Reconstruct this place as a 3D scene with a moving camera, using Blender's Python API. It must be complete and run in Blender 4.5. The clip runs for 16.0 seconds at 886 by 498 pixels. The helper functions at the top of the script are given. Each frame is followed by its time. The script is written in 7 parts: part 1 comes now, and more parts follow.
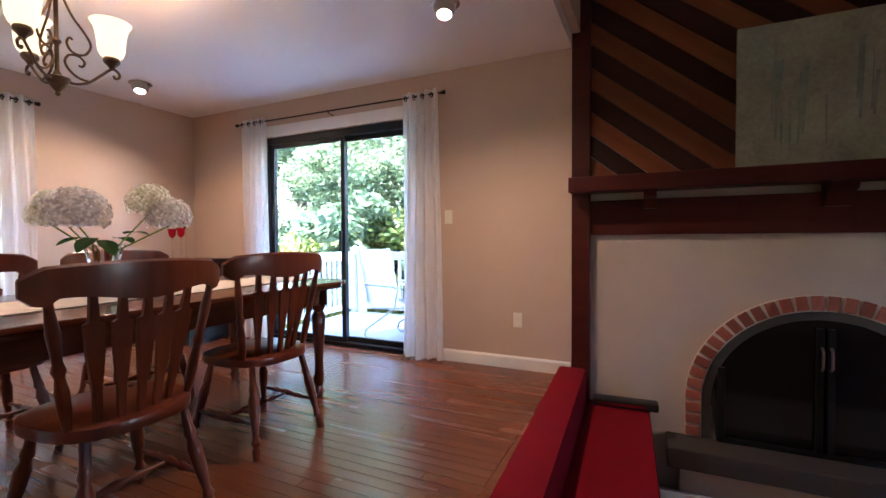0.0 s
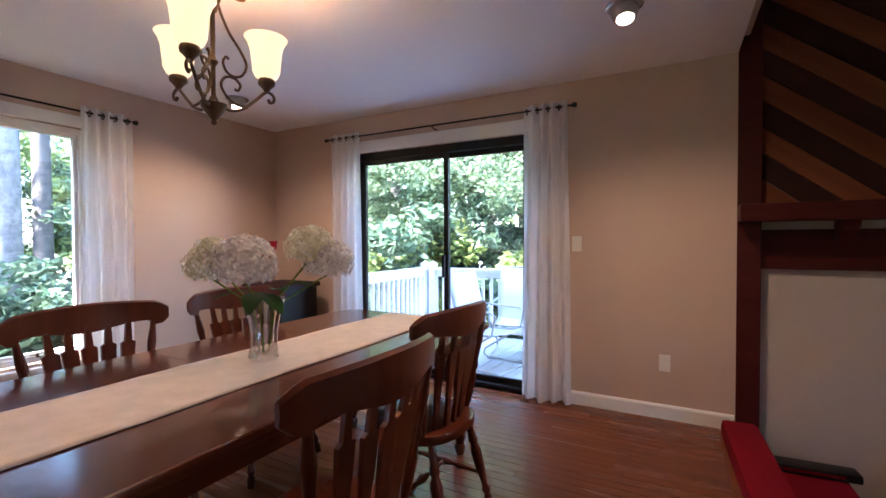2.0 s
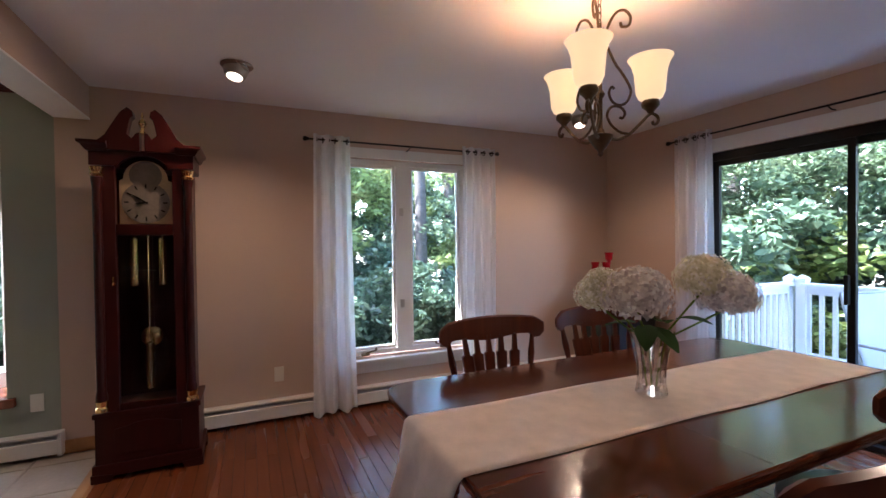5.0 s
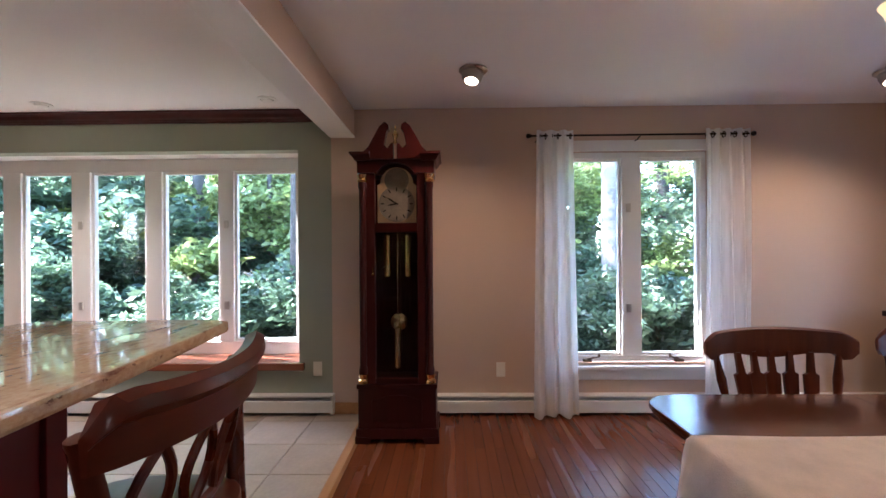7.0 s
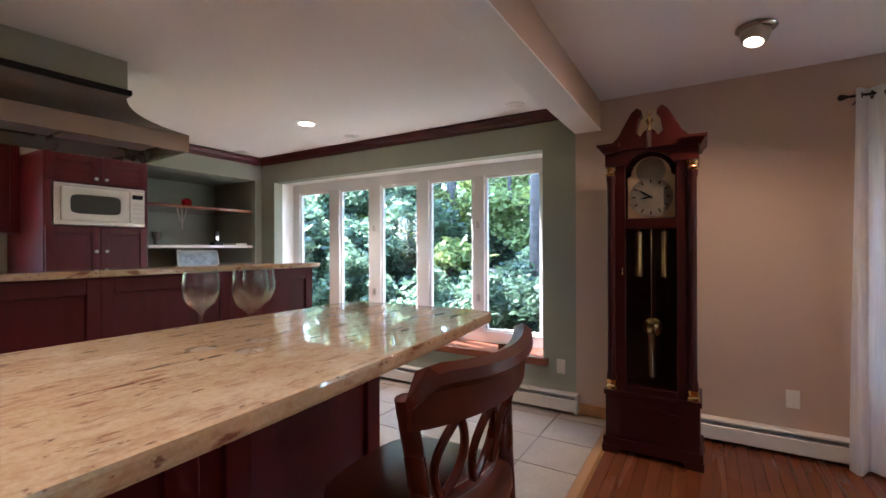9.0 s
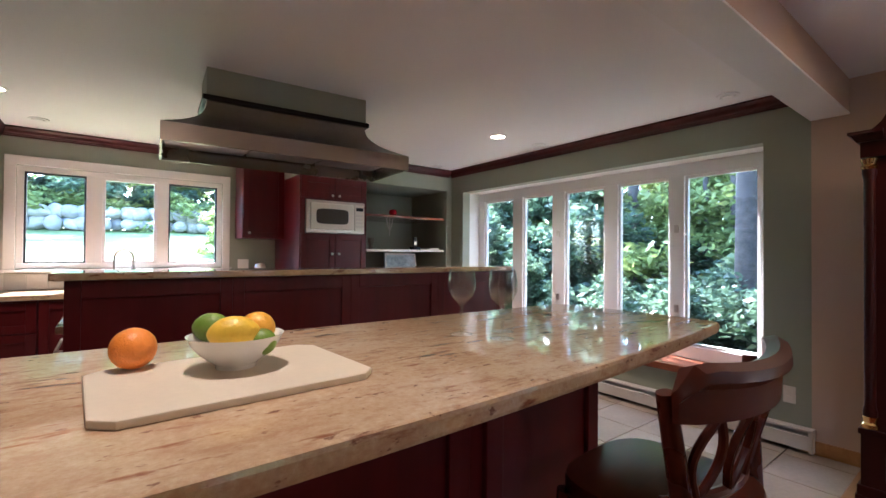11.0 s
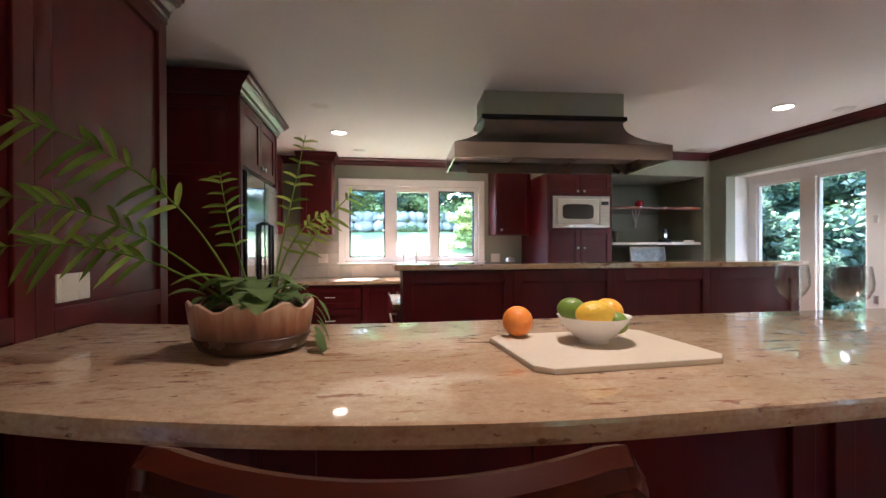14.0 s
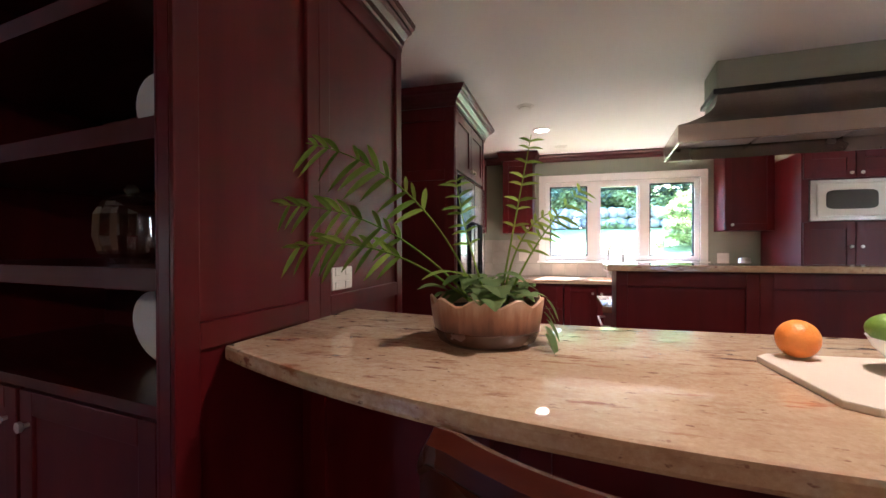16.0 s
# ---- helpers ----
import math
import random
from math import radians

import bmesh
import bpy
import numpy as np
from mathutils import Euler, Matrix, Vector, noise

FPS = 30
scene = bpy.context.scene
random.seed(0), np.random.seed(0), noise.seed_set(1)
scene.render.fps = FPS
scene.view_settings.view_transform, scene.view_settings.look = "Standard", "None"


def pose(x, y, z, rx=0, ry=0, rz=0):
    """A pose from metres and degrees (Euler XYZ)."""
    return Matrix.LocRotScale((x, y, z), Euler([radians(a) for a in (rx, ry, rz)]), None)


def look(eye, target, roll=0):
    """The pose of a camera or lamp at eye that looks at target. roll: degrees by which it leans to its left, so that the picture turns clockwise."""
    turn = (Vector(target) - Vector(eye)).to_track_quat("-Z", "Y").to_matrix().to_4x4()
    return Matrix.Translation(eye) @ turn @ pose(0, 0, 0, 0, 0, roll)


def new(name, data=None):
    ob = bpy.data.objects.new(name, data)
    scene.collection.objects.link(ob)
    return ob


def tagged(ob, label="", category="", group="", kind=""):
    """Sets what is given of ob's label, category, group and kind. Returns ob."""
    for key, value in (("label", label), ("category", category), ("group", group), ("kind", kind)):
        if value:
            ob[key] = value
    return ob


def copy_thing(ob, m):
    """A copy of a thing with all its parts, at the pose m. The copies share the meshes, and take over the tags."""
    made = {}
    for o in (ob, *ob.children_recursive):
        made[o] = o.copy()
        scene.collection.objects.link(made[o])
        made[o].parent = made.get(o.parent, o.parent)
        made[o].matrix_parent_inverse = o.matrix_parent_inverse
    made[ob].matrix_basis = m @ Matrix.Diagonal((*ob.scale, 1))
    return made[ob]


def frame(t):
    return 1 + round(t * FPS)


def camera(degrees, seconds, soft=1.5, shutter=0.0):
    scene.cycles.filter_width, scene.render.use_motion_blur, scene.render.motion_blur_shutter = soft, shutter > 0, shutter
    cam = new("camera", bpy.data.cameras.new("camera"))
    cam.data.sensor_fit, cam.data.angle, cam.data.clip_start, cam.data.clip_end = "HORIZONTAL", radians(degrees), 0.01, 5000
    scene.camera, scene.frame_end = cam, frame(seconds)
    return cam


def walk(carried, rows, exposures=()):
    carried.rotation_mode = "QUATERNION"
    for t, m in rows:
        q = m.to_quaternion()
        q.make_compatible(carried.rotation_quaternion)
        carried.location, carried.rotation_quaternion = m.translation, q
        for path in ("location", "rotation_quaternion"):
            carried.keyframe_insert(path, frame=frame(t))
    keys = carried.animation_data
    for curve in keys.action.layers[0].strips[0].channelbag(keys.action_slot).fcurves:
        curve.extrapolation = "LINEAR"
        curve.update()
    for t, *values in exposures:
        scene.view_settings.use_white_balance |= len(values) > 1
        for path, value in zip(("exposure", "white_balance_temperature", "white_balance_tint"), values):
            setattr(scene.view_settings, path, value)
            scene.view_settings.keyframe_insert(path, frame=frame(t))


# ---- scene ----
cam = camera(90.9, 16.0)
PATH = [
    (0, (0.279, 0.531, 1.035), (-0.572, 2.341, 0.989), -0.3),
    (0.5, (0.012, 0.575, 1.071), (-0.832, 2.388, 1.027), -0.2),
    (1, (-0.206, 0.57, 1.118), (-1.055, 2.38, 1.077), -0.1),
    (1.5, (-0.426, 0.52, 1.177), (-1.307, 2.315, 1.138), -0.3),
    (2, (-0.589, 0.508, 1.249), (-1.531, 2.272, 1.21), -0.2),
    (2.5, (-0.678, 0.497, 1.302), (-1.762, 2.177, 1.263), -0.4),
    (3, (-0.721, 0.467, 1.34), (-1.988, 2.014, 1.296), -0.5),
    (3.5, (-0.772, 0.424, 1.354), (-2.21, 1.813, 1.309), -0.6),
    (4, (-0.801, 0.398, 1.351), (-2.399, 1.6, 1.315), -0.7),
    (4.5, (-0.828, 0.35, 1.355), (-2.552, 1.364, 1.327), -0.6),
    (5, (-0.846, 0.303, 1.371), (-2.675, 1.112, 1.34), -0.7),
    (5.2, (-0.869, 0.285, 1.355), (-2.731, 1.014, 1.332), -0.4),
    (7.3, (-1.0, 0.092, 1.311), (-2.99, -0.11, 1.315), -0.5),
    (7.5, (-1.005, 0.1, 1.309), (-2.979, -0.222, 1.313), -0.5),
    (8, (-1.023, 0.084, 1.31), (-2.93, -0.517, 1.308), -0.5),
    (8.5, (-1.009, 0.046, 1.309), (-2.823, -0.795, 1.306), -0.3),
    (9, (-0.983, 0.018, 1.31), (-2.698, -1.011, 1.311), -0.2),
    (9.5, (-0.953, -0.014, 1.31), (-2.557, -1.209, 1.315), -0.1),
    (10, (-0.909, -0.031, 1.313), (-2.385, -1.38, 1.317), 0.1),
    (10.2, (-0.882, -0.038, 1.315), (-2.305, -1.443, 1.317), 0.1),
    (12.3, (-0.561, -0.031, 1.289), (-1.431, -1.831, 1.301), 0.2),
    (12.5, (-0.536, 0.01, 1.307), (-1.349, -1.818, 1.299), -0.2),
    (13, (-0.499, 0.038, 1.314), (-1.159, -1.85, 1.308), -0.1),
    (13.5, (-0.459, 0.044, 1.311), (-0.958, -1.893, 1.307), -0.1),
    (14, (-0.432, 0.028, 1.314), (-0.743, -1.948, 1.306), -0.2),
    (14.5, (-0.416, 0.015, 1.315), (-0.515, -1.982, 1.305), -0.1),
    (15, (-0.392, 0.004, 1.317), (-0.261, -1.991, 1.302), -0.1),
    (15.5, (-0.357, -0.006, 1.317), (-0.009, -1.975, 1.303), -0.1),
    (16, (-0.342, 0.01, 1.316), (0.21, -1.912, 1.303), -0.2),
]
walk(cam, [(t, look(eye, target, roll)) for t, eye, target, roll in PATH], exposures=[(0, 5.6, 5520, 20), (1.5, 5.3, 5500, 21), (3.5, 4.7, 5480, 21), (5, 4.55, 5480, 21), (7.5, 4.95, 5450, 19), (10, 4.9, 5350, 18), (12.5, 4.35, 5320, 18), (13.5, 4.6, 5340, 19), (15, 5.05, 5300, 20), (16, 5.22, 5230, 21)])
# ---- world, sun and exposure ----
world = bpy.data.worlds.new("sky")
scene.world = world
world.use_nodes = True
wn = world.node_tree
sky = wn.nodes.new("ShaderNodeTexSky")
sky.sky_type = "NISHITA"
sky.sun_disc = False
sky.sun_elevation = radians(52)
sky.sun_rotation = radians(193)
sky.air_density, sky.dust_density = 1.0, 0.8
wn.links.new(sky.outputs[0], wn.nodes["Background"].inputs[0])
wn.nodes["Background"].inputs[1].default_value = 0.15
sun = new("sun", bpy.data.lights.new("sun", "SUN"))
sun.data.energy, sun.data.angle, sun.data.color = 2.4, radians(0.6), (1.0, 0.94, 0.84)
sun.matrix_world = look((-2.8, -12.0, 15.5), (0.0, 0.0, 0.0))


# ---- materials ----
def material(name):
    m = bpy.data.materials.new(name)
    m.use_nodes = True
    return m, m.node_tree.nodes, m.node_tree.links, m.node_tree.nodes["Principled BSDF"]


def coords(nd, lk, stretch=(1, 1, 1), vary=False):
    tc, mp = nd.new("ShaderNodeTexCoord"), nd.new("ShaderNodeMapping")
    mp.inputs["Scale"].default_value = stretch
    lk.new(tc.outputs["Object"], mp.inputs[0])
    if vary:
        oi, ml = nd.new("ShaderNodeObjectInfo"), nd.new("ShaderNodeMath")
        ml.operation = "MULTIPLY"
        ml.inputs[1].default_value = 37.0
        lk.new(oi.outputs["Random"], ml.inputs[0])
        lk.new(ml.outputs[0], mp.inputs["Location"])
    return mp.outputs[0]


def ramp(nd, stops):
    r = nd.new("ShaderNodeValToRGB")
    while len(r.color_ramp.elements) < len(stops):
        r.color_ramp.elements.new(0.5)
    for e, (p, c) in zip(r.color_ramp.elements, stops):
        e.position, e.color = p, (*c, 1)
    return r


def noise_tex(nd, lk, co, scale, detail=4.0, rough=0.55):
    n = nd.new("ShaderNodeTexNoise")
    n.inputs["Scale"].default_value, n.inputs["Detail"].default_value, n.inputs["Roughness"].default_value = scale, detail, rough
    lk.new(co, n.inputs["Vector"])
    return n


def plain(name, col, rough=0.6, metal=0.0, vary=0.12, scale=3.0, fine=60.0, bump=0.05, coat=0.0, sheen=0.0, pieces=0.0, spec=0.5):
    """A painted or moulded surface: broad patches, fine grain and a slight relief."""
    m, nd, lk, bs = material(name)
    co = coords(nd, lk)
    a, b = noise_tex(nd, lk, co, scale), noise_tex(nd, lk, co, fine, 3.0)
    mx = nd.new("ShaderNodeMix")
    mx.inputs[0].default_value = 0.35
    lk.new(a.outputs[0], mx.inputs[2])
    lk.new(b.outputs[0], mx.inputs[3])
    r = ramp(nd, [(0.3, [c * (1 - vary) for c in col]), (0.7, [min(1.0, c * (1 + vary)) for c in col])])
    lk.new(mx.outputs[0], r.inputs[0])
    out = r.outputs[0]
    if pieces:
        oi, hs = nd.new("ShaderNodeObjectInfo"), nd.new("ShaderNodeHueSaturation")
        mr = nd.new("ShaderNodeMapRange")
        mr.inputs[3].default_value, mr.inputs[4].default_value = 1 - pieces, 1 + pieces
        lk.new(oi.outputs["Random"], mr.inputs[0])
        lk.new(mr.outputs[0], hs.inputs["Value"])
        lk.new(out, hs.inputs["Color"])
        out = hs.outputs[0]
    lk.new(out, bs.inputs["Base Color"])
    rr = nd.new("ShaderNodeMapRange")
    rr.inputs[3].default_value, rr.inputs[4].default_value = max(0.02, rough - 0.08), min(1.0, rough + 0.08)
    lk.new(a.outputs[0], rr.inputs[0])
    lk.new(rr.outputs[0], bs.inputs["Roughness"])
    bs.inputs["Metallic"].default_value = metal
    bs.inputs["Specular IOR Level"].default_value = spec
    bs.inputs["Coat Weight"].default_value = coat
    bs.inputs["Coat Roughness"].default_value = 0.12
    if sheen:
        bs.inputs["Sheen Weight"].default_value = sheen
    if bump:
        bp = nd.new("ShaderNodeBump")
        bp.inputs["Strength"].default_value, bp.inputs["Distance"].default_value = bump, 0.01
        lk.new(b.outputs[0], bp.inputs["Height"])
        lk.new(bp.outputs[0], bs.inputs["Normal"])
    return m


def wood(name, dark, light, axis=0, rough=0.3, coat=0.3, grain=26.0, pieces=0.0, bump=0.08, spec=0.3):
    """Stained wood with its grain along one axis."""
    m, nd, lk, bs = material(name)
    st = [1.0, 1.0, 1.0]
    st[axis] = 0.07
    co = coords(nd, lk, st, vary=True)
    a, b = noise_tex(nd, lk, co, grain, 6.0, 0.6), noise_tex(nd, lk, co, grain * 0.2, 3.0)
    mx = nd.new("ShaderNodeMix")
    mx.inputs[0].default_value = 0.5
    lk.new(a.outputs[0], mx.inputs[2])
    lk.new(b.outputs[0], mx.inputs[3])
    r = ramp(nd, [(0.32, dark), (0.68, light)])
    lk.new(mx.outputs[0], r.inputs[0])
    out = r.outputs[0]
    if pieces:
        oi, hs, mr = nd.new("ShaderNodeObjectInfo"), nd.new("ShaderNodeHueSaturation"), nd.new("ShaderNodeMapRange")
        mr.inputs[3].default_value, mr.inputs[4].default_value = 1 - pieces, 1 + pieces
        lk.new(oi.outputs["Random"], mr.inputs[0])
        lk.new(mr.outputs[0], hs.inputs["Value"])
        lk.new(out, hs.inputs["Color"])
        out = hs.outputs[0]
    lk.new(out, bs.inputs["Base Color"])
    rr = nd.new("ShaderNodeMapRange")
    rr.inputs[3].default_value, rr.inputs[4].default_value = rough - 0.06, rough + 0.1
    lk.new(b.outputs[0], rr.inputs[0])
    lk.new(rr.outputs[0], bs.inputs["Roughness"])
    bs.inputs["Specular IOR Level"].default_value = spec
    bs.inputs["Coat Weight"].default_value, bs.inputs["Coat Roughness"].default_value = coat, 0.15
    bp = nd.new("ShaderNodeBump")
    bp.inputs["Strength"].default_value, bp.inputs["Distance"].default_value = bump, 0.004
    lk.new(a.outputs[0], bp.inputs["Height"])
    lk.new(bp.outputs[0], bs.inputs["Normal"])
    return m


def granite(name):
    """Polished cream granite: clouded ground, tan blotches, rust dashes drawn out along x, dark flecks."""
    m, nd, lk, bs = material(name)
    cs = coords(nd, lk)
    c, s = noise_tex(nd, lk, coords(nd, lk, (0.35, 1.0, 1.0)), 3.2, 5.0, 0.6), noise_tex(nd, lk, cs, 95.0, 5.0, 0.75)
    blot = noise_tex(nd, lk, coords(nd, lk, (0.5, 1.0, 1.0)), 34.0, 6.0, 0.7)
    dash = noise_tex(nd, lk, coords(nd, lk, (0.26, 1.0, 1.0)), 26.0, 5.0, 0.62)
    fleck = noise_tex(nd, lk, coords(nd, lk, (0.55, 1.0, 1.0)), 60.0, 3.0, 0.6)
    base = ramp(nd, [(0.32, (0.41, 0.245, 0.13)), (0.5, (0.55, 0.385, 0.235)), (0.68, (0.67, 0.54, 0.385))])
    mixv = nd.new("ShaderNodeMix")
    mixv.inputs[0].default_value = 0.44
    lk.new(c.outputs[0], mixv.inputs[2])
    lk.new(s.outputs[0], mixv.inputs[3])
    lk.new(mixv.outputs[0], base.inputs[0])
    last = base.outputs[0]
    for tex, lo, hi, most, pale, deep in ((blot, 0.48, 0.68, 0.7, (0.46, 0.27, 0.155), (0.34, 0.165, 0.09)), (dash, 0.585, 0.67, 0.85, (0.36, 0.13, 0.05), (0.16, 0.045, 0.032)), (fleck, 0.64, 0.70, 0.75, (0.25, 0.10, 0.06), (0.08, 0.025, 0.025))):
        k, tint, mx = ramp(nd, [(lo, (0, 0, 0)), (hi, (most, most, most))]), ramp(nd, [(0.4, pale), (0.62, deep)]), nd.new("ShaderNodeMix")
        mx.data_type = "RGBA"
        lk.new(tex.outputs[0], k.inputs[0])
        lk.new(c.outputs[0], tint.inputs[0])
        lk.new(k.outputs[0], mx.inputs[0])
        lk.new(last, mx.inputs[6])
        lk.new(tint.outputs[0], mx.inputs[7])
        last = mx.outputs[2]
    lk.new(last, bs.inputs["Base Color"])
    bs.inputs["Roughness"].default_value = 0.04
    bs.inputs["Specular IOR Level"].default_value = 1.0
    return m


def pane_glass(name, tint=(1, 1, 1), gloss=0.9, power=4.5, least=0.035):
    m, nd, lk, bs = material(name)
    nd.remove(bs)
    tr, gl, fr, mx, dim, pw, ad = [nd.new("ShaderNode" + k) for k in ("BsdfTransparent", "BsdfGlossy", "LayerWeight", "MixShader", "Math", "Math", "Math")]
    tr.inputs[0].default_value = (*tint, 1)
    gl.inputs["Roughness"].default_value = 0.01
    fr.inputs[0].default_value = 0.5
    pw.operation, dim.operation, ad.operation = "POWER", "MULTIPLY", "ADD"
    pw.inputs[1].default_value, dim.inputs[1].default_value, ad.inputs[1].default_value = power, 0.85 * gloss, least * gloss
    lk.new(fr.outputs["Facing"], pw.inputs[0])
    lk.new(pw.outputs[0], dim.inputs[0])
    lk.new(dim.outputs[0], ad.inputs[0])
    lk.new(ad.outputs[0], mx.inputs[0])
    lk.new(tr.outputs[0], mx.inputs[1])
    lk.new(gl.outputs[0], mx.inputs[2])
    lk.new(mx.outputs[0], nd["Material Output"].inputs[0])
    return m


def sheer(name):
    """Thin white voile: mostly scattered light, partly see-through along its weave."""
    m, nd, lk, bs = material(name)
    nd.remove(bs)
    df, tl, tr = nd.new("ShaderNodeBsdfDiffuse"), nd.new("ShaderNodeBsdfTranslucent"), nd.new("ShaderNodeBsdfTransparent")
    df.inputs[0].default_value = tl.inputs[0].default_value = (0.93, 0.93, 0.94, 1)
    m1, m2 = nd.new("ShaderNodeMixShader"), nd.new("ShaderNodeMixShader")
    m1.inputs[0].default_value = 0.55
    n = noise_tex(nd, lk, coords(nd, lk, (60, 60, 4)), 1.0, 3.0)
    mr = nd.new("ShaderNodeMapRange")
    mr.inputs[3].default_value, mr.inputs[4].default_value = 0.66, 0.92
    lk.new(n.outputs[0], mr.inputs[0])
    lk.new(mr.outputs[0], m2.inputs[0])
    lk.new(df.outputs[0], m1.inputs[1])
    lk.new(tl.outputs[0], m1.inputs[2])
    lk.new(tr.outputs[0], m2.inputs[1])
    lk.new(m1.outputs[0], m2.inputs[2])
    lk.new(m2.outputs[0], nd["Material Output"].inputs[0])
    return m


def glow(name, col, strength):
    m, nd, lk, bs = material(name)
    bs.inputs["Base Color"].default_value = (*col, 1)
    bs.inputs["Roughness"].default_value = 0.4
    bs.inputs["Emission Color"].default_value = (*col, 1)
    bs.inputs["Emission Strength"].default_value = strength
    return m


def leaf_material(name, dark, light, rough=0.7, spec=0.2, own=False):
    """Leaves: every leaf its own green, with light coming through it."""
    m, nd, lk, bs = material(name)
    g = nd.new("ShaderNodeObjectInfo" if own else "ShaderNodeNewGeometry")
    r = ramp(nd, [(0.0, dark), (0.7, light), (1.0, [min(1, c * 1.6) for c in light])])
    lk.new(g.outputs["Random" if own else "Random Per Island"], r.inputs[0])
    lk.new(r.outputs[0], bs.inputs["Base Color"])
    bs.inputs["Roughness"].default_value = rough
    bs.inputs["Specular IOR Level"].default_value = spec
    tl, mx = nd.new("ShaderNodeBsdfTranslucent"), nd.new("ShaderNodeMixShader")
    mx.inputs[0].default_value = 0.5
    lk.new(r.outputs[0], tl.inputs[0])
    lk.new(bs.outputs[0], mx.inputs[1])
    lk.new(tl.outputs[0], mx.inputs[2])
    lk.new(mx.outputs[0], nd["Material Output"].inputs[0])
    return m


def drip_glaze(name):
    """Stoneware glaze: tan at the rim, running down in streaks into dark brown at the foot."""
    m, nd, lk, bs = material(name)
    tc, sp = nd.new("ShaderNodeTexCoord"), nd.new("ShaderNodeSeparateXYZ")
    lk.new(tc.outputs["Object"], sp.inputs[0])
    streak = noise_tex(nd, lk, coords(nd, lk, (1, 1, 0.12)), 38.0, 4.0)
    sc, ad = nd.new("ShaderNodeMath"), nd.new("ShaderNodeMath")
    sc.operation, ad.operation = "MULTIPLY_ADD", "MULTIPLY_ADD"
    sc.inputs[1].default_value, sc.inputs[2].default_value = 6.4, -0.02
    lk.new(sp.outputs["Z"], sc.inputs[0])
    ad.inputs[1].default_value = 0.55
    lk.new(streak.outputs[0], ad.inputs[0])
    lk.new(sc.outputs[0], ad.inputs[2])
    r = ramp(nd, [(0.36, (0.03, 0.012, 0.008)), (0.55, (0.12, 0.045, 0.024)), (0.78, (0.30, 0.135, 0.07)), (1.0, (0.52, 0.34, 0.22))])
    lk.new(ad.outputs[0], r.inputs[0])
    lk.new(r.outputs[0], bs.inputs["Base Color"])
    bs.inputs["Roughness"].default_value = 0.28
    return m


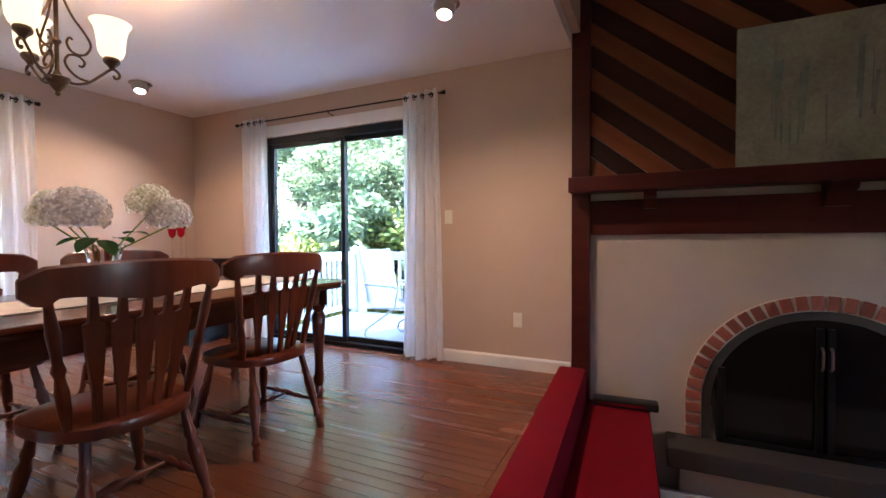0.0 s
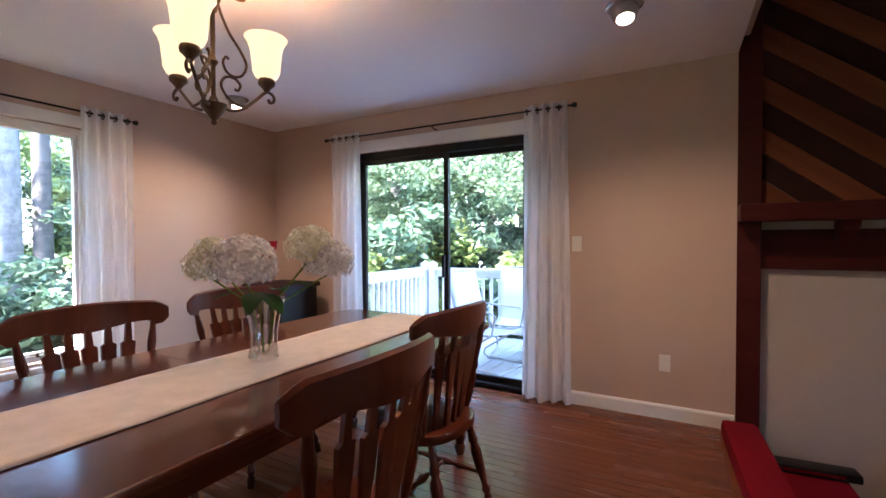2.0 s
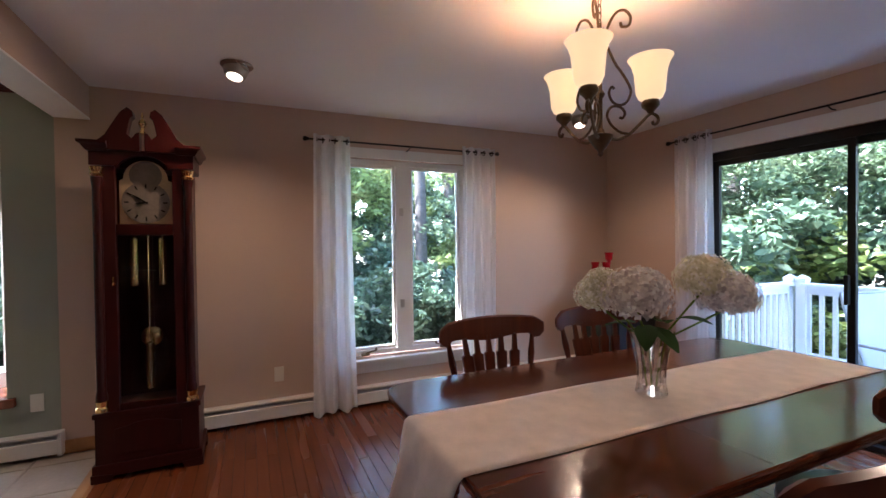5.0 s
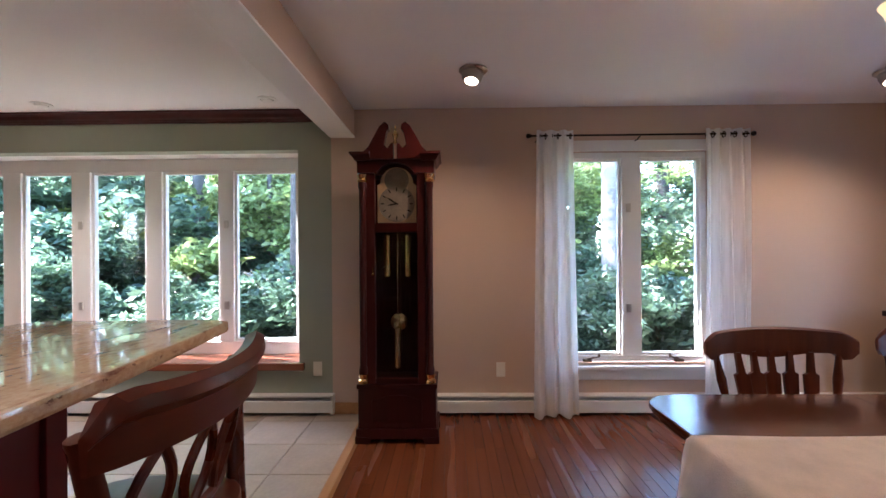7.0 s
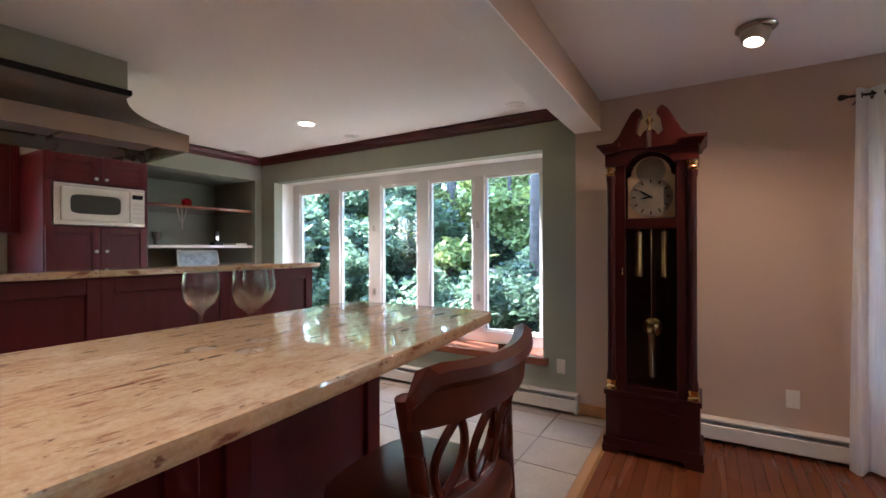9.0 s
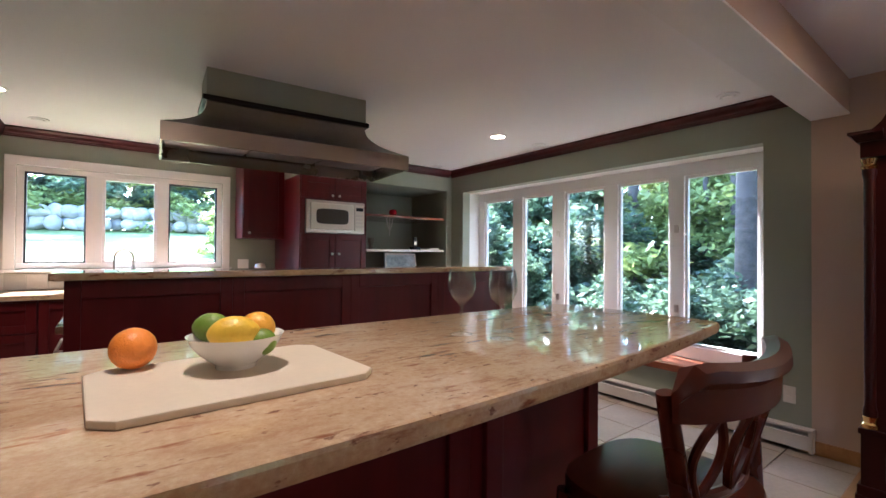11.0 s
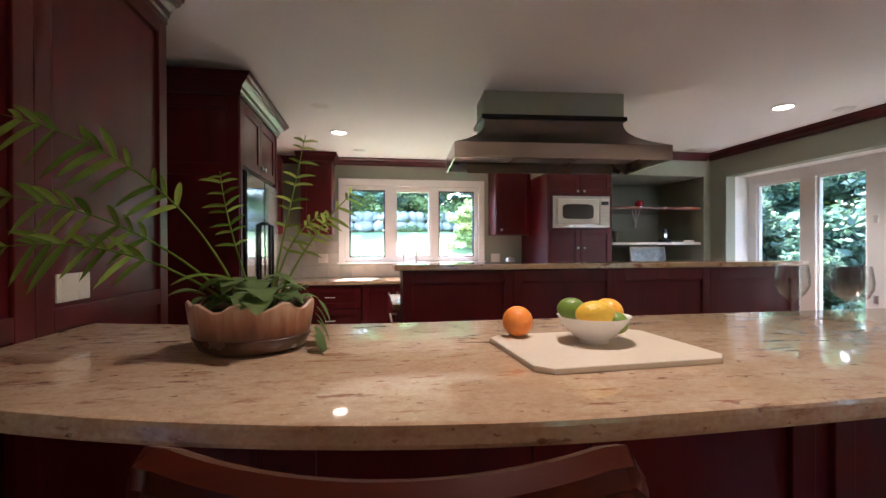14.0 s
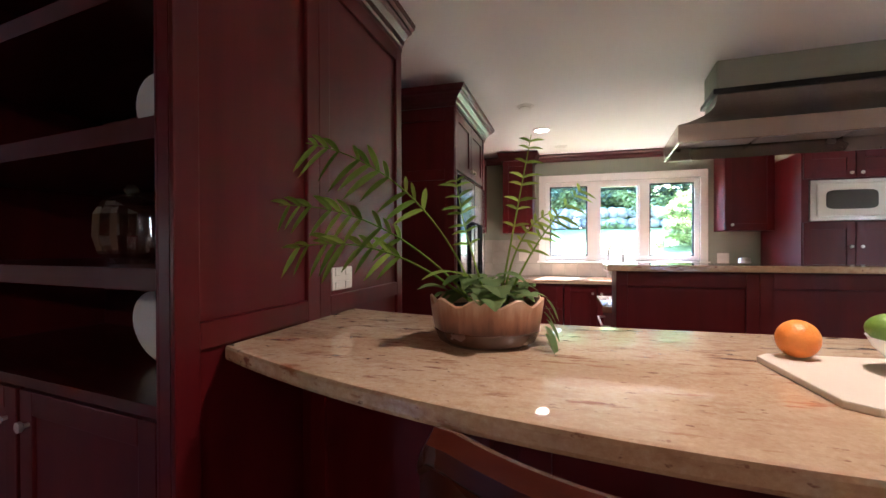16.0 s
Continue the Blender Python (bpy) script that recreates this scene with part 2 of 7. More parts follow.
M = {
    "beige": plain("beige_paint", (0.565, 0.415, 0.315), 0.75, vary=0.05, scale=1.2, fine=160, bump=0.06),
    "sage": plain("sage_paint", (0.32, 0.34, 0.265), 0.75, vary=0.05, scale=1.2, fine=160, bump=0.06),
    "ceiling": plain("ceiling_paint", (0.85, 0.83, 0.81), 0.85, vary=0.03, scale=0.8, fine=120, bump=0.08),
    "white": plain("white_trim_paint", (0.80, 0.78, 0.74), 0.4, vary=0.04, fine=80, bump=0.03),
    "heater": plain("heater_enamel", (0.70, 0.66, 0.60), 0.35, vary=0.05, bump=0.02),
    "dark": plain("dark_gap", (0.02, 0.018, 0.016), 0.7),
    "floor": wood("oak_floor", (0.105, 0.027, 0.0085), (0.18, 0.052, 0.017), 0, 0.24, 0.12, 22, pieces=0.08, bump=0.03, spec=0.4),
    "subfloor": plain("subfloor_gap", (0.07, 0.024, 0.011), 0.5),
    "oak": wood("oak_strip", (0.35, 0.17, 0.06), (0.5, 0.27, 0.11), 0, 0.35, 0.2),
    "tile": plain("floor_tile", (0.40, 0.33, 0.25), 0.38, vary=0.16, scale=4, fine=40, bump=0.05, pieces=0.1),
    "grout": plain("grout", (0.20, 0.16, 0.12), 0.8),
    "splash": plain("splash_tile", (0.45, 0.42, 0.36), 0.3, vary=0.12, scale=6, bump=0.03, pieces=0.12),
    "table": wood("table_wood", (0.06, 0.013, 0.005), (0.135, 0.036, 0.013), 1, 0.16, 0.25, 16, spec=0.45),
    "chair": wood("chair_wood", (0.062, 0.0115, 0.0042), (0.16, 0.034, 0.0105), 2, 0.28, 0.12, 20),
    "cherry": wood("cherry_cabinet", (0.06, 0.0032, 0.0042), (0.115, 0.0068, 0.0085), 2, 0.36, 0.0, 12, bump=0.03, spec=0.32),
    "cherry_x": wood("cherry_moulding", (0.045, 0.0034, 0.0042), (0.09, 0.0072, 0.008), 0, 0.34, 0.12, 12, bump=0.03, spec=0.45),
    "stool": wood("stool_wood", (0.034, 0.0055, 0.003), (0.105, 0.019, 0.0075), 0, 0.26, 0.15, 16, spec=0.35),
    "clock": wood("clock_mahogany", (0.022, 0.003, 0.0026), (0.05, 0.006, 0.0048), 2, 0.3, 0.0, 14, spec=0.28),
    "barn_a": wood("barn_board", (0.022, 0.007, 0.005), (0.045, 0.014, 0.009), 0, 0.55, 0.0, 14, pieces=0.25, spec=0.2),
    "barn_b": wood("pine_board", (0.13, 0.036, 0.013), (0.27, 0.085, 0.030), 0, 0.55, 0.0, 14, pieces=0.25, spec=0.2),
    "mantel": wood("mantel_wood", (0.038, 0.005, 0.004), (0.085, 0.013, 0.008), 0, 0.45, 0.0, 12, spec=0.22),
    "plaster": plain("fireplace_plaster", (0.52, 0.43, 0.36), 0.85, vary=0.06, fine=90, bump=0.15),
    "brick": plain("red_brick", (0.30, 0.085, 0.05), 0.8, vary=0.3, scale=14, fine=90, bump=0.4, pieces=0.3),
    "mortar": plain("mortar", (0.60, 0.53, 0.46), 0.9, bump=0.3),
    "slate": plain("hearth_slate", (0.055, 0.045, 0.038), 0.55, vary=0.3, scale=5, bump=0.2),
    "black": plain("black_iron", (0.012, 0.012, 0.012), 0.4, 0.5),
    "fireglass": plain("smoked_glass", (0.008, 0.007, 0.007), 0.08, bump=0),
    "red": plain("red_upholstery", (0.17, 0.0022, 0.008), 0.9, vary=0.15, scale=5, fine=220, bump=0.15, spec=0.12),
    "canvas": plain("painted_canvas", (0.30, 0.29, 0.21), 0.8, vary=0.35, scale=4, fine=50, bump=0.15),
    "stroke": plain("blue_green_strokes", (0.22, 0.25, 0.20), 0.8, vary=0.3, scale=9, bump=0.2),
    "bronze": plain("bronze_metal", (0.13, 0.085, 0.05), 0.4, 0.8, vary=0.35, scale=12, bump=0.05),
    "rod": plain("black_rod", (0.015, 0.013, 0.012), 0.4, 0.6),
    "nickel": plain("brushed_nickel", (0.62, 0.58, 0.53), 0.3, 1.0, vary=0.06, bump=0.02),
    "spotmetal": plain("spotlight_nickel", (0.40, 0.36, 0.31), 0.28, 1.0, vary=0.06, bump=0.02),
    "steel": plain("stainless_steel", (0.50, 0.48, 0.46), 0.24, 1.0, vary=0.08, scale=2, fine=200, bump=0.03),
    "rim": plain("hood_rim_metal", (0.36, 0.31, 0.275), 0.26, 1.0, vary=0.08, scale=2, fine=120, bump=0.02),
    "hood": plain("hood_zinc", (0.25, 0.215, 0.195), 0.4, 0.85, vary=0.14, scale=2.5, fine=60, bump=0.03),
    "brass": plain("polished_brass", (0.75, 0.52, 0.22), 0.2, 1.0, vary=0.1, bump=0.01),
    "dial": plain("silvered_dial", (0.22, 0.185, 0.145), 0.45, 0.3, vary=0.2, scale=20, bump=0.03),
    "blackgloss": plain("black_appliance", (0.010, 0.012, 0.012), 0.07, bump=0, coat=0.5),
    "runner": plain("linen_runner", (0.70, 0.60, 0.545), 0.9, vary=0.13, scale=14, fine=260, bump=0.25),
    "petal_w": leaf_material("cream_petals", (0.62, 0.60, 0.44), (0.85, 0.84, 0.72)),
    "petal_b": leaf_material("lilac_petals", (0.50, 0.47, 0.50), (0.80, 0.77, 0.76)),
    "leaf": leaf_material("dark_leaf", (0.02, 0.05, 0.015), (0.05, 0.12, 0.03)),
    "palm": leaf_material("palm_leaf", (0.11, 0.18, 0.02), (0.25, 0.34, 0.06)),
    "frondleaf": leaf_material("palm_leaflet", (0.11, 0.18, 0.02), (0.25, 0.34, 0.06), own=True),
    "pothos": leaf_material("pothos_leaf", (0.08, 0.14, 0.04), (0.26, 0.34, 0.13)),
    "glass": pane_glass("clear_glass", (0.985, 0.99, 0.99), 1.0, 3.3, 0.05),
    "crystal": pane_glass("cut_crystal", (0.93, 0.94, 0.94), 1.0, 1.4, 0.24),
    "redglass": plain("red_glass", (0.42, 0.004, 0.012), 0.08, bump=0, coat=0.5),
    "pane": pane_glass("window_pane", (0.96, 0.98, 0.97), 0.8),
    "clockpane": pane_glass("clock_pane", (0.85, 0.85, 0.85), 0.7),
    "sheer": sheer("sheer_voile"),
    "shade": glow("lit_shade_glass", (1.0, 0.68, 0.32), 0.042),
    "bulb": glow("lit_bulb", (1.0, 0.82, 0.55), 0.85),
    "granite": granite("granite"),
    "plate": plain("cream_plastic", (0.78, 0.74, 0.66), 0.4, vary=0.03, bump=0),
    "board": plain("cutting_board", (0.66, 0.57, 0.44), 0.5, vary=0.05, scale=5, bump=0.03),
    "porcelain": plain("white_porcelain", (0.82, 0.80, 0.76), 0.15, vary=0.03, bump=0),
    "orange": plain("orange_peel", (0.85, 0.27, 0.03), 0.4, vary=0.1, fine=120, bump=0.3),
    "lemon": plain("lemon_peel", (0.85, 0.55, 0.04), 0.4, vary=0.1, fine=120, bump=0.25),
    "ripelemon": plain("ripe_lemon_peel", (0.85, 0.43, 0.035), 0.4, vary=0.1, fine=120, bump=0.25),
    "lime": plain("lime_peel", (0.16, 0.26, 0.03), 0.4, vary=0.15, fine=120, bump=0.2),
    "pot": drip_glaze("glazed_pot"),
    "potbase": plain("brown_glaze", (0.07, 0.035, 0.022), 0.25, vary=0.3, scale=9, bump=0.05),
    "soil": plain("soil", (0.03, 0.02, 0.012), 0.9, bump=0.6),
    "deck": wood("deck_paint", (0.46, 0.47, 0.48), (0.6, 0.61, 0.62), 1, 0.6, 0.0, 14, pieces=0.06),
    "rail": plain("white_rail_paint", (0.80, 0.80, 0.78), 0.5, vary=0.05),
    "sling": plain("sling_fabric", (0.55, 0.56, 0.55), 0.7, vary=0.06, fine=240, bump=0.2),
    "patio": plain("patio_metal", (0.50, 0.51, 0.50), 0.4, 0.3),
    "pale_bark": plain("pale_bark", (0.26, 0.245, 0.22), 0.9, vary=0.55, scale=9, fine=40, bump=0.6),
    "bark": plain("bark", (0.10, 0.085, 0.07), 0.9, vary=0.5, scale=9, fine=40, bump=0.8),
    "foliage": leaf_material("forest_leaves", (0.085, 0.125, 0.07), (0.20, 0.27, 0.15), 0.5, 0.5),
    # forest leaves again with sunlight put into the colour: paler, yellower green
    "foliage_lit": leaf_material("sun_tinted_leaves", (0.12, 0.16, 0.045), (0.30, 0.37, 0.13), 0.5, 0.4),
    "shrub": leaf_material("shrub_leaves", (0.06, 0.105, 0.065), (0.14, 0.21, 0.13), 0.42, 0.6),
    "grass": plain("lawn", (0.14, 0.20, 0.06), 0.9, vary=0.35, scale=1.5, fine=30, bump=0.5),
    "litter": plain("forest_floor", (0.20, 0.165, 0.10), 0.9, vary=0.5, scale=1.2, fine=14, bump=0.6),
    "rock": plain("field_stone", (0.34, 0.33, 0.31), 0.85, vary=0.3, scale=4, bump=0.4, pieces=0.25),
    "carpet": plain("carpet", (0.36, 0.29, 0.22), 0.95, vary=0.1, fine=160, bump=0.4),
    "mwglass": plain("smoky_window", (0.09, 0.085, 0.075), 0.12, bump=0),
    "screen": plain("dark_screen", (0.02, 0.025, 0.03), 0.1, bump=0),
    "photo": plain("photo_print", (0.35, 0.42, 0.46), 0.3, vary=0.5, scale=12, bump=0),
    "maroon_sill": wood("stained_sill", (0.16, 0.045, 0.025), (0.30, 0.10, 0.05), 1, 0.18, 0.5, 14),
    "amber": plain("amber_band", (0.55, 0.42, 0.25), 0.3, 0.6),
}


# ---- mesh helpers ----
def part(name, bm, mat, parent=None, label="", smooth=False, mesh=None):
    """Links a bmesh as one mesh object, under a thing or a part."""
    me = mesh or bpy.data.meshes.new(name)
    if mesh is None:
        bmesh.ops.recalc_face_normals(bm, faces=bm.faces)
        bm.to_mesh(me)
        bm.free()
        for mt in (mat if isinstance(mat, (list, tuple)) else [mat]):
            me.materials.append(M[mt] if isinstance(mt, str) else mt)
        if smooth:
            me.polygons.foreach_set("use_smooth", [True] * len(me.polygons))
            me.set_sharp_from_angle(angle=radians(38))
    ob = new(name, me)
    if parent:
        ob.parent = parent
    if label:
        ob["label"] = label
    return ob


def thing(name, label, category, group="", at=(0, 0, 0), turn=0.0):
    e = new(name)
    e.empty_display_size = 0.1
    e.matrix_basis = pose(*at, 0, 0, turn)
    return tagged(e, label, category, group)


def setting(name, bm, mat, label, category):
    return tagged(part(name, bm, mat), label, category, kind="structure")


def box(bm, x0, x1, y0, y1, z0, z1, bevel=0.0, m=None, mi=0):
    x0, x1, y0, y1, z0, z1 = min(x0, x1), max(x0, x1), min(y0, y1), max(y0, y1), min(z0, z1), max(z0, z1)
    vs = [bm.verts.new((x, y, z)) for x in (x0, x1) for y in (y0, y1) for z in (z0, z1)]
    fs = [bm.faces.new([vs[i] for i in q]) for q in ((0, 1, 3, 2), (4, 6, 7, 5), (0, 4, 5, 1), (2, 3, 7, 6), (0, 2, 6, 4), (1, 5, 7, 3))]
    for f in fs:
        f.material_index = mi
    if bevel:
        es = list({e for f in fs for e in f.edges})
        r = bmesh.ops.bevel(bm, geom=es, offset=bevel, segments=2, affect="EDGES", profile=0.6)
        vs = [v for v in vs if v.is_valid] + r["verts"]
    if m is not None:
        for v in set(vs):
            v.co = m @ v.co
    return bm


def boxed(*a, **k):
    return box(bmesh.new(), *a, **k)


def lathe(bm, prof, at=(0, 0, 0), seg=16, m=None, cap=True):
    """Turns a profile of (radius, height) about a local z axis."""
    rings = []
    base = Matrix.Translation(at) if m is None else m
    for r, z in prof:
        rings.append([bm.verts.new(base @ Vector((r * math.cos(2 * math.pi * i / seg), r * math.sin(2 * math.pi * i / seg), z))) for i in range(seg)])
    for a, b in zip(rings, rings[1:]):
        for i in range(seg):
            bm.faces.new((a[i], a[(i + 1) % seg], b[(i + 1) % seg], b[i]))
    if cap:
        bm.faces.new(rings[0][::-1])
        bm.faces.new(rings[-1])
    return bm


def between(p, q):
    """A pose whose z axis runs from p towards q."""
    p, q = Vector(p), Vector(q)
    return Matrix.Translation(p) @ (q - p).to_track_quat("Z", "Y").to_matrix().to_4x4()


def spindle(bm, p, q, prof, seg=12):
    """A turned stick from p to q; prof: (radius, share of the length)."""
    n = (Vector(q) - Vector(p)).length
    return lathe(bm, [(r, s * n) for r, s in prof], seg=seg, m=between(p, q))


def tube(bm, pts, rad, seg=8, closed=False):
    """A round bar through points; rad: a number or a radius per point."""
    pts = [Vector(p) for p in pts]
    n, rings, ref = len(pts), [], None
    for i, p in enumerate(pts):
        d = (pts[min(i + 1, n - 1)] - pts[max(i - 1, 0)]).normalized()
        if ref is None:
            ref = d.orthogonal().normalized()
        ref = (ref - d * ref.dot(d)).normalized()
        side = d.cross(ref)
        r = rad[i] if isinstance(rad, (list, tuple)) else rad
        rings.append([bm.verts.new(p + (ref * math.cos(2 * math.pi * k / seg) + side * math.sin(2 * math.pi * k / seg)) * r) for k in range(seg)])
    for a, b in zip(rings, rings[1:]):
        for k in range(seg):
            bm.faces.new((a[k], a[(k + 1) % seg], b[(k + 1) % seg], b[k]))
    bm.faces.new(rings[0][::-1])
    bm.faces.new(rings[-1])
    return bm


def prism(bm, outline, lo, hi, axis="z", bevel=0.0, m=None):
    """A flat outline of 2D points drawn out along an axis between lo and hi."""
    def spot(u, v, w):
        return {"z": (u, v, w), "y": (u, w, v), "x": (w, u, v)}[axis]
    a = [bm.verts.new(spot(u, v, lo)) for u, v in outline]
    b = [bm.verts.new(spot(u, v, hi)) for u, v in outline]
    fs = [bm.faces.new(a[::-1]), bm.faces.new(b)]
    n = len(a)
    for i in range(n):
        fs.append(bm.faces.new((a[i], a[(i + 1) % n], b[(i + 1) % n], b[i])))
    vs = a + b
    if bevel:
        bmesh.ops.recalc_face_normals(bm, faces=fs)
        es = list({e for f in fs[:2] for e in f.edges})
        r = bmesh.ops.bevel(bm, geom=es, offset=bevel, segments=2, affect="EDGES", profile=0.6)
        vs = [v for v in vs if v.is_valid] + r["verts"]
    if m is not None:
        for v in set(vs):
            v.co = m @ v.co
    return bm


def sweep(bm, section, path, up=(0, 0, 1)):
    """A section of (out, up) points carried along a level path; out is to the path's right."""
    path = [Vector(p) for p in path]
    rings, n = [], len(path)
    for i, p in enumerate(path):
        d0 = (p - path[i - 1]).normalized() if i else (path[1] - p).normalized()
        d1 = (path[i + 1] - p).normalized() if i < n - 1 else d0
        d = (d0 + d1).normalized()
        k = 1 / max(0.3, d.dot(d0))
        right = d.cross(Vector(up)) * k
        rings.append([bm.verts.new(p + right * o + Vector(up) * h) for o, h in section])
    s = len(section)
    for a, b in zip(rings, rings[1:]):
        for j in range(s):
            bm.faces.new((a[j], a[(j + 1) % s], b[(j + 1) % s], b[j]))
    bm.faces.new(rings[0][::-1])
    bm.faces.new(rings[-1])
    return bm


def slab_with_holes(bm, axis, lo, hi, u0, u1, v0, v1, holes=()):
    """A wall between lo and hi across an axis, u along it and v upwards, with rectangular openings (u0, u1, v0, v1)."""
    us = sorted({u0, u1, *[h[0] for h in holes], *[h[1] for h in holes]})
    for a, b in zip(us, us[1:]):
        mid, at = (a + b) / 2, v0
        for h in sorted([h for h in holes if h[0] < mid < h[1]], key=lambda q: q[2]):
            if h[2] > at:
                wallbox(bm, axis, lo, hi, a, b, at, h[2])
            at = h[3]
        if at < v1:
            wallbox(bm, axis, lo, hi, a, b, at, v1)
    return bm


def wallbox(bm, axis, lo, hi, a, b, c, d):
    return box(bm, lo, hi, a, b, c, d) if axis == "x" else box(bm, a, b, lo, hi, c, d)


def circle(n, r, cx=0.0, cy=0.0):
    return [(cx + r * math.cos(2 * math.pi * i / n), cy + r * math.sin(2 * math.pi * i / n)) for i in range(n)]


# ---- setting: floors, walls, ceilings ----
W, N, S, CEIL = -4.50, 3.90, -5.60, 2.45
DOOR = (-3.36, -1.62, 0.0, 2.10)
WIN = (0.975, 2.155, 0.385, 2.09)
BAY = (-4.50, -1.13, 0.40, 2.13)
KWIN = (-1.79, -0.07, 1.14, 2.10)
PIT = -0.74
BEAM = 2.222

bm = boxed(W - 0.3, -0.335, -0.58, N + 0.02, -0.16, -0.014)
box(bm, -0.335, 4.4, -0.80, 1.5, -0.90, -0.014)
setting("floor_base", bm, "subfloor", "dark gaps between the dining room's oak boards", "floor")
setting("floor_kitchen", boxed(W - 0.3, 2.2, S - 0.1, -0.58, -0.16, -0.008), "grout", "grout bed of the kitchen's stone tile floor", "floor")
setting("floor_living", boxed(-0.335, 4.4, 1.5, 4.3, PIT - 0.1, PIT), "carpet", "tan carpet of the sunken living room", "floor")
setting("threshold", prism(bmesh.new(), [(-0.625, -0.01), (-0.545, -0.01), (-0.56, 0.008), (-0.61, 0.008)], W, 0.45, "x"), "oak", "honey oak strip between wood floor and tiles", "threshold")

bm = slab_with_holes(bmesh.new(), "y", N, N + 0.16, W - 0.2, -0.24, -0.2, CEIL, [DOOR])
setting("wall_north", bm, "beige", "beige painted dining wall with the patio doorway", "wall")
bm = slab_with_holes(bmesh.new(), "x", W - 0.16, W, -0.86, N + 0.16, -0.2, CEIL, [WIN])
setting("wall_west", bm, "beige", "beige painted dining wall with a casement window", "wall")
bm = slab_with_holes(bmesh.new(), "x", W - 0.12, W, S - 0.16, -0.86, -0.2, CEIL, [BAY])
setting("wall_kitchen_west", bm, "sage", "sage green kitchen wall with a wide window bay", "wall")
bm = slab_with_holes(bmesh.new(), "y", S - 0.16, S, W - 0.12, 1.2, -0.2, CEIL, [KWIN])
setting("wall_kitchen_south", bm, "sage", "sage green kitchen wall above the sink", "wall")
setting("wall_kitchen_east", boxed(1.04, 1.2, S, -2.10, -0.2, CEIL), "sage", "sage green kitchen end wall", "wall")
setting("wall_hutch", boxed(1.9, 4.5, -0.92, -0.76, -0.2, CEIL), "beige", "beige wall beside the built-in hutch", "wall")
setting("wall_hutch_back", boxed(0.9, 2.0, -2.1, -2.0, -0.2, CEIL), "beige", "plain wall behind the built-in hutch", "wall")
# unseen opening, added to bring daylight onto the fireplace and hutch
setting("wall_east", slab_with_holes(bmesh.new(), "x", 4.4, 4.55, -0.92, 4.3, -0.9, 3.7, [(2.3, 2.8, 0.6, 1.5)]), "beige", "beige living room end wall with an unseen opening added for daylight", "wall")
bm = boxed(-0.24, 4.4, 3.97, 4.3, PIT - 0.1, 3.7)
setting("wall_fireplace", bm, "plaster", "plastered chimney wall of the sunken room", "wall")
setting("wall_upper_west", boxed(-0.24, -0.18, 1.4, 4.06, CEIL + 0.1, 3.7), "beige", "beige bulkhead above the dining ceiling's edge", "wall")
setting("wall_upper_south", boxed(-0.24, 4.4, 1.34, 1.4, CEIL + 0.1, 3.7), "beige", "beige bulkhead over the landing", "wall")
bm = boxed(W - 0.16, -0.24, -0.80, N + 0.16, CEIL, CEIL + 0.1)
box(bm, -0.24, 4.4, -0.92, 1.4, CEIL, CEIL + 0.1)
setting("ceiling", bm, "ceiling", "white painted dining room ceiling", "ceiling")
setting("ceiling_kitchen", boxed(W - 0.12, 1.2, S - 0.1, -0.86, CEIL - 0.008, CEIL + 0.1), "ceiling", "white painted kitchen ceiling", "ceiling")
setting("ceiling_living", boxed(-0.24, 4.4, 1.34, 4.3, 3.7, 3.8), "ceiling", "white ceiling of the sunken living room", "ceiling")
setting("beam", boxed(W, 1.9, -0.86, -0.67, BEAM + 0.012, CEIL + 0.02), "beige", "beige boxed ceiling beam between dining room and kitchen", "beam")
setting("beam_soffit", boxed(W, 1.9, -0.864, -0.666, BEAM, BEAM + 0.0118, 0.003), "white", "white underside of the boxed ceiling beam", "beam")
setting("ceiling_infill", boxed(0.4, 2.0, -2.0, -0.86, CEIL - 0.004, CEIL + 0.09), "ceiling", "white ceiling over the hutch", "ceiling")

# bay recess: reveals, seat board and nosing
BX = W - 0.38
bm = boxed(BX, W - 0.12, BAY[0] - 0.02, BAY[1] + 0.02, BAY[3], BAY[3] + 0.06)
box(bm, BX, W - 0.12, BAY[1], BAY[1] + 0.06, BAY[2] - 0.05, BAY[3])
box(bm, BX, W - 0.12, BAY[0] - 0.06, BAY[0], BAY[2] - 0.05, BAY[3])
setting("bay_reveal", bm, "white", "white painted sides and head of the window bay", "reveal")
bm = boxed(BX, W + 0.0, BAY[0] + 0.003, BAY[1] - 0.003, BAY[2] - 0.04, BAY[2] + 0.012)
box(bm, W + 0.003, W + 0.05, BAY[0] - 0.06, BAY[1] + 0.05, BAY[2] - 0.045, BAY[2] + 0.014, 0.008)
setting("window_seat", bm, "maroon_sill", "glossy red-brown stained window seat board", "sill")


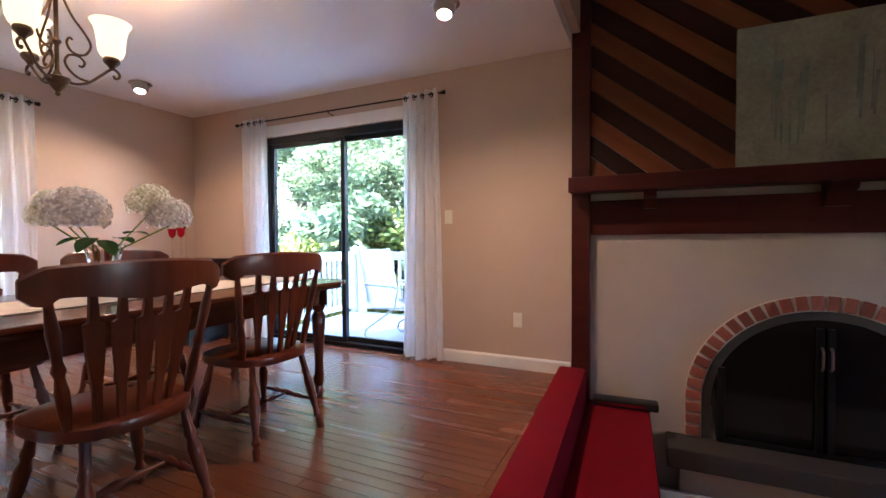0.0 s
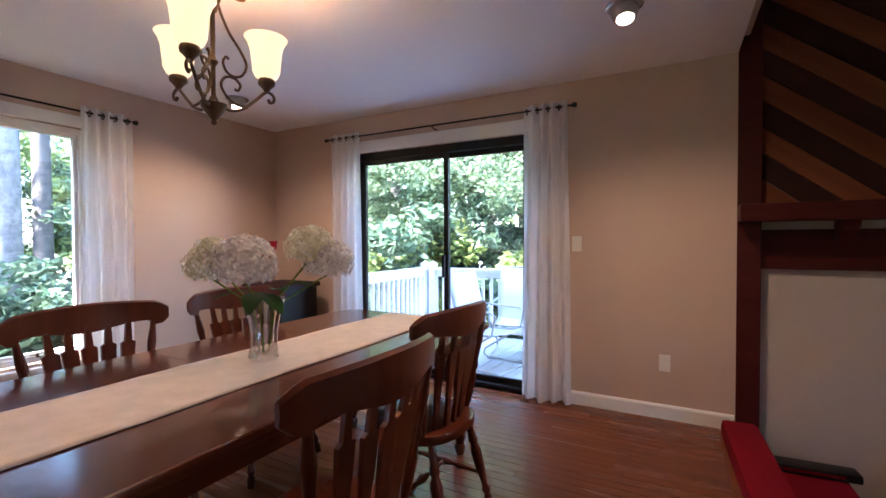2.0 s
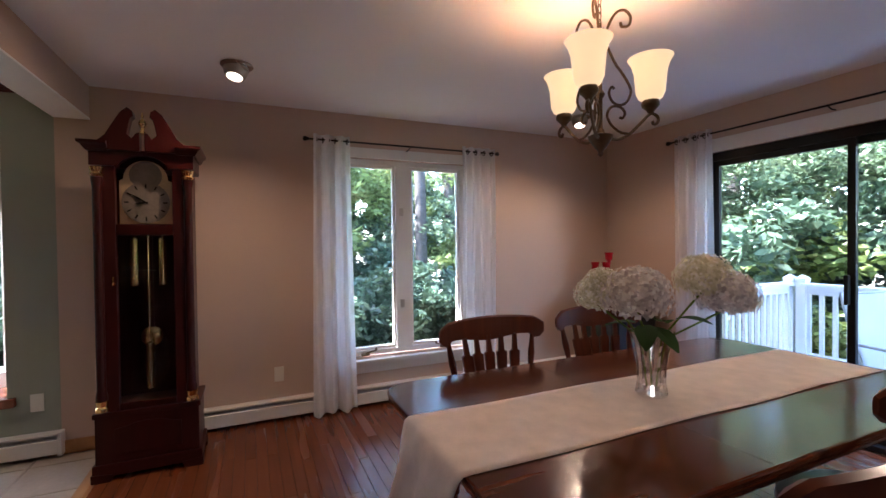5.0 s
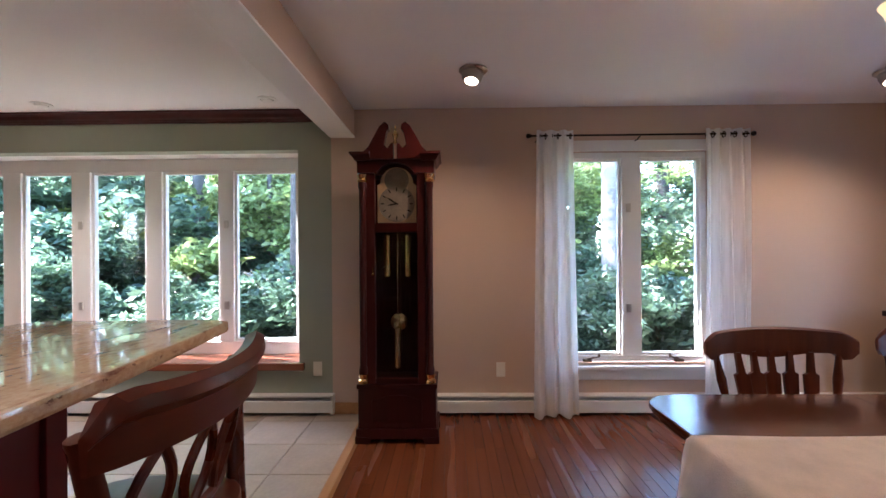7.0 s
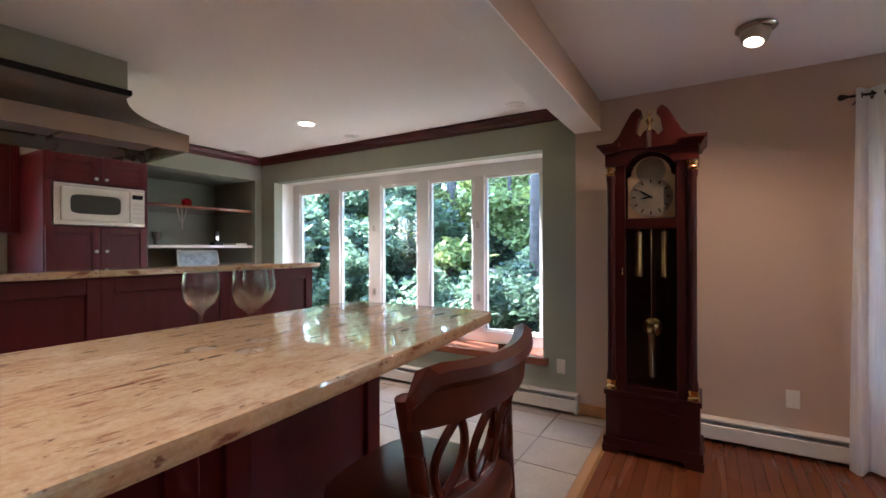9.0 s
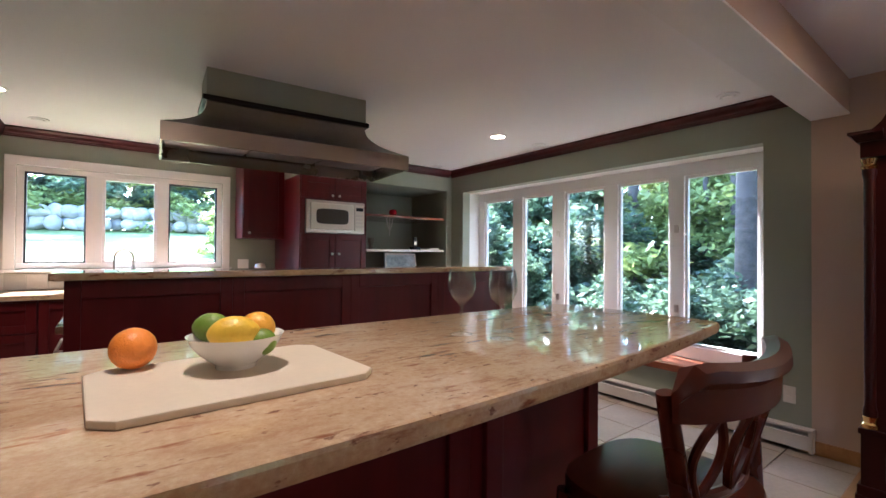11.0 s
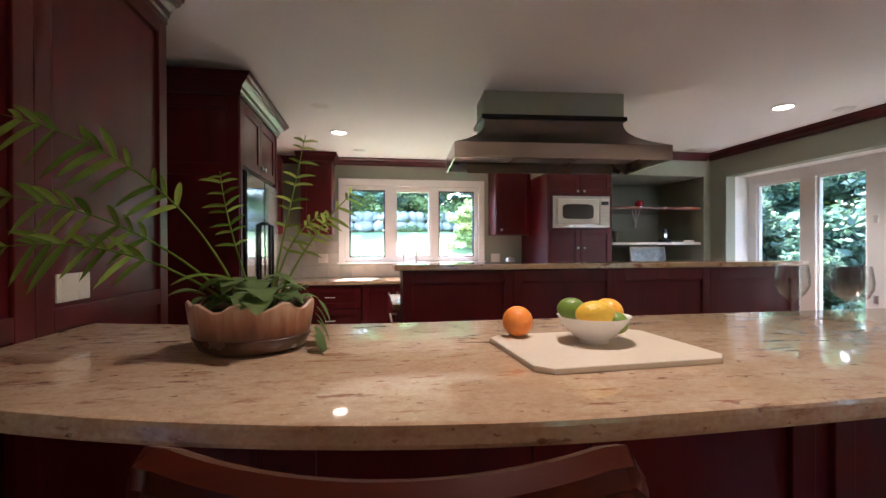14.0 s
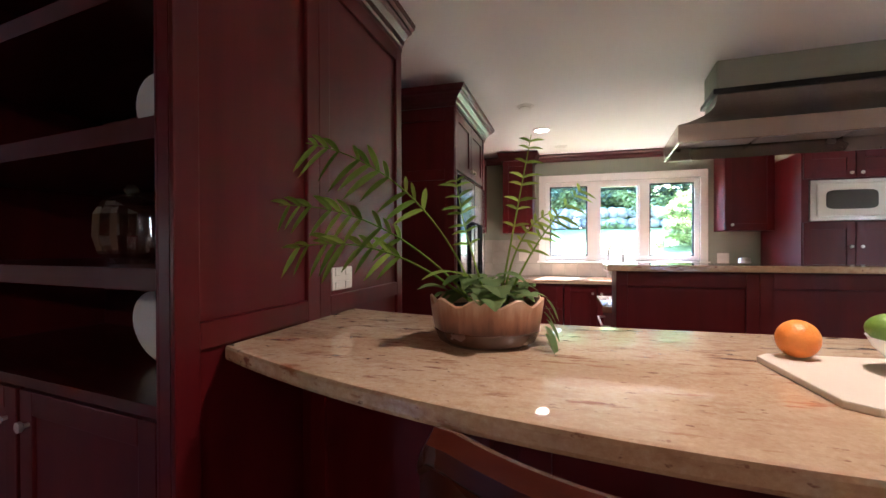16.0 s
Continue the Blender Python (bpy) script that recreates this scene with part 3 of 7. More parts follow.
def window(name, label, x, y0, y1, z0, z1, mull, along="y", sash="white", flip=1, frame=0.05, depth=0.08, hinges=(), hide=0.0):
    """A framed window in a wall; mull: centres of its mullions, along y (wall across x) or along x."""
    w = tagged(new(name), label, "window", kind="structure")

    def b(a0, a1, c0, c1, d0, d1, bev=0.004):
        return boxed(x + d0, x + d1, a0, a1, c0, c1, bev) if along == "y" else boxed(a0, a1, x + d0, x + d1, c0, c1, bev)
    d0, d1 = (-depth / 2, depth / 2)
    for a0, a1, c0, c1 in ((y0, y1, z1 - frame, z1), (y0, y1, z0, z0 + frame), (y0, y0 + frame, z0 + frame, z1 - frame), (y1 - frame, y1, z0 + frame, z1 - frame)):
        part("window_frame", b(a0, a1, c0, c1, d0, d1), "white", w)
    for c, hw in mull:
        part("mullion", b(c - hw, c + hw, z0 + frame, z1 - frame, d0 - 0.004, d1 + 0.004), "white", w)
    edges = [y0 + frame] + [e for c, hw in mull for e in (c - hw, c + hw)] + [y1 - frame]
    for i in range(0, len(edges), 2):
        a, c = edges[i], edges[i + 1]
        s = sash if isinstance(sash, str) else sash[i // 2]
        t = 0.022 if s == "white" else 0.016
        for q in ((a, a + t, z0 + frame, z1 - frame), (c - t, c, z0 + frame, z1 - frame), (a + t, c - t, z0 + frame, z0 + frame + t), (a + t, c - t, z1 - frame - t, z1 - frame)):
            part("sash", b(*q, -0.022, 0.022, 0.003), s, w)
        pane = part("pane", b(a + t, c - t, z0 + frame + t, z1 - frame - t, -0.003, 0.003, 0), "pane", w)
        pane.visible_shadow = False
    for c, z in hinges:
        part("sash_lock", b(c - 0.018, c + 0.018, z - 0.035, z + 0.035, d1, d1 + 0.016), "nickel", w)
    return w


mulls = [(-3.78, 0.08), (-3.16, 0.082), (-2.51, 0.072), (-1.865, 0.062)]
window("window_1", "wide white bay window of five tall panes", BX + 0.05, BAY[0], BAY[1], BAY[2] + 0.012, BAY[3] - 0.002, mulls, hinges=((-3.16, 1.55), (-3.16, 0.84), (-1.865, 1.55), (-1.865, 0.84)), frame=0.11)
window("window_2", "white twin casement window with nickel locks", W - 0.07, WIN[0] + 0.002, WIN[1] - 0.002, WIN[2] + 0.02, WIN[3] - 0.002, [(1.55, 0.07)], hinges=((1.53, 1.64), (1.53, 0.835)), frame=0.045)
window("window_3", "white three-light kitchen window with dark outer sashes", S - 0.06, KWIN[0], KWIN[1], KWIN[2], KWIN[3], [(-1.21, 0.055), (-0.635, 0.065)], "x", ("dark", "white", "dark"), frame=0.05)

# crank handles on the casement sill
for y, d in ((1.19, 1), (1.92, -1)):
    k = thing("window_crank", "small dark folding crank on the casement sill", "window crank", "window cranks", (W - 0.02, y, WIN[2] + 0.024))
    part("base", boxed(-0.012, 0.02, -0.035, 0.035, -0.002, 0.02, 0.005), "bronze", k)
    part("arm", tube(bmesh.new(), [(0.01, 0, 0.018), (0.03, 0.015 * d, 0.03), (0.035, 0.085 * d, 0.045)], 0.006, 8), "bronze", k, smooth=True)
    part("knob", lathe(bmesh.new(), [(0.006, 0.04), (0.010, 0.05), (0.008, 0.066), (0.002, 0.07)], (0.035, 0.085 * d, 0)), "bronze", k, smooth=True)

# casings
def casing(name, label, parts):
    w = tagged(new(name), label, "trim", kind="structure")
    for q in parts:
        part("casing", boxed(*q, 0.004), "white", w)
    return w


casing("trim_west_window", "white casing and sill of the dining window", [
    (W, W + 0.02, WIN[0] - 0.08, WIN[1] + 0.08, WIN[3], WIN[3] + 0.085), (W, W + 0.02, WIN[0] - 0.08, WIN[0], WIN[2], WIN[3]),
    (W, W + 0.02, WIN[1], WIN[1] + 0.08, WIN[2], WIN[3]), (W - 0.03, W + 0.055, WIN[0] - 0.1, WIN[1] + 0.1, WIN[2] - 0.025, WIN[2]),
    (W, W + 0.018, WIN[0] - 0.08, WIN[1] + 0.08, WIN[2] - 0.115, WIN[2] - 0.025)])
casing("trim_patio_door", "white casing of the patio doorway", [
    (DOOR[0] - 0.08, DOOR[1] + 0.08, N - 0.02, N, DOOR[3], DOOR[3] + 0.11), (DOOR[0] - 0.08, DOOR[0], N - 0.02, N, 0, DOOR[3]), (DOOR[1], DOOR[1] + 0.08, N - 0.02, N, 0, DOOR[3])])
casing("trim_kitchen_window", "white casing of the kitchen window", [
    (KWIN[0] - 0.08, KWIN[1] + 0.08, S, S + 0.02, KWIN[3], KWIN[3] + 0.085), (KWIN[0] - 0.08, KWIN[0], S, S + 0.02, KWIN[2] - 0.01, KWIN[3]),
    (KWIN[1], KWIN[1] + 0.08, S, S + 0.02, KWIN[2] - 0.01, KWIN[3]), (KWIN[0] - 0.1, KWIN[1] + 0.1, S - 0.02, S + 0.04, KWIN[2] - 0.035, KWIN[2] - 0.01)])

# sliding patio door
d = tagged(new("door_1"), "dark bronze aluminium sliding glass patio door, closed", "door", kind="structure")
fx0, fx1, mid = DOOR[0], DOOR[1], -2.40
for q in ((fx0, fx1, 2.03, 2.10), (fx0, fx1, 0.0, 0.035), (fx0, fx0 + 0.035, 0.035, 2.03), (fx1 - 0.035, fx1, 0.035, 2.03)):
    part("door_frame", boxed(q[0], q[1], N + 0.03, N + 0.13, q[2], q[3], 0.004), "black", d)
for a, b, y in ((fx0 + 0.035, mid + 0.03, N + 0.06), (mid - 0.03, fx1 - 0.035, N + 0.10)):
    pn = part("sliding_panel", boxed(a, a + 0.045, y - 0.016, y + 0.016, 0.035, 2.03, 0.003), "black", d)
    part("stile", boxed(b - 0.045, b, y - 0.016, y + 0.016, 0.035, 2.03, 0.003), "black", pn)
    part("rail", boxed(a + 0.045, b - 0.045, y - 0.016, y + 0.016, 1.985, 2.03, 0.003), "black", pn)
    part("rail", boxed(a + 0.045, b - 0.045, y - 0.016, y + 0.016, 0.035, 0.085, 0.003), "black", pn)
    g = part("pane", boxed(a + 0.045, b - 0.045, y - 0.004, y + 0.004, 0.085, 1.985), "pane", pn)
    g.visible_shadow = False
hb = boxed(mid - 0.02, mid + 0.005, N + 0.01, N + 0.044, 0.92, 1.12, 0.006)
part("door_handle", hb, "black", d)

# skirting boards and crown moulding
SKIRT = [(0, 0), (0.016, 0), (0.016, 0.085), (0.008, 0.10), (0, 0.10)]
setting("baseboard", sweep(bmesh.new(), SKIRT, [(-1.30, N - 0.001, 0), (-0.245, N - 0.001, 0)]), "white", "white baseboard along the dining wall", "baseboard")
setting("baseboard_pilaster", boxed(W, W + 0.016, -0.93, -0.60, 0, 0.09, 0.003), "oak", "bare oak baseboard under the ceiling beam", "baseboard")
setting("baseboard_living", boxed(0.3, 4.4, 3.745, 3.779, PIT, PIT + 0.1, 0.004), "white", "white baseboard under the hearth", "baseboard")
CROWN = [(0, 0), (0.07, 0), (0.07, -0.012), (0.06, -0.016), (0.046, -0.03), (0.036, -0.052), (0.02, -0.064), (0.02, -0.07), (0.012, -0.076), (0.012, -0.088), (0, -0.088)]
setting("crown_west", sweep(bmesh.new(), [(-o, h) for o, h in CROWN], [(W, -0.861, CEIL - 0.009), (W, -4.74, CEIL - 0.009)][::1]), "cherry_x", "dark cherry crown moulding over the bay", "moulding")
setting("crown_soffit", sweep(bmesh.new(), CROWN, [(-2.38, -4.74, CEIL - 0.009), (W + 0.05, -4.74, CEIL - 0.009)]), "cherry_x", "dark cherry crown moulding along the soffit", "moulding")
setting("crown_south", sweep(bmesh.new(), CROWN, [(0.9, S, CEIL - 0.009), (-2.38, S, CEIL - 0.009)]), "cherry_x", "dark cherry crown moulding over the sink window", "moulding")
setting("soffit", boxed(W, -2.39, S, -4.74, 2.165, CEIL), "sage", "sage green soffit over the shelf niche", "soffit")
setting("niche_pier", boxed(W, W + 0.09, S, -4.74, 0, 2.165), "sage", "sage green pier beside the shelf niche", "pier")

# unseen roof and solid blocks, added so no daylight leaks past the ceilings
setting("roof", boxed(W - 0.6, 4.8, S - 0.5, 4.5, 3.85, 3.95), "dark", "unseen flat dark roof added over the house to block daylight", "roof")
bm = boxed(W - 0.12, 1.2, S - 0.16, -0.70, CEIL + 0.1, 3.85)
setting("attic", bm, "sage", "unseen block above the kitchen ceiling, added to keep daylight out", "loft")
setting("attic_dining", boxed(W - 0.16, -0.24, -0.70, N + 0.16, CEIL + 0.1, 3.85), "beige", "unseen block above the dining ceiling, added to keep daylight out", "loft")
setting("floor_nosing", prism(bmesh.new(), [(-0.334, 1.502), (-0.238, 1.502), (-0.326, N - 0.02), (-0.334, N - 0.02)], -0.16, -0.001), "floor", "wooden nosing at the edge of the sunken room", "nosing")


# ---- kitchen ----
def cabinet_door(parent, x0, x1, z0, z1, face, axis="y", sgn=1, knob=None, mat="cherry", pull=False):
    """A framed door with a sunk panel on a cabinet's face."""
    def b(a0, a1, c0, c1, d0, d1, bev=0.003):
        d0, d1 = face + sgn * d0, face + sgn * d1
        return boxed(a0, a1, d0, d1, c0, c1, bev) if axis == "y" else boxed(d0, d1, a0, a1, c0, c1, bev)
    st = min(0.065, (x1 - x0) * 0.2, (z1 - z0) * 0.28)
    dr = part("door", b(x0 + st, x1 - st, z0 + st, z1 - st, 0.0, 0.010, 0), mat, parent)
    for q in ((x0, x0 + st, z0, z1), (x1 - st, x1, z0, z1), (x0 + st, x1 - st, z0, z0 + st), (x0 + st, x1 - st, z1 - st, z1)):
        part("door_rail", b(*q, 0.0, 0.020), mat, dr)
    if knob:
        c = (knob[0], face + sgn * 0.02, knob[1]) if axis == "y" else (face + sgn * 0.02, knob[0], knob[1])
        q = Vector(c) + (Vector((0, sgn * 0.03, 0)) if axis == "y" else Vector((sgn * 0.03, 0, 0)))
        if pull:
            u = Vector((0.05, 0, 0)) if axis == "y" else Vector((0, 0.05, 0))
            part("pull", tube(bmesh.new(), [Vector(c) - u, q - u, q + u, Vector(c) + u], 0.005), "nickel", dr)
        else:
            part("knob", spindle(bmesh.new(), c, q, [(0.006, 0), (0.006, 0.4), (0.015, 0.6), (0.015, 0.9), (0.008, 1)], 10), "nickel", dr, smooth=True)
    return dr


def counter_front(x):
    return -0.55 - (0.205 if x > -0.8 else 0.045) * (x + 0.8) ** 2


def counter_back(x):
    return -1.395 - 0.15 * max(0.0, x + 0.6) ** 2


TOP = 1.07
xs = [-2.48 + 2.965 * i / 30 for i in range(31)]
west = [(-2.50, counter_back(-2.44) + 0.02), (-2.53, counter_back(-2.4) + 0.08), (-2.545, -0.80), (-2.53, -0.71), (-2.51, -0.683)]
outline = [(x, counter_back(x)) for x in xs[::-1]] + west + [(x, counter_front(x)) for x in xs]
c = thing("granite_bar", "cream granite bar top on dark cherry panels", "counter")
part("countertop", prism(bmesh.new(), outline, TOP - 0.038, TOP, bevel=0.009), "granite", c, "polished cream granite with rust veins")
inner = [(x, counter_front(x) - 0.33) for x in xs if x > -2.2] + [(0.485, -1.50), (-0.5, -1.36), (-2.2, -1.36)]
part("base", prism(bmesh.new(), inner, 0.0, TOP - 0.04), "cherry", c)
for i in range(4):
    a = -2.16 + i * 0.66
    p0, p1 = Vector((a, counter_front(a) - 0.328, 0)), Vector((a + 0.6, counter_front(a + 0.6) - 0.328, 0))
    pm = Matrix.Translation(p0) @ (p1 - p0).to_track_quat("X", "Z").to_matrix().to_4x4()
    n = (p1 - p0).length
    for q in ((0, n, 0.10, 0.18), (0, n, 0.94, 1.02), (0, 0.07, 0.18, 0.94), (n - 0.07, n, 0.18, 0.94)):
        part("panel_rail", boxed(q[0], q[1], -0.002, 0.016, q[2], q[3], 0.003, pm), "cherry", c)

# raised island bar with cooktop counter behind
c = thing("kitchen_island", "dark cherry island with a raised granite bar", "island")
part("bar_top", boxed(-3.41, -0.55, -2.92, -2.56, 1.175, 1.21, 0.008), "granite", c, "polished cream granite")
part("body", boxed(-3.37, -0.60, -2.86, -2.62, 0.0, 1.175), "cherry", c)
part("cooktop_counter", boxed(-3.41, -0.55, -3.56, -2.92, 0.89, 0.93, 0.006), "granite", c)
part("lower_body", boxed(-3.37, -0.60, -3.52, -2.86, 0.0, 0.89), "cherry", c)
for i in range(4):
    a = -3.37 + i * 0.6925
    for q in ((a, a + 0.06, 0.0, 1.172), (a + 0.6325, a + 0.6925, 0.0, 1.172), (a + 0.06, a + 0.6325, 1.09, 1.172), (a + 0.06, a + 0.6325, 0.0, 0.10)):
        part("panel_rail", boxed(q[0], q[1], -2.622, -2.604, q[2], q[3], 0.003), "cherry", c)
for q in ((-2.86, -2.80), (-2.68, -2.62)):
    part("end_stile", boxed(-3.388, -3.37, q[0], q[1], 0, 1.17, 0.003), "cherry", c)
part("towel_bar", tube(bmesh.new(), [(-0.60, -2.95, 0.80), (-0.55, -2.95, 0.80), (-0.55, -3.35, 0.80), (-0.60, -3.35, 0.80)], 0.008), "nickel", c)

# hood
h = thing("range_hood", "flared zinc range hood hung below a sage soffit", "range hood")
h.matrix_basis = pose(-1.765, -3.13, 0, 0, 0, -4) @ pose(1.765, 3.055, 0)
part("soffit_box", boxed(-2.265, -1.225, -3.25, -2.905, 2.27, CEIL - 0.01), "sage", h, "sage green painted soffit box")
part("collar", boxed(-2.285, -1.203, -3.27, -2.885, 2.235, 2.268, 0.008), "black", h)
bm = bmesh.new()
rings = []
for i in range(11):
    s = i / 10
    f = s ** 2.6
    z = 2.24 - 0.21 * s
    x0, x1, y0, y1 = -2.26 - 0.28 * f, -1.228 + 0.238 * f, -3.245 - 0.14 * f, -2.91 + 0.17 * f
    rings.append([bm.verts.new(p) for p in ((x0, y0, z), (x1, y0, z), (x1, y1, z), (x0, y1, z))])
for a, b in zip(rings, rings[1:]):
    for k in range(4):
        bm.faces.new((a[k], a[(k + 1) % 4], b[(k + 1) % 4], b[k]))
part("canopy", bm, "hood", h)
part("rim", boxed(-2.54, -0.99, -2.752, -2.74, 1.925, 2.03, 0.002), "rim", h, "brushed metal rim")
part("rim", boxed(-2.54, -0.99, -3.385, -3.373, 1.925, 2.03, 0.002), "rim", h)
part("rim", boxed(-2.54, -2.528, -3.373, -2.752, 1.925, 2.03, 0.002), "rim", h)
part("rim", boxed(-1.002, -0.99, -3.373, -2.752, 1.925, 2.03, 0.002), "rim", h)
for i in range(3):
    a = -2.50 + i * 0.5
    part("filter", boxed(a, a + 0.48, -3.34, -2.79, 2.005, 2.02, 0.004), "hood", h)

# tall microwave cabinet
t = thing("microwave_cabinet", "tall dark cherry cabinet around a built-in microwave", "cabinet")
FY = -4.73
bm = boxed(-3.19, -2.39, S, FY, 0.0, 1.53)
box(bm, -3.19, -2.39, S, FY, 1.905, 2.165)
box(bm, -3.19, -3.165, S, FY, 1.53, 1.905)
box(bm, -2.45, -2.39, S, FY, 1.53, 1.905)
box(bm, -3.165, -2.45, S, S + 0.4, 1.53, 1.905)
part("body", bm, "cherry", t)
for a, b, kx in ((-3.18, -2.792, -2.83), (-2.788, -2.40, -2.75)):
    cabinet_door(t, a, b, 1.915, 2.155, FY, knob=(kx, 1.955))
    cabinet_door(t, a, b, 0.86, 1.52, FY, knob=(kx, 1.30))
    cabinet_door(t, a, b, 0.10, 0.85, FY, knob=(kx, 0.78))
mw = thing("microwave_oven", "stainless built-in microwave with a dark window", "microwave")
part("body", boxed(-3.16, -2.455, S + 0.42, FY + 0.012, 1.535, 1.90, 0.006), "nickel", mw)
part("door", boxed(-3.02, -2.50, FY + 0.013, FY + 0.03, 1.57, 1.87, 0.014), "plate", mw)
part("window", prism(bmesh.new(), [(-2.755 + 0.19 * math.copysign(abs(math.cos(a)) ** 0.35, math.cos(a)), 1.72 + 0.085 * math.copysign(abs(math.sin(a)) ** 0.35, math.sin(a))) for a in [2 * math.pi * i / 40 for i in range(40)]], FY + 0.0302, FY + 0.034, "y"), "mwglass", mw, "smoky grey glass window")
part("control_panel", boxed(-3.145, -3.03, FY + 0.013, FY + 0.026, 1.57, 1.87, 0.004), "plate", mw)
part("display", boxed(-3.135, -3.045, FY + 0.0265, FY + 0.029, 1.80, 1.84), "screen", mw)
for i in range(4):
    part("button_row", boxed(-3.135, -3.045, FY + 0.0265, FY + 0.029, 1.61 + 0.042 * i, 1.635 + 0.042 * i, 0.002), "heater", mw)

# upper cabinets and sink run
for x0, x1, kx in ((-2.39, -1.93, -2.00), (0.06, 0.42, 0.12)):
    u = thing("wall_cabinet", "dark cherry wall cabinet beside the sink window", "cabinet", "cabinets beside the sink window")
    part("body", boxed(x0, x1, S, -5.27, 1.47, 2.335), "cherry", u)
    cabinet_door(u, x0 + 0.005, x1 - 0.005, 1.475, 2.33, -5.27, knob=(kx, 1.53))
    part("cornice", sweep(bmesh.new(), [(0, 0), (0.02, 0), (0.05, 0.06), (0.06, 0.10), (0, 0.10)], [(x1, S + 0.02, 2.335), (x1, -5.27, 2.335), (x0, -5.27, 2.335), (x0, S + 0.02, 2.335)]), "cherry_x", u)
u = thing("wall_cabinet", "dark cherry wall cabinet past the fridge", "cabinet")
part("body", boxed(0.62, 1.04, -5.2, -3.95, 1.47, 2.335), "cherry", u)
cabinet_door(u, -5.19, -4.58, 1.475, 2.33, 0.62, "x", -1, knob=(-4.64, 1.53))
cabinet_door(u, -4.57, -3.96, 1.475, 2.33, 0.62, "x", -1, knob=(-4.50, 1.53))
c = thing("sink_counter", "cream granite worktop with an undermount sink", "counter")
bm = bmesh.new()
for q in ((-2.385, -1.25, S + 0.012, -4.93), (-0.55, 0.42, S + 0.012, -4.93), (-1.25, -0.55, S + 0.012, -5.42), (-1.25, -0.55, -5.04, -4.93)):
    box(bm, *q, 0.90, 0.94)
box(bm, 0.42, 1.03, S + 0.012, -3.95, 0.90, 0.94)
part("worktop", bm, "granite", c)
bm = boxed(-1.25, -0.55, -5.42, -5.04, 0.72, 0.73)
box(bm, -1.26, -1.25, -5.42, -5.04, 0.73, 0.90)
box(bm, -0.55, -0.54, -5.42, -5.04, 0.73, 0.90)
part("sink_bowl", bm, "steel", c)
for i in range(4):
    x1 = 0.40 - i * 0.695
    b = thing("base_cabinet", "dark cherry base cabinet under the worktop", "cabinet", "base cabinets under the sink window")
    part("body", boxed(x1 - 0.69, x1, S, -4.97, 0.0, 0.895), "cherry", b)
    if i == 0:
        for k in range(3):
            cabinet_door(b, x1 - 0.685, x1 - 0.005, 0.11 + 0.26 * k, 0.36 + 0.26 * k, -4.97, knob=(x1 - 0.345, 0.24 + 0.26 * k), pull=True)
    else:
        cabinet_door(b, x1 - 0.685, x1 - 0.35, 0.11, 0.88, -4.97, knob=(x1 - 0.39, 0.8))
        cabinet_door(b, x1 - 0.34, x1 - 0.005, 0.11, 0.88, -4.97, knob=(x1 - 0.30, 0.8))
b = thing("base_cabinet", "dark cherry base cabinet past the fridge", "cabinet")
part("body", boxed(0.45, 1.04, -4.92, -3.95, 0.0, 0.895), "cherry", b)
cabinet_door(b, -4.9, -4.45, 0.11, 0.88, 0.45, "x", -1, knob=(-4.5, 0.8))
cabinet_door(b, -4.43, -3.97, 0.11, 0.88, 0.45, "x", -1, knob=(-4.38, 0.8))
f = thing("kitchen_faucet", "tall curved nickel faucet behind the sink", "faucet")
pts = [(-0.80, -5.50, 0.94), (-0.80, -5.50, 1.24)] + [(-0.80 - 0.075 + 0.075 * math.cos(a), -5.50 + 0.06 * math.sin(a) * 0 + 0.05 * (1 - math.cos(a)), 1.24 + 0.09 * math.sin(a)) for a in [math.pi * i / 10 for i in range(1, 11)]] + [(-0.95, -5.40, 1.17)]
part("spout", tube(bmesh.new(), pts, 0.011), "nickel", f, smooth=True)
part("spray_head", spindle(bmesh.new(), (-0.95, -5.40, 1.17), (-0.955, -5.395, 1.09), [(0.012, 0), (0.019, 0.3), (0.017, 1)]), "nickel", f, smooth=True)
part("base", lathe(bmesh.new(), [(0.028, 0), (0.026, 0.02), (0.014, 0.04)], (-0.80, -5.50, 0.94)), "nickel", f, smooth=True)
part("lever", tube(bmesh.new(), [(-0.80, -5.5, 1.0), (-0.74, -5.49, 1.03)], 0.006), "nickel", f)

# fridge surround and fridge
c = thing("fridge_surround", "tall dark cherry fridge surround with cornice", "cabinet")
part("side_panel", boxed(0.395, 1.04, -2.92, -2.87, 0.0, 2.27), "cherry", c)
part("side_panel", boxed(0.395, 1.04, -3.92, -3.87, 0.0, 2.27), "cherry", c)
part("over_cabinet", boxed(0.42, 1.04, -3.87, -2.92, 1.84, 2.27), "cherry", c)
cabinet_door(c, -3.39, -2.93, 1.85, 2.26, 0.42, "x", -1, knob=(-3.35, 1.90))
cabinet_door(c, -3.86, -3.40, 1.85, 2.26, 0.42, "x", -1, knob=(-3.44, 1.90))
for q in ((0.40, 0.47, 0.1, 2.26), (0.96, 1.03, 0.1, 2.26), (0.47, 0.96, 2.18, 2.26), (0.47, 0.96, 1.77, 1.84), (0.47, 0.96, 0.1, 0.2)):
    part("panel_rail", boxed(q[0], q[1], -2.872, -2.855, q[2], q[3], 0.003), "cherry", c)
COR = [(0, 0), (0.014, 0), (0.014, 0.022), (0.022, 0.03), (0.028, 0.052), (0.05, 0.075), (0.068, 0.084), (0.068, 0.094), (0.082, 0.102), (0.088, 0.125), (0, 0.125)]
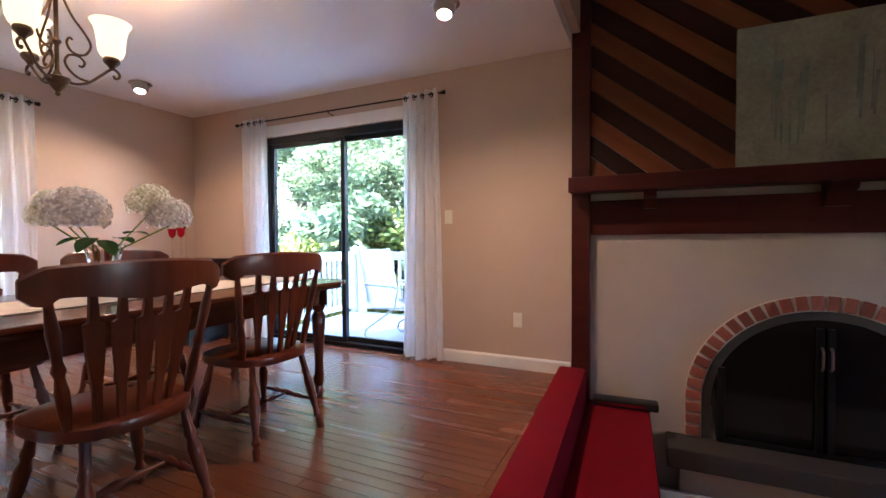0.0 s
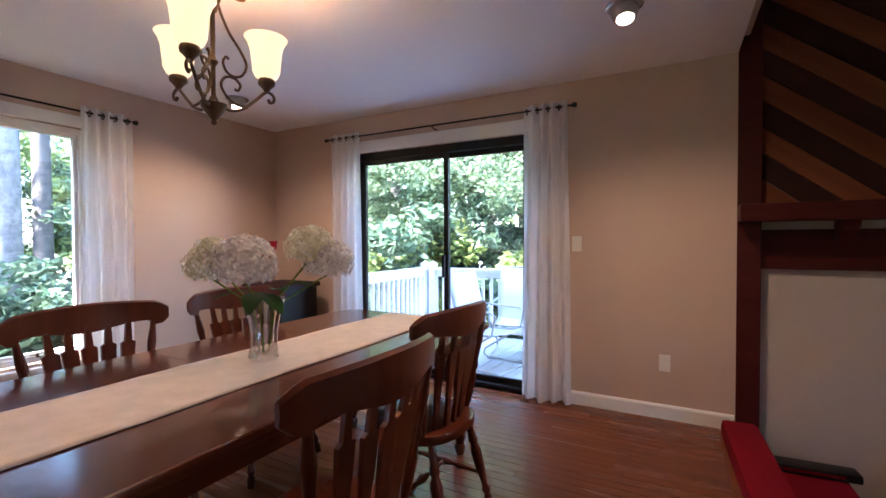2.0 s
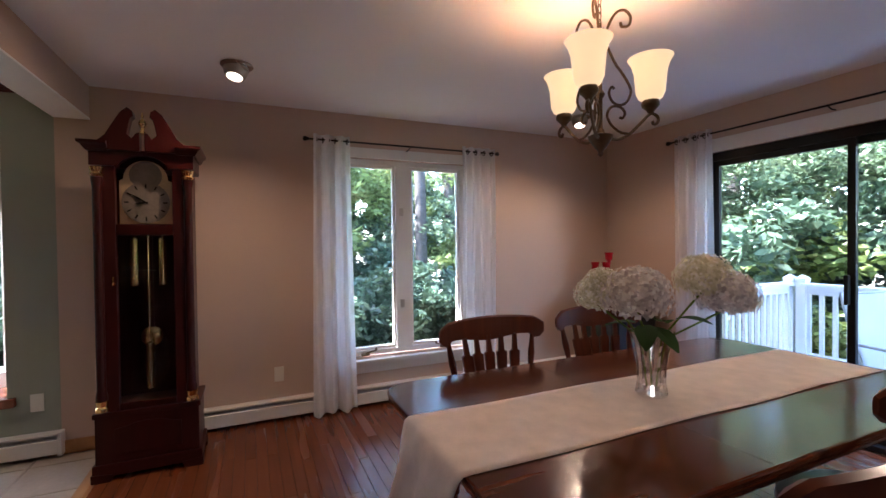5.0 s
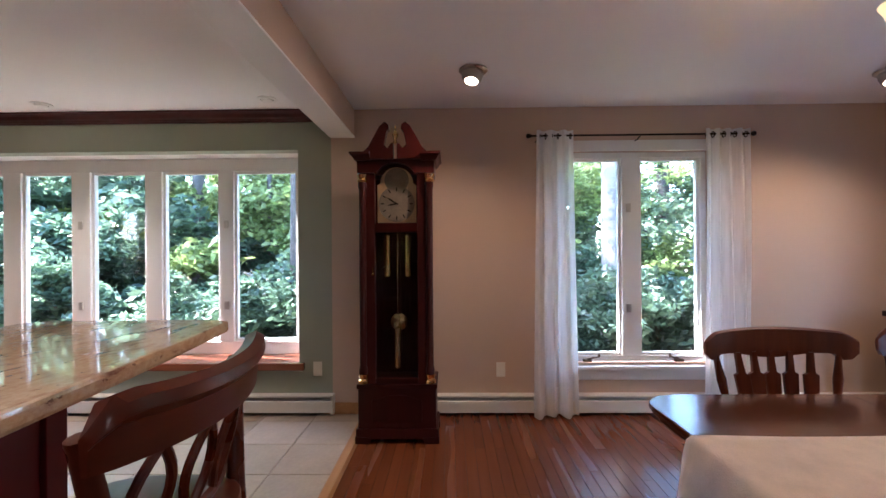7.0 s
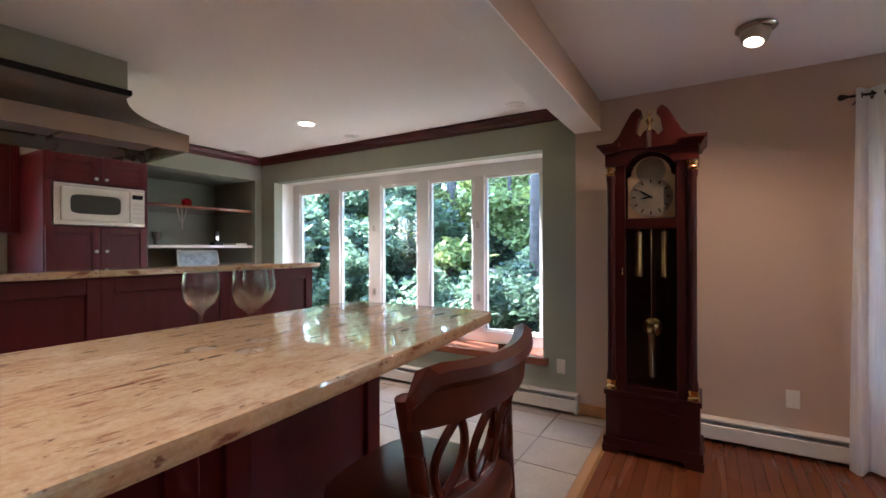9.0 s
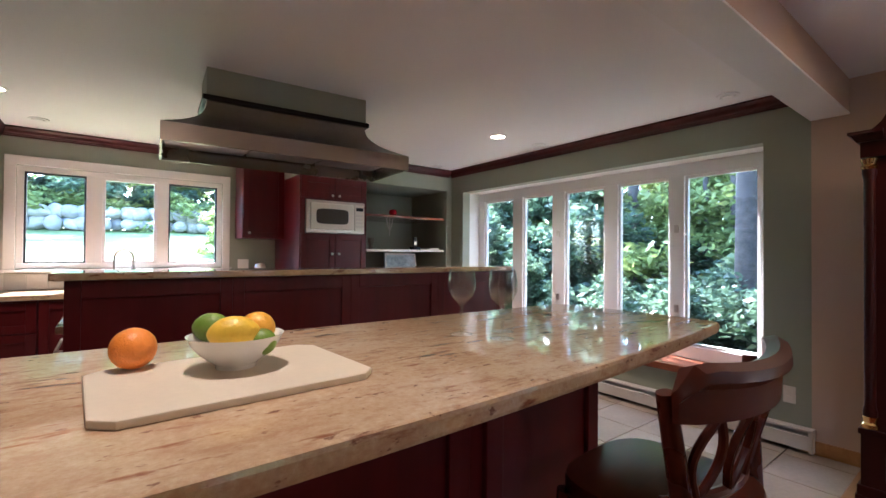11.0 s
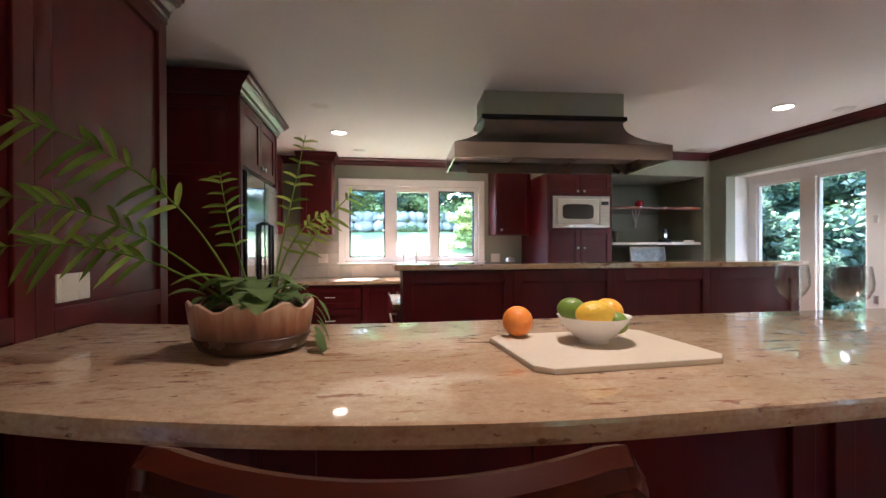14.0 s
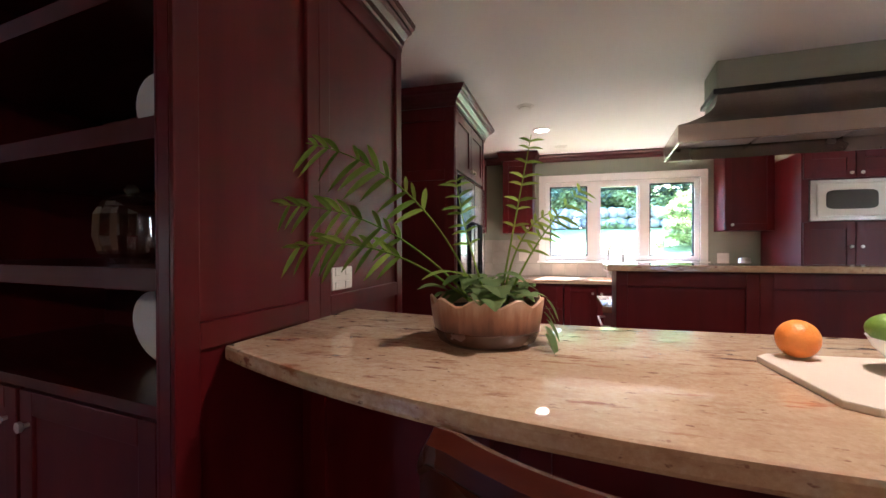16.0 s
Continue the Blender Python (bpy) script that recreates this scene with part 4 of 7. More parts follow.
part("cornice", sweep(bmesh.new(), COR, [(1.03, -2.86, 2.265), (0.40, -2.86, 2.265), (0.40, -3.93, 2.265), (1.03, -3.93, 2.265)]), "cherry_x", c)
f = thing("refrigerator", "glossy black refrigerator with two doors", "refrigerator")
part("body", boxed(0.46, 1.03, -3.865, -2.925, 0.02, 1.82, 0.01), "blackgloss", f)
for a, b, hy in ((-3.86, -3.40, -3.44), (-3.39, -2.93, -3.35)):
    dr = part("door", boxed(0.375, 0.455, a, b, 0.05, 1.815, 0.012), "blackgloss", f)
    part("handle", tube(bmesh.new(), [(0.375, hy, 0.7), (0.33, hy, 0.72), (0.33, hy, 1.48), (0.375, hy, 1.5)], 0.011), "black", dr, smooth=True)

# built-in hutch
HX, HY = 0.49, -0.735
h = thing("built_in_hutch", "tall dark cherry hutch with open shelves", "hutch")
part("side_panel", boxed(HX, HX + 0.03, -2.08, HY, 0.0, 2.32), "cherry", h)
for a, b in ((-1.29, HY - 0.02), (-2.06, -1.33)):
    z0 = 1.14
    for q in ((a - 0.02 if a > -1.5 else a - 0.02, a + 0.05, 0.0, 2.31), (b - 0.05, b + 0.02, 0.0, 2.31), (a + 0.05, b - 0.05, 2.24, 2.31), (a + 0.05, b - 0.05, 1.075, z0)):
        part("panel_rail", boxed(HX - 0.014, HX, q[0], q[1], q[2], q[3], 0.004), "cherry", h)


def hutch_board(z0, z1, face):
    """A board tapered where it meets the hutch's straight side."""
    return prism(bmesh.new(), [(HX + 0.034, face), (HX + 0.125, -1.339), (1.849, -1.339), (1.849, face)], z0, z1)


front = pose(HX + 0.03, HY, 0, 0, 0, -8) @ pose(-HX - 0.03, -HY, 0)
inner = [part("stile", boxed(HX + 0.031, HX + 0.042, HY - 0.03, HY, 0.0, 2.32, 0.003), "cherry", h),
         part("stile", boxed(1.78, 1.88, HY - 0.03, HY, 0.0, 2.32, 0.004), "cherry", h),
         part("end_panel", boxed(1.85, 1.88, -1.35, HY - 0.031, 0.0, 2.32), "cherry", h),
         part("back_panel", boxed(HX + 0.13, 1.85, -1.36, -1.34, 0.0, 2.32), "cherry", h),
         part("top_board", hutch_board(2.26, 2.31, HY - 0.031), "cherry", h)]
for z in (1.24, 1.58, 1.92):
    inner.append(part("shelf", hutch_board(z - 0.022, z + 0.028, HY - 0.006), "cherry_x", h))
inner.append(part("lower_body", hutch_board(0.0, 0.93, HY - 0.033), "cherry", h))
inner.append(part("ledge", hutch_board(0.931, 0.96, HY - 0.008), "cherry_x", h))
inner.append(cabinet_door(h, 0.55, 1.14, 0.10, 0.92, HY - 0.03, knob=(1.09, 0.83)))
inner.append(cabinet_door(h, 1.16, 1.76, 0.10, 0.92, HY - 0.03, knob=(1.21, 0.83)))
for ob in inner:
    ob.matrix_basis = front @ ob.matrix_basis
part("cornice", sweep(bmesh.new(), COR, [(HX, -2.09, 2.31), (HX - 0.001, HY, 2.31), (1.89, HY, 2.31)][::-1]), "cherry_x", h)


# ---- dining room ----
def turned(*knots):
    return [(r, s) for s, r in knots]


LEG = turned((0, 0.017), (0.10, 0.020), (0.14, 0.013), (0.18, 0.022), (0.24, 0.014), (0.45, 0.023), (0.62, 0.026), (0.70, 0.016), (0.74, 0.023), (0.80, 0.017), (1, 0.016))
STRETCH = turned((0, 0.008), (0.2, 0.010), (0.3, 0.017), (0.36, 0.009), (0.5, 0.020), (0.64, 0.009), (0.7, 0.017), (0.8, 0.010), (1, 0.008))
POST = turned((0, 0.012), (0.12, 0.018), (0.3, 0.020), (0.42, 0.013), (0.47, 0.020), (0.53, 0.013), (0.75, 0.019), (0.9, 0.013), (1, 0.012))


def arrow_back_chair(label, at, turn):
    c = thing("dining_chair", label, "chair", "chairs round the table", at, turn)
    out = []
    for i in range(28):
        a = 2 * math.pi * i / 28
        ca, sa = math.cos(a), math.sin(a)
        out.append((0.225 * math.copysign(abs(ca) ** 0.75, ca), (0.235 - 0.02 * ca) * math.copysign(abs(sa) ** 0.72, sa)))
    bm = prism(bmesh.new(), out, 0.415, 0.458, bevel=0.012)
    part("seat", bm, "chair", c, smooth=True)
    ft = {(-1, 1): (-0.235, 0.225), (-1, -1): (-0.235, -0.225), (1, 1): (0.245, 0.21), (1, -1): (0.245, -0.21)}
    for (sx, sy), (fx, fy) in ft.items():
        part("leg", spindle(bmesh.new(), (fx, fy, 0), (sx * 0.15, sy * 0.155, 0.42), LEG), "chair", c, smooth=True)
    for sy in (1, -1):
        part("stretcher", spindle(bmesh.new(), (-0.205, sy * 0.205, 0.155), (0.21, sy * 0.19, 0.155), STRETCH), "chair", c, smooth=True)
    part("stretcher", spindle(bmesh.new(), (0, -0.196, 0.155), (0, 0.196, 0.155), STRETCH), "chair", c, smooth=True)
    for sy in (1, -1):
        part("back_post", spindle(bmesh.new(), (0.13, sy * 0.19, 0.455), (0.185, sy * 0.255, 0.87), POST), "chair", c, smooth=True)
    for k in range(5):
        y = -0.112 + 0.056 * k
        yt = y * 1.36
        xb, xt = 0.165 - 2.2 * y * y, 0.225 - 0.9 * yt * yt
        bm = bmesh.new()
        prof = [(0.0, 0.010, 0.009), (0.25, 0.013, 0.007), (0.55, 0.026, 0.007), (0.78, 0.030, 0.007), (0.80, 0.015, 0.007), (1.0, 0.010, 0.008)]
        rings = []
        for s, w, th in prof:
            p = Vector((xb + (xt - xb) * s, y + (yt - y) * s, 0.452 + 0.42 * s))
            rings.append([bm.verts.new(p + Vector(q)) for q in ((-th, -w, 0), (th, -w, 0), (th, w, 0), (-th, w, 0))])
        for a, b in zip(rings, rings[1:]):
            for j in range(4):
                bm.faces.new((a[j], a[(j + 1) % 4], b[(j + 1) % 4], b[j]))
        bm.faces.new(rings[0][::-1])
        bm.faces.new(rings[-1])
        part("spindle", bm, "chair", c)
    bm = bmesh.new()
    rings = []
    n = 24
    for i in range(n + 1):
        s = -1 + 2 * i / n
        y = 0.312 * s
        x = 0.232 - 0.072 * s * s
        top = 0.975 - 0.018 * s * s - (0.028 * max(0, abs(s) - 0.86) / 0.14 if abs(s) > 0.86 else 0)
        low = 0.858 - 0.012 * math.cos(math.pi * s * 1.5) * (abs(s) < 0.8) - 0.012 * (abs(s) > 0.8) + (0.03 * max(0, abs(s) - 0.9) / 0.1)
        th = 0.013 if abs(s) < 0.99 else 0.006
        rings.append([bm.verts.new(q) for q in ((x - th, y, low), (x + th, y, low), (x + th + 0.004, y, (low + top) / 2), (x + th + 0.002, y, top - 0.008), (x, y, top), (x - th, y, top - 0.008))])
    for a, b in zip(rings, rings[1:]):
        for j in range(6):
            bm.faces.new((a[j], a[(j + 1) % 6], b[(j + 1) % 6], b[j]))
    bm.faces.new(rings[0][::-1])
    bm.faces.new(rings[-1])
    part("crest_rail", bm, "chair", c, smooth=True)
    return c


first = arrow_back_chair("red-brown arrow-back wooden chair tucked at the table", (-1.45, 1.425, 0), 0)
for x, y, r in ((-1.61, 2.21, -3), (-2.655, 1.46, 180), (-2.70, 2.21, 177)):
    copy_thing(first, pose(x, y, 0, 0, 0, r))

t = thing("dining_table", "polished red-brown wooden dining table with clipped corners", "table")
TX0, TX1, TY0, TY1 = -2.66, -1.54, 0.80, 2.96


def clipped(i, k=0.13):
    a, b, c, d = TX0 + i, TX1 - i, TY0 + i, TY1 - i
    r = k
    o = []
    for cx, cy, s in ((b - r, d - r, 0), (a + r, d - r, 90), (a + r, c + r, 180), (b - r, c + r, 270)):
        for g in range(5):
            o.append((cx + r * math.cos(radians(s + g * 22.5)), cy + r * math.sin(radians(s + g * 22.5))))
    return o


part("tabletop", prism(bmesh.new(), clipped(0), 0.738, 0.762, bevel=0.008), "table", t)
for y in (1.58, 2.18):
    part("leaf_seam", boxed(TX0 + 0.012, TX1 - 0.012, y - 0.001, y + 0.001, 0.7615, 0.7624), "dark", t)
part("edge_moulding", prism(bmesh.new(), clipped(0.018), 0.715, 0.7385, bevel=0.006), "table", t)
for q in ((TX0 + 0.12, TX1 - 0.12, TY0 + 0.13, TY0 + 0.155), (TX0 + 0.12, TX1 - 0.12, TY1 - 0.155, TY1 - 0.13), (TX0 + 0.12, TX0 + 0.145, TY0 + 0.155, TY1 - 0.155), (TX1 - 0.145, TX1 - 0.12, TY0 + 0.155, TY1 - 0.155)):
    part("apron", boxed(*q, 0.61, 0.716, 0.003), "table", t)
TLEG = turned((0, 0.022), (0.05, 0.034), (0.09, 0.024), (0.13, 0.036), (0.3, 0.027), (0.62, 0.042), (0.74, 0.046), (0.78, 0.03), (0.82, 0.046), (0.84, 0.046))
for x in (TX0 + 0.16, TX1 - 0.16):
    for y in (TY0 + 0.17, TY1 - 0.17):
        bm = spindle(bmesh.new(), (x, y, 0), (x, y, 0.72), TLEG, 16)
        box(bm, x - 0.04, x + 0.04, y - 0.04, y + 0.04, 0.60, 0.72, 0.004)
        part("leg", bm, "table", t, smooth=True)

# runner: cloth over the table, hanging over its south end
bm = bmesh.new()
prof = []
for i in range(70):
    y = 2.92 - i * 0.0304
    prof.append((y, 0.7655))
prof += [(TY0 - 0.004, 0.764), (TY0 - 0.018, 0.752), (TY0 - 0.024, 0.73)] + [(TY0 - 0.026 - 0.004 * k, 0.73 - 0.03 * k) for k in range(1, 9)]
rows = []
for k, (y, z) in enumerate(prof):
    row = []
    for j in range(15):
        u = j / 14
        wob = 0.0016 * math.sin(9 * y + 5 * u) + 0.001 * math.sin(40 * u + 3 * y) + (0.0022 if any(abs(y - f) < 0.02 for f in (1.35, 1.95, 2.45)) else 0)
        x = -2.275 + 0.43 * u + 0.004 * math.sin(7 * y)
        hang = max(0.0, 0.75 - z)
        row.append(bm.verts.new((x, y - hang * 0.25 * math.sin(8 * u) ** 2, z + max(0, wob) * (hang == 0) + 0.001)))
    rows.append(row)
for a, b in zip(rows, rows[1:]):
    for j in range(14):
        bm.faces.new((a[j], a[j + 1], b[j + 1], b[j]))
r = part("table_runner", bm, "runner", None, smooth=True)
r.modifiers.new("cloth", "SOLIDIFY").thickness = 0.002
tagged(r, "cream linen runner along the dining table", "table runner")

# vase of hydrangeas
VX, VY, VZ = -2.065, 1.722, 0.768
v = thing("flower_vase", "cut glass vase of cream and lilac hydrangeas", "vase", "", (VX, VY, VZ))
outer = [(0.052, 0.0), (0.058, 0.012), (0.050, 0.05), (0.052, 0.12), (0.062, 0.18), (0.076, 0.235), (0.082, 0.25)]
inner = [(0.066, 0.243), (0.060, 0.233), (0.046, 0.18), (0.036, 0.12), (0.033, 0.05), (0.03, 0.03)]
bm = lathe(bmesh.new(), outer, seg=28, cap=False)
for vt in bm.verts:
    k = 0.05 * math.cos(14 * math.atan2(vt.co.y, vt.co.x)) * (vt.co.z > 0.01)
    vt.co.x *= 1 + k
    vt.co.y *= 1 + k
part("glass_vase", bm, "crystal", v, smooth=False)
part("water", lathe(bmesh.new(), [(0.032, 0.031), (0.034, 0.05), (0.036, 0.12), (0.038, 0.135)], seg=20), "glass", v)
rnd = random.Random(3)


def flower_head(centre, rad, mat, squash=0.92):
    bm = bmesh.new()
    for i in range(260):
        zc = 1 - 1.55 * (i + 0.5) / 260
        a = i * 2.39996
        rr = math.sqrt(max(0, 1 - zc * zc))
        d = Vector((rr * math.cos(a), rr * math.sin(a), zc))
        lump = 1 + 0.09 * math.sin(5 * a) * rr + rnd.uniform(-0.05, 0.05)
        p = Vector(centre) + Vector((d.x, d.y, d.z * squash)) * rad * lump
        u = d.orthogonal().normalized()
        w = d.cross(u)
        s = rad * rnd.uniform(0.13, 0.18)
        t0 = rnd.uniform(0, 1.5)
        for k in range(4):
            g = t0 + k * math.pi / 2
            e, h = u * math.cos(g) + w * math.sin(g), u * math.cos(g + 0.8) + w * math.sin(g + 0.8)
            h2 = u * math.cos(g - 0.8) + w * math.sin(g - 0.8)
            lift = d * s * rnd.uniform(0.0, 0.5)
            bm.faces.new([bm.verts.new(q) for q in (p, p + h2 * s * 0.62 + lift * 0.5, p + e * s + lift, p + h * s * 0.62 + lift * 0.5)])
    return bm


def big_leaf(bm, p, d, length, width, droop=0.3, fold=0.15, n=7):
    """One leaf with a midrib fold, from p along d."""
    d = Vector(d).normalized()
    side = d.cross(Vector((0, 0, 1)))
    side = side.normalized() if side.length > 0.01 else Vector((1, 0, 0))
    up = side.cross(d)
    prev = None
    for i in range(n + 1):
        s = i / n
        w = width * math.sin(math.pi * min(1, s * 0.92 + 0.06)) ** 0.8 * (1 - 0.25 * s)
        c = Vector(p) + d * length * s - Vector((0, 0, 1)) * droop * length * s * s
        row = [bm.verts.new(c - side * w + up * w * fold), bm.verts.new(c), bm.verts.new(c + side * w + up * w * fold)]
        if prev:
            for k in range(2):
                bm.faces.new((prev[k], prev[k + 1], row[k + 1], row[k]))
        prev = row
    return bm


heads = [((-0.12, -0.15, 0.385), 0.085, "petal_w"), ((-0.085, -0.165, 0.44), 0.06, "petal_w"), ((0.04, -0.12, 0.395), 0.115, "petal_b"), ((0.10, 0.16, 0.455), 0.095, "petal_w"), ((0.155, 0.215, 0.39), 0.10, "petal_b")]
for c, r, m in heads:
    hd = part("flower_head", flower_head(c, r, m), m, v)
    base = Vector(c) - Vector((0, 0, r * 0.5))
    part("stem", tube(bmesh.new(), [(0.012 * math.copysign(1, c[0]), 0.012 * math.copysign(1, c[1]), 0.035), (c[0] * 0.2, c[1] * 0.2, 0.22), base], 0.004, 6), "palm", v)
for p, dd, ln in (((0.02, -0.05, 0.28), (0.7, -0.8, -0.15), 0.15), ((-0.03, -0.05, 0.28), (-0.9, -0.5, 0.05), 0.14), ((0.06, 0.06, 0.30), (0.9, 0.3, 0.25), 0.13), ((0.1, 0.2, 0.36), (0.5, 0.9, 0.3), 0.13), ((0.0, 0.05, 0.28), (-0.5, 0.9, 0.1), 0.14), ((0.03, -0.02, 0.27), (0.95, -0.1, -0.3), 0.12)):
    part("leaf", big_leaf(bmesh.new(), p, dd, ln, 0.045), "leaf", v)

# chandelier
CX, CY = -2.23, 1.63
ch = thing("chandelier", "bronze scroll chandelier with three lit frosted shades", "chandelier", "", (CX, CY, 0))
part("finial", lathe(bmesh.new(), [(0.003, 1.715), (0.012, 1.725), (0.008, 1.735), (0.022, 1.75), (0.046, 1.785), (0.05, 1.80), (0.02, 1.81), (0.012, 1.83)]), "bronze", ch, smooth=True)
part("column", lathe(bmesh.new(), [(0.009, 1.82), (0.009, 1.95), (0.02, 1.97), (0.009, 1.99), (0.009, 2.16), (0.022, 2.19), (0.010, 2.22), (0.006, 2.26)]), "bronze", ch, smooth=True)
part("canopy", lathe(bmesh.new(), [(0.012, 2.39), (0.055, 2.42), (0.062, 2.449)]), "bronze", ch, smooth=True)
for i in range(5):
    z = 2.25 + 0.03 * i
    part("chain_link", tube(bmesh.new(), [(0.008 * math.cos(a) * (i % 2), 0.008 * math.cos(a) * (1 - i % 2), z + 0.019 * math.sin(a) + 0.008) for a in [2 * math.pi * k / 12 for k in range(13)]], 0.0022, 6), "bronze", ch)


def bend(pts, n=5):
    """A smooth curve through flat points."""
    p = [Vector(pts[0])] + [Vector(q) for q in pts] + [Vector(pts[-1])]
    out = []
    for i in range(1, len(p) - 2):
        for k in range(n):
            t = k / n
            out.append(0.5 * (2 * p[i] + (p[i + 1] - p[i - 1]) * t + (2 * p[i - 1] - 5 * p[i] + 4 * p[i + 1] - p[i + 2]) * t * t + (3 * p[i] - p[i - 1] - 3 * p[i + 1] + p[i + 2]) * t ** 3))
    return out + [p[-1]]


for deg in (-55, 65, 185):
    q = pose(0, 0, 0, 0, 0, deg)

    def flat(pts, rad, nm="arm"):
        part(nm, tube(bmesh.new(), [q @ Vector((x, 0, z)) for x, z in pts], rad, 8), "bronze", ch, smooth=True)
    arm = [(0.015, 1.80), (0.06, 1.785), (0.11, 1.80), (0.16, 1.845), (0.20, 1.885), (0.222, 1.885), (0.236, 1.868), (0.232, 1.85), (0.218, 1.845), (0.212, 1.858)]
    flat(bend(arm), 0.0065)
    flat(bend([(0.125, 1.806), (0.08, 1.815), (0.045, 1.845), (0.028, 1.885), (0.045, 1.918), (0.08, 1.918), (0.10, 1.895), (0.092, 1.872), (0.078, 1.876)]), 0.0055, "scroll")
    flat(bend([(0.012, 2.24), (0.03, 2.17), (0.06, 2.10), (0.10, 2.04), (0.125, 1.985), (0.11, 1.94), (0.08, 1.925), (0.05, 1.94), (0.036, 1.975), (0.047, 2.0), (0.058, 1.992)]), 0.0055, "scroll")
    flat(bend([(0.01, 2.17), (0.035, 2.25), (0.065, 2.30), (0.10, 2.312), (0.125, 2.285), (0.118, 2.25), (0.09, 2.245), (0.084, 2.262)]), 0.0055, "scroll")
    sx, sy, _ = q @ Vector((0.205, 0, 0))
    part("cup", lathe(bmesh.new(), [(0.008, 1.885), (0.016, 1.90), (0.034, 1.918), (0.036, 1.93), (0.03, 1.945)], (sx, sy, 0)), "bronze", ch, smooth=True)
    sh = [(0.030, 1.94), (0.045, 1.95), (0.056, 1.975), (0.060, 2.02), (0.064, 2.06), (0.075, 2.095), (0.088, 2.115)]
    part("shade", lathe(bmesh.new(), sh + [(r - 0.004, z) for r, z in sh[::-1]], (sx, sy, 0), 24, cap=False), "shade", ch, "frosted amber glass, lit", True)
    part("bulb", lathe(bmesh.new(), [(0.008, 1.95), (0.02, 1.98), (0.022, 2.0), (0.014, 2.025), (0.004, 2.03)], (sx, sy, 0), 10), "bulb", ch, smooth=True)
    lamp = new("chandelier_light", bpy.data.lights.new("chandelier_light", "POINT"))
    lamp.data.energy, lamp.data.color, lamp.data.shadow_soft_size = 0.15, (1.0, 0.70, 0.42), 0.03
    lamp.location = (CX + sx, CY + sy, 2.085)


# curtains on rods
def curtain(label, p0, p1, z0, z1, out, waves, flare=1.15, amp=0.035, seed=1):
    """A hanging sheer with eyelets, between two points of its rod; flare: how much wider it hangs at the floor."""
    rr = random.Random(seed)
    p0, p1, o = Vector(p0), Vector(p1), Vector(out)
    ph = [rr.uniform(0, 6) for _ in range(4)]
    c = thing("sheer_curtain", label, "curtain", "sheer curtains")
    bm = bmesh.new()
    nx, nz = waves * 10, 26
    rows = []
    for k in range(nz + 1):
        s = k / nz
        z = z1 + (z0 - z1) * s
        row = []
        for i in range(nx + 1):
            u = i / nx
            wv = math.sin(2 * math.pi * waves * u + 0.5 * math.sin(2.0 * s + ph[0]))
            wid = 1 + (flare - 1) * s ** 1.3
            along = 0.5 + (u - 0.5) * wid + 0.018 * math.sin(3 * s + 7 * u + ph[1])
            off = amp * wv * (0.7 + 0.5 * s) + 0.012 * math.sin(5 * u + 4 * s + ph[2]) * s
            q = p0 + (p1 - p0) * along + o * off
            row.append(bm.verts.new((q.x, q.y, z + (0.012 * math.sin(9 * u + ph[3]) if k == nz else 0))))
        rows.append(row)
    for a, b in zip(rows, rows[1:]):
        for i in range(nx):
            bm.faces.new((a[i], a[i + 1], b[i + 1], b[i]))
    part("cloth", bm, "sheer", c, smooth=True)
    for j in range(waves * 2):
        u = (j + 0.5) / (waves * 2)
        q = p0 + (p1 - p0) * u
        e = (p1 - p0).normalized()
        ring = [Vector((q.x, q.y, z1 - 0.045)) + Vector((0, 0, 1)) * 0.021 * math.cos(a) + o * 0.021 * math.sin(a) for a in [2 * math.pi * g / 12 for g in range(13)]]
        part("eyelet", tube(bmesh.new(), ring, 0.004, 6), "rod", c)
    return c


def rod(label, p0, p1, wall):
    c = thing("curtain_rod", label, "curtain rod", "curtain rods")
    part("pole", tube(bmesh.new(), [p0, p1], 0.0075, 10), "rod", c, smooth=True)
    d = (Vector(p1) - Vector(p0)).normalized()
    for p, s in ((p0, -1), (p1, 1)):
        e = Vector(p) + d * 0.045 * s
        part("finial", spindle(bmesh.new(), p, e, [(0.010, 0), (0.012, 0.2), (0.019, 0.55), (0.017, 0.85), (0.005, 1)]), "rod", c, smooth=True)
    for u in (0.03, 0.5, 0.97):
        q = Vector(p0).lerp(Vector(p1), u)
        w = Vector(wall)
        g = Vector((w.x if w.x else q.x, w.y if w.y else q.y, q.z - 0.02))
        part("bracket", tube(bmesh.new(), [g, (q + g) / 2 - Vector((0, 0, 0.012)), q - Vector((0, 0, 0.008))], 0.005, 8), "rod", c)
    return c


RN, RW = N - 0.085, W + 0.12
rod("thin black curtain rod over the patio door", (-3.64, RN, 2.245), (-1.28, RN, 2.245), (0, N, 0))
curtain("white sheer curtain beside the patio door", (-3.605, RN, 0), (-3.255, RN, 0), 0.015, 2.285, (0, 1, 0), 4, 1.12, 0.03, 1)
curtain("white sheer curtain pooling by the patio door", (-1.635, RN, 0), (-1.305, RN, 0), 0.012, 2.285, (0, 1, 0), 4, 1.16, 0.035, 2)
rod("thin black curtain rod over the casement window", (RW, 0.735, 2.19), (RW, 2.405, 2.19), (W, 0, 0))
curtain("white sheer curtain beside the casement window", (RW, 0.77, 0), (RW, 1.055, 0), 0.02, 2.23, (1, 0, 0), 3, 1.22, 0.035, 3)
curtain("white sheer curtain beside the casement window", (RW, 2.06, 0), (RW, 2.395, 0), 0.02, 2.23, (1, 0, 0), 4, 1.05, 0.035, 4)


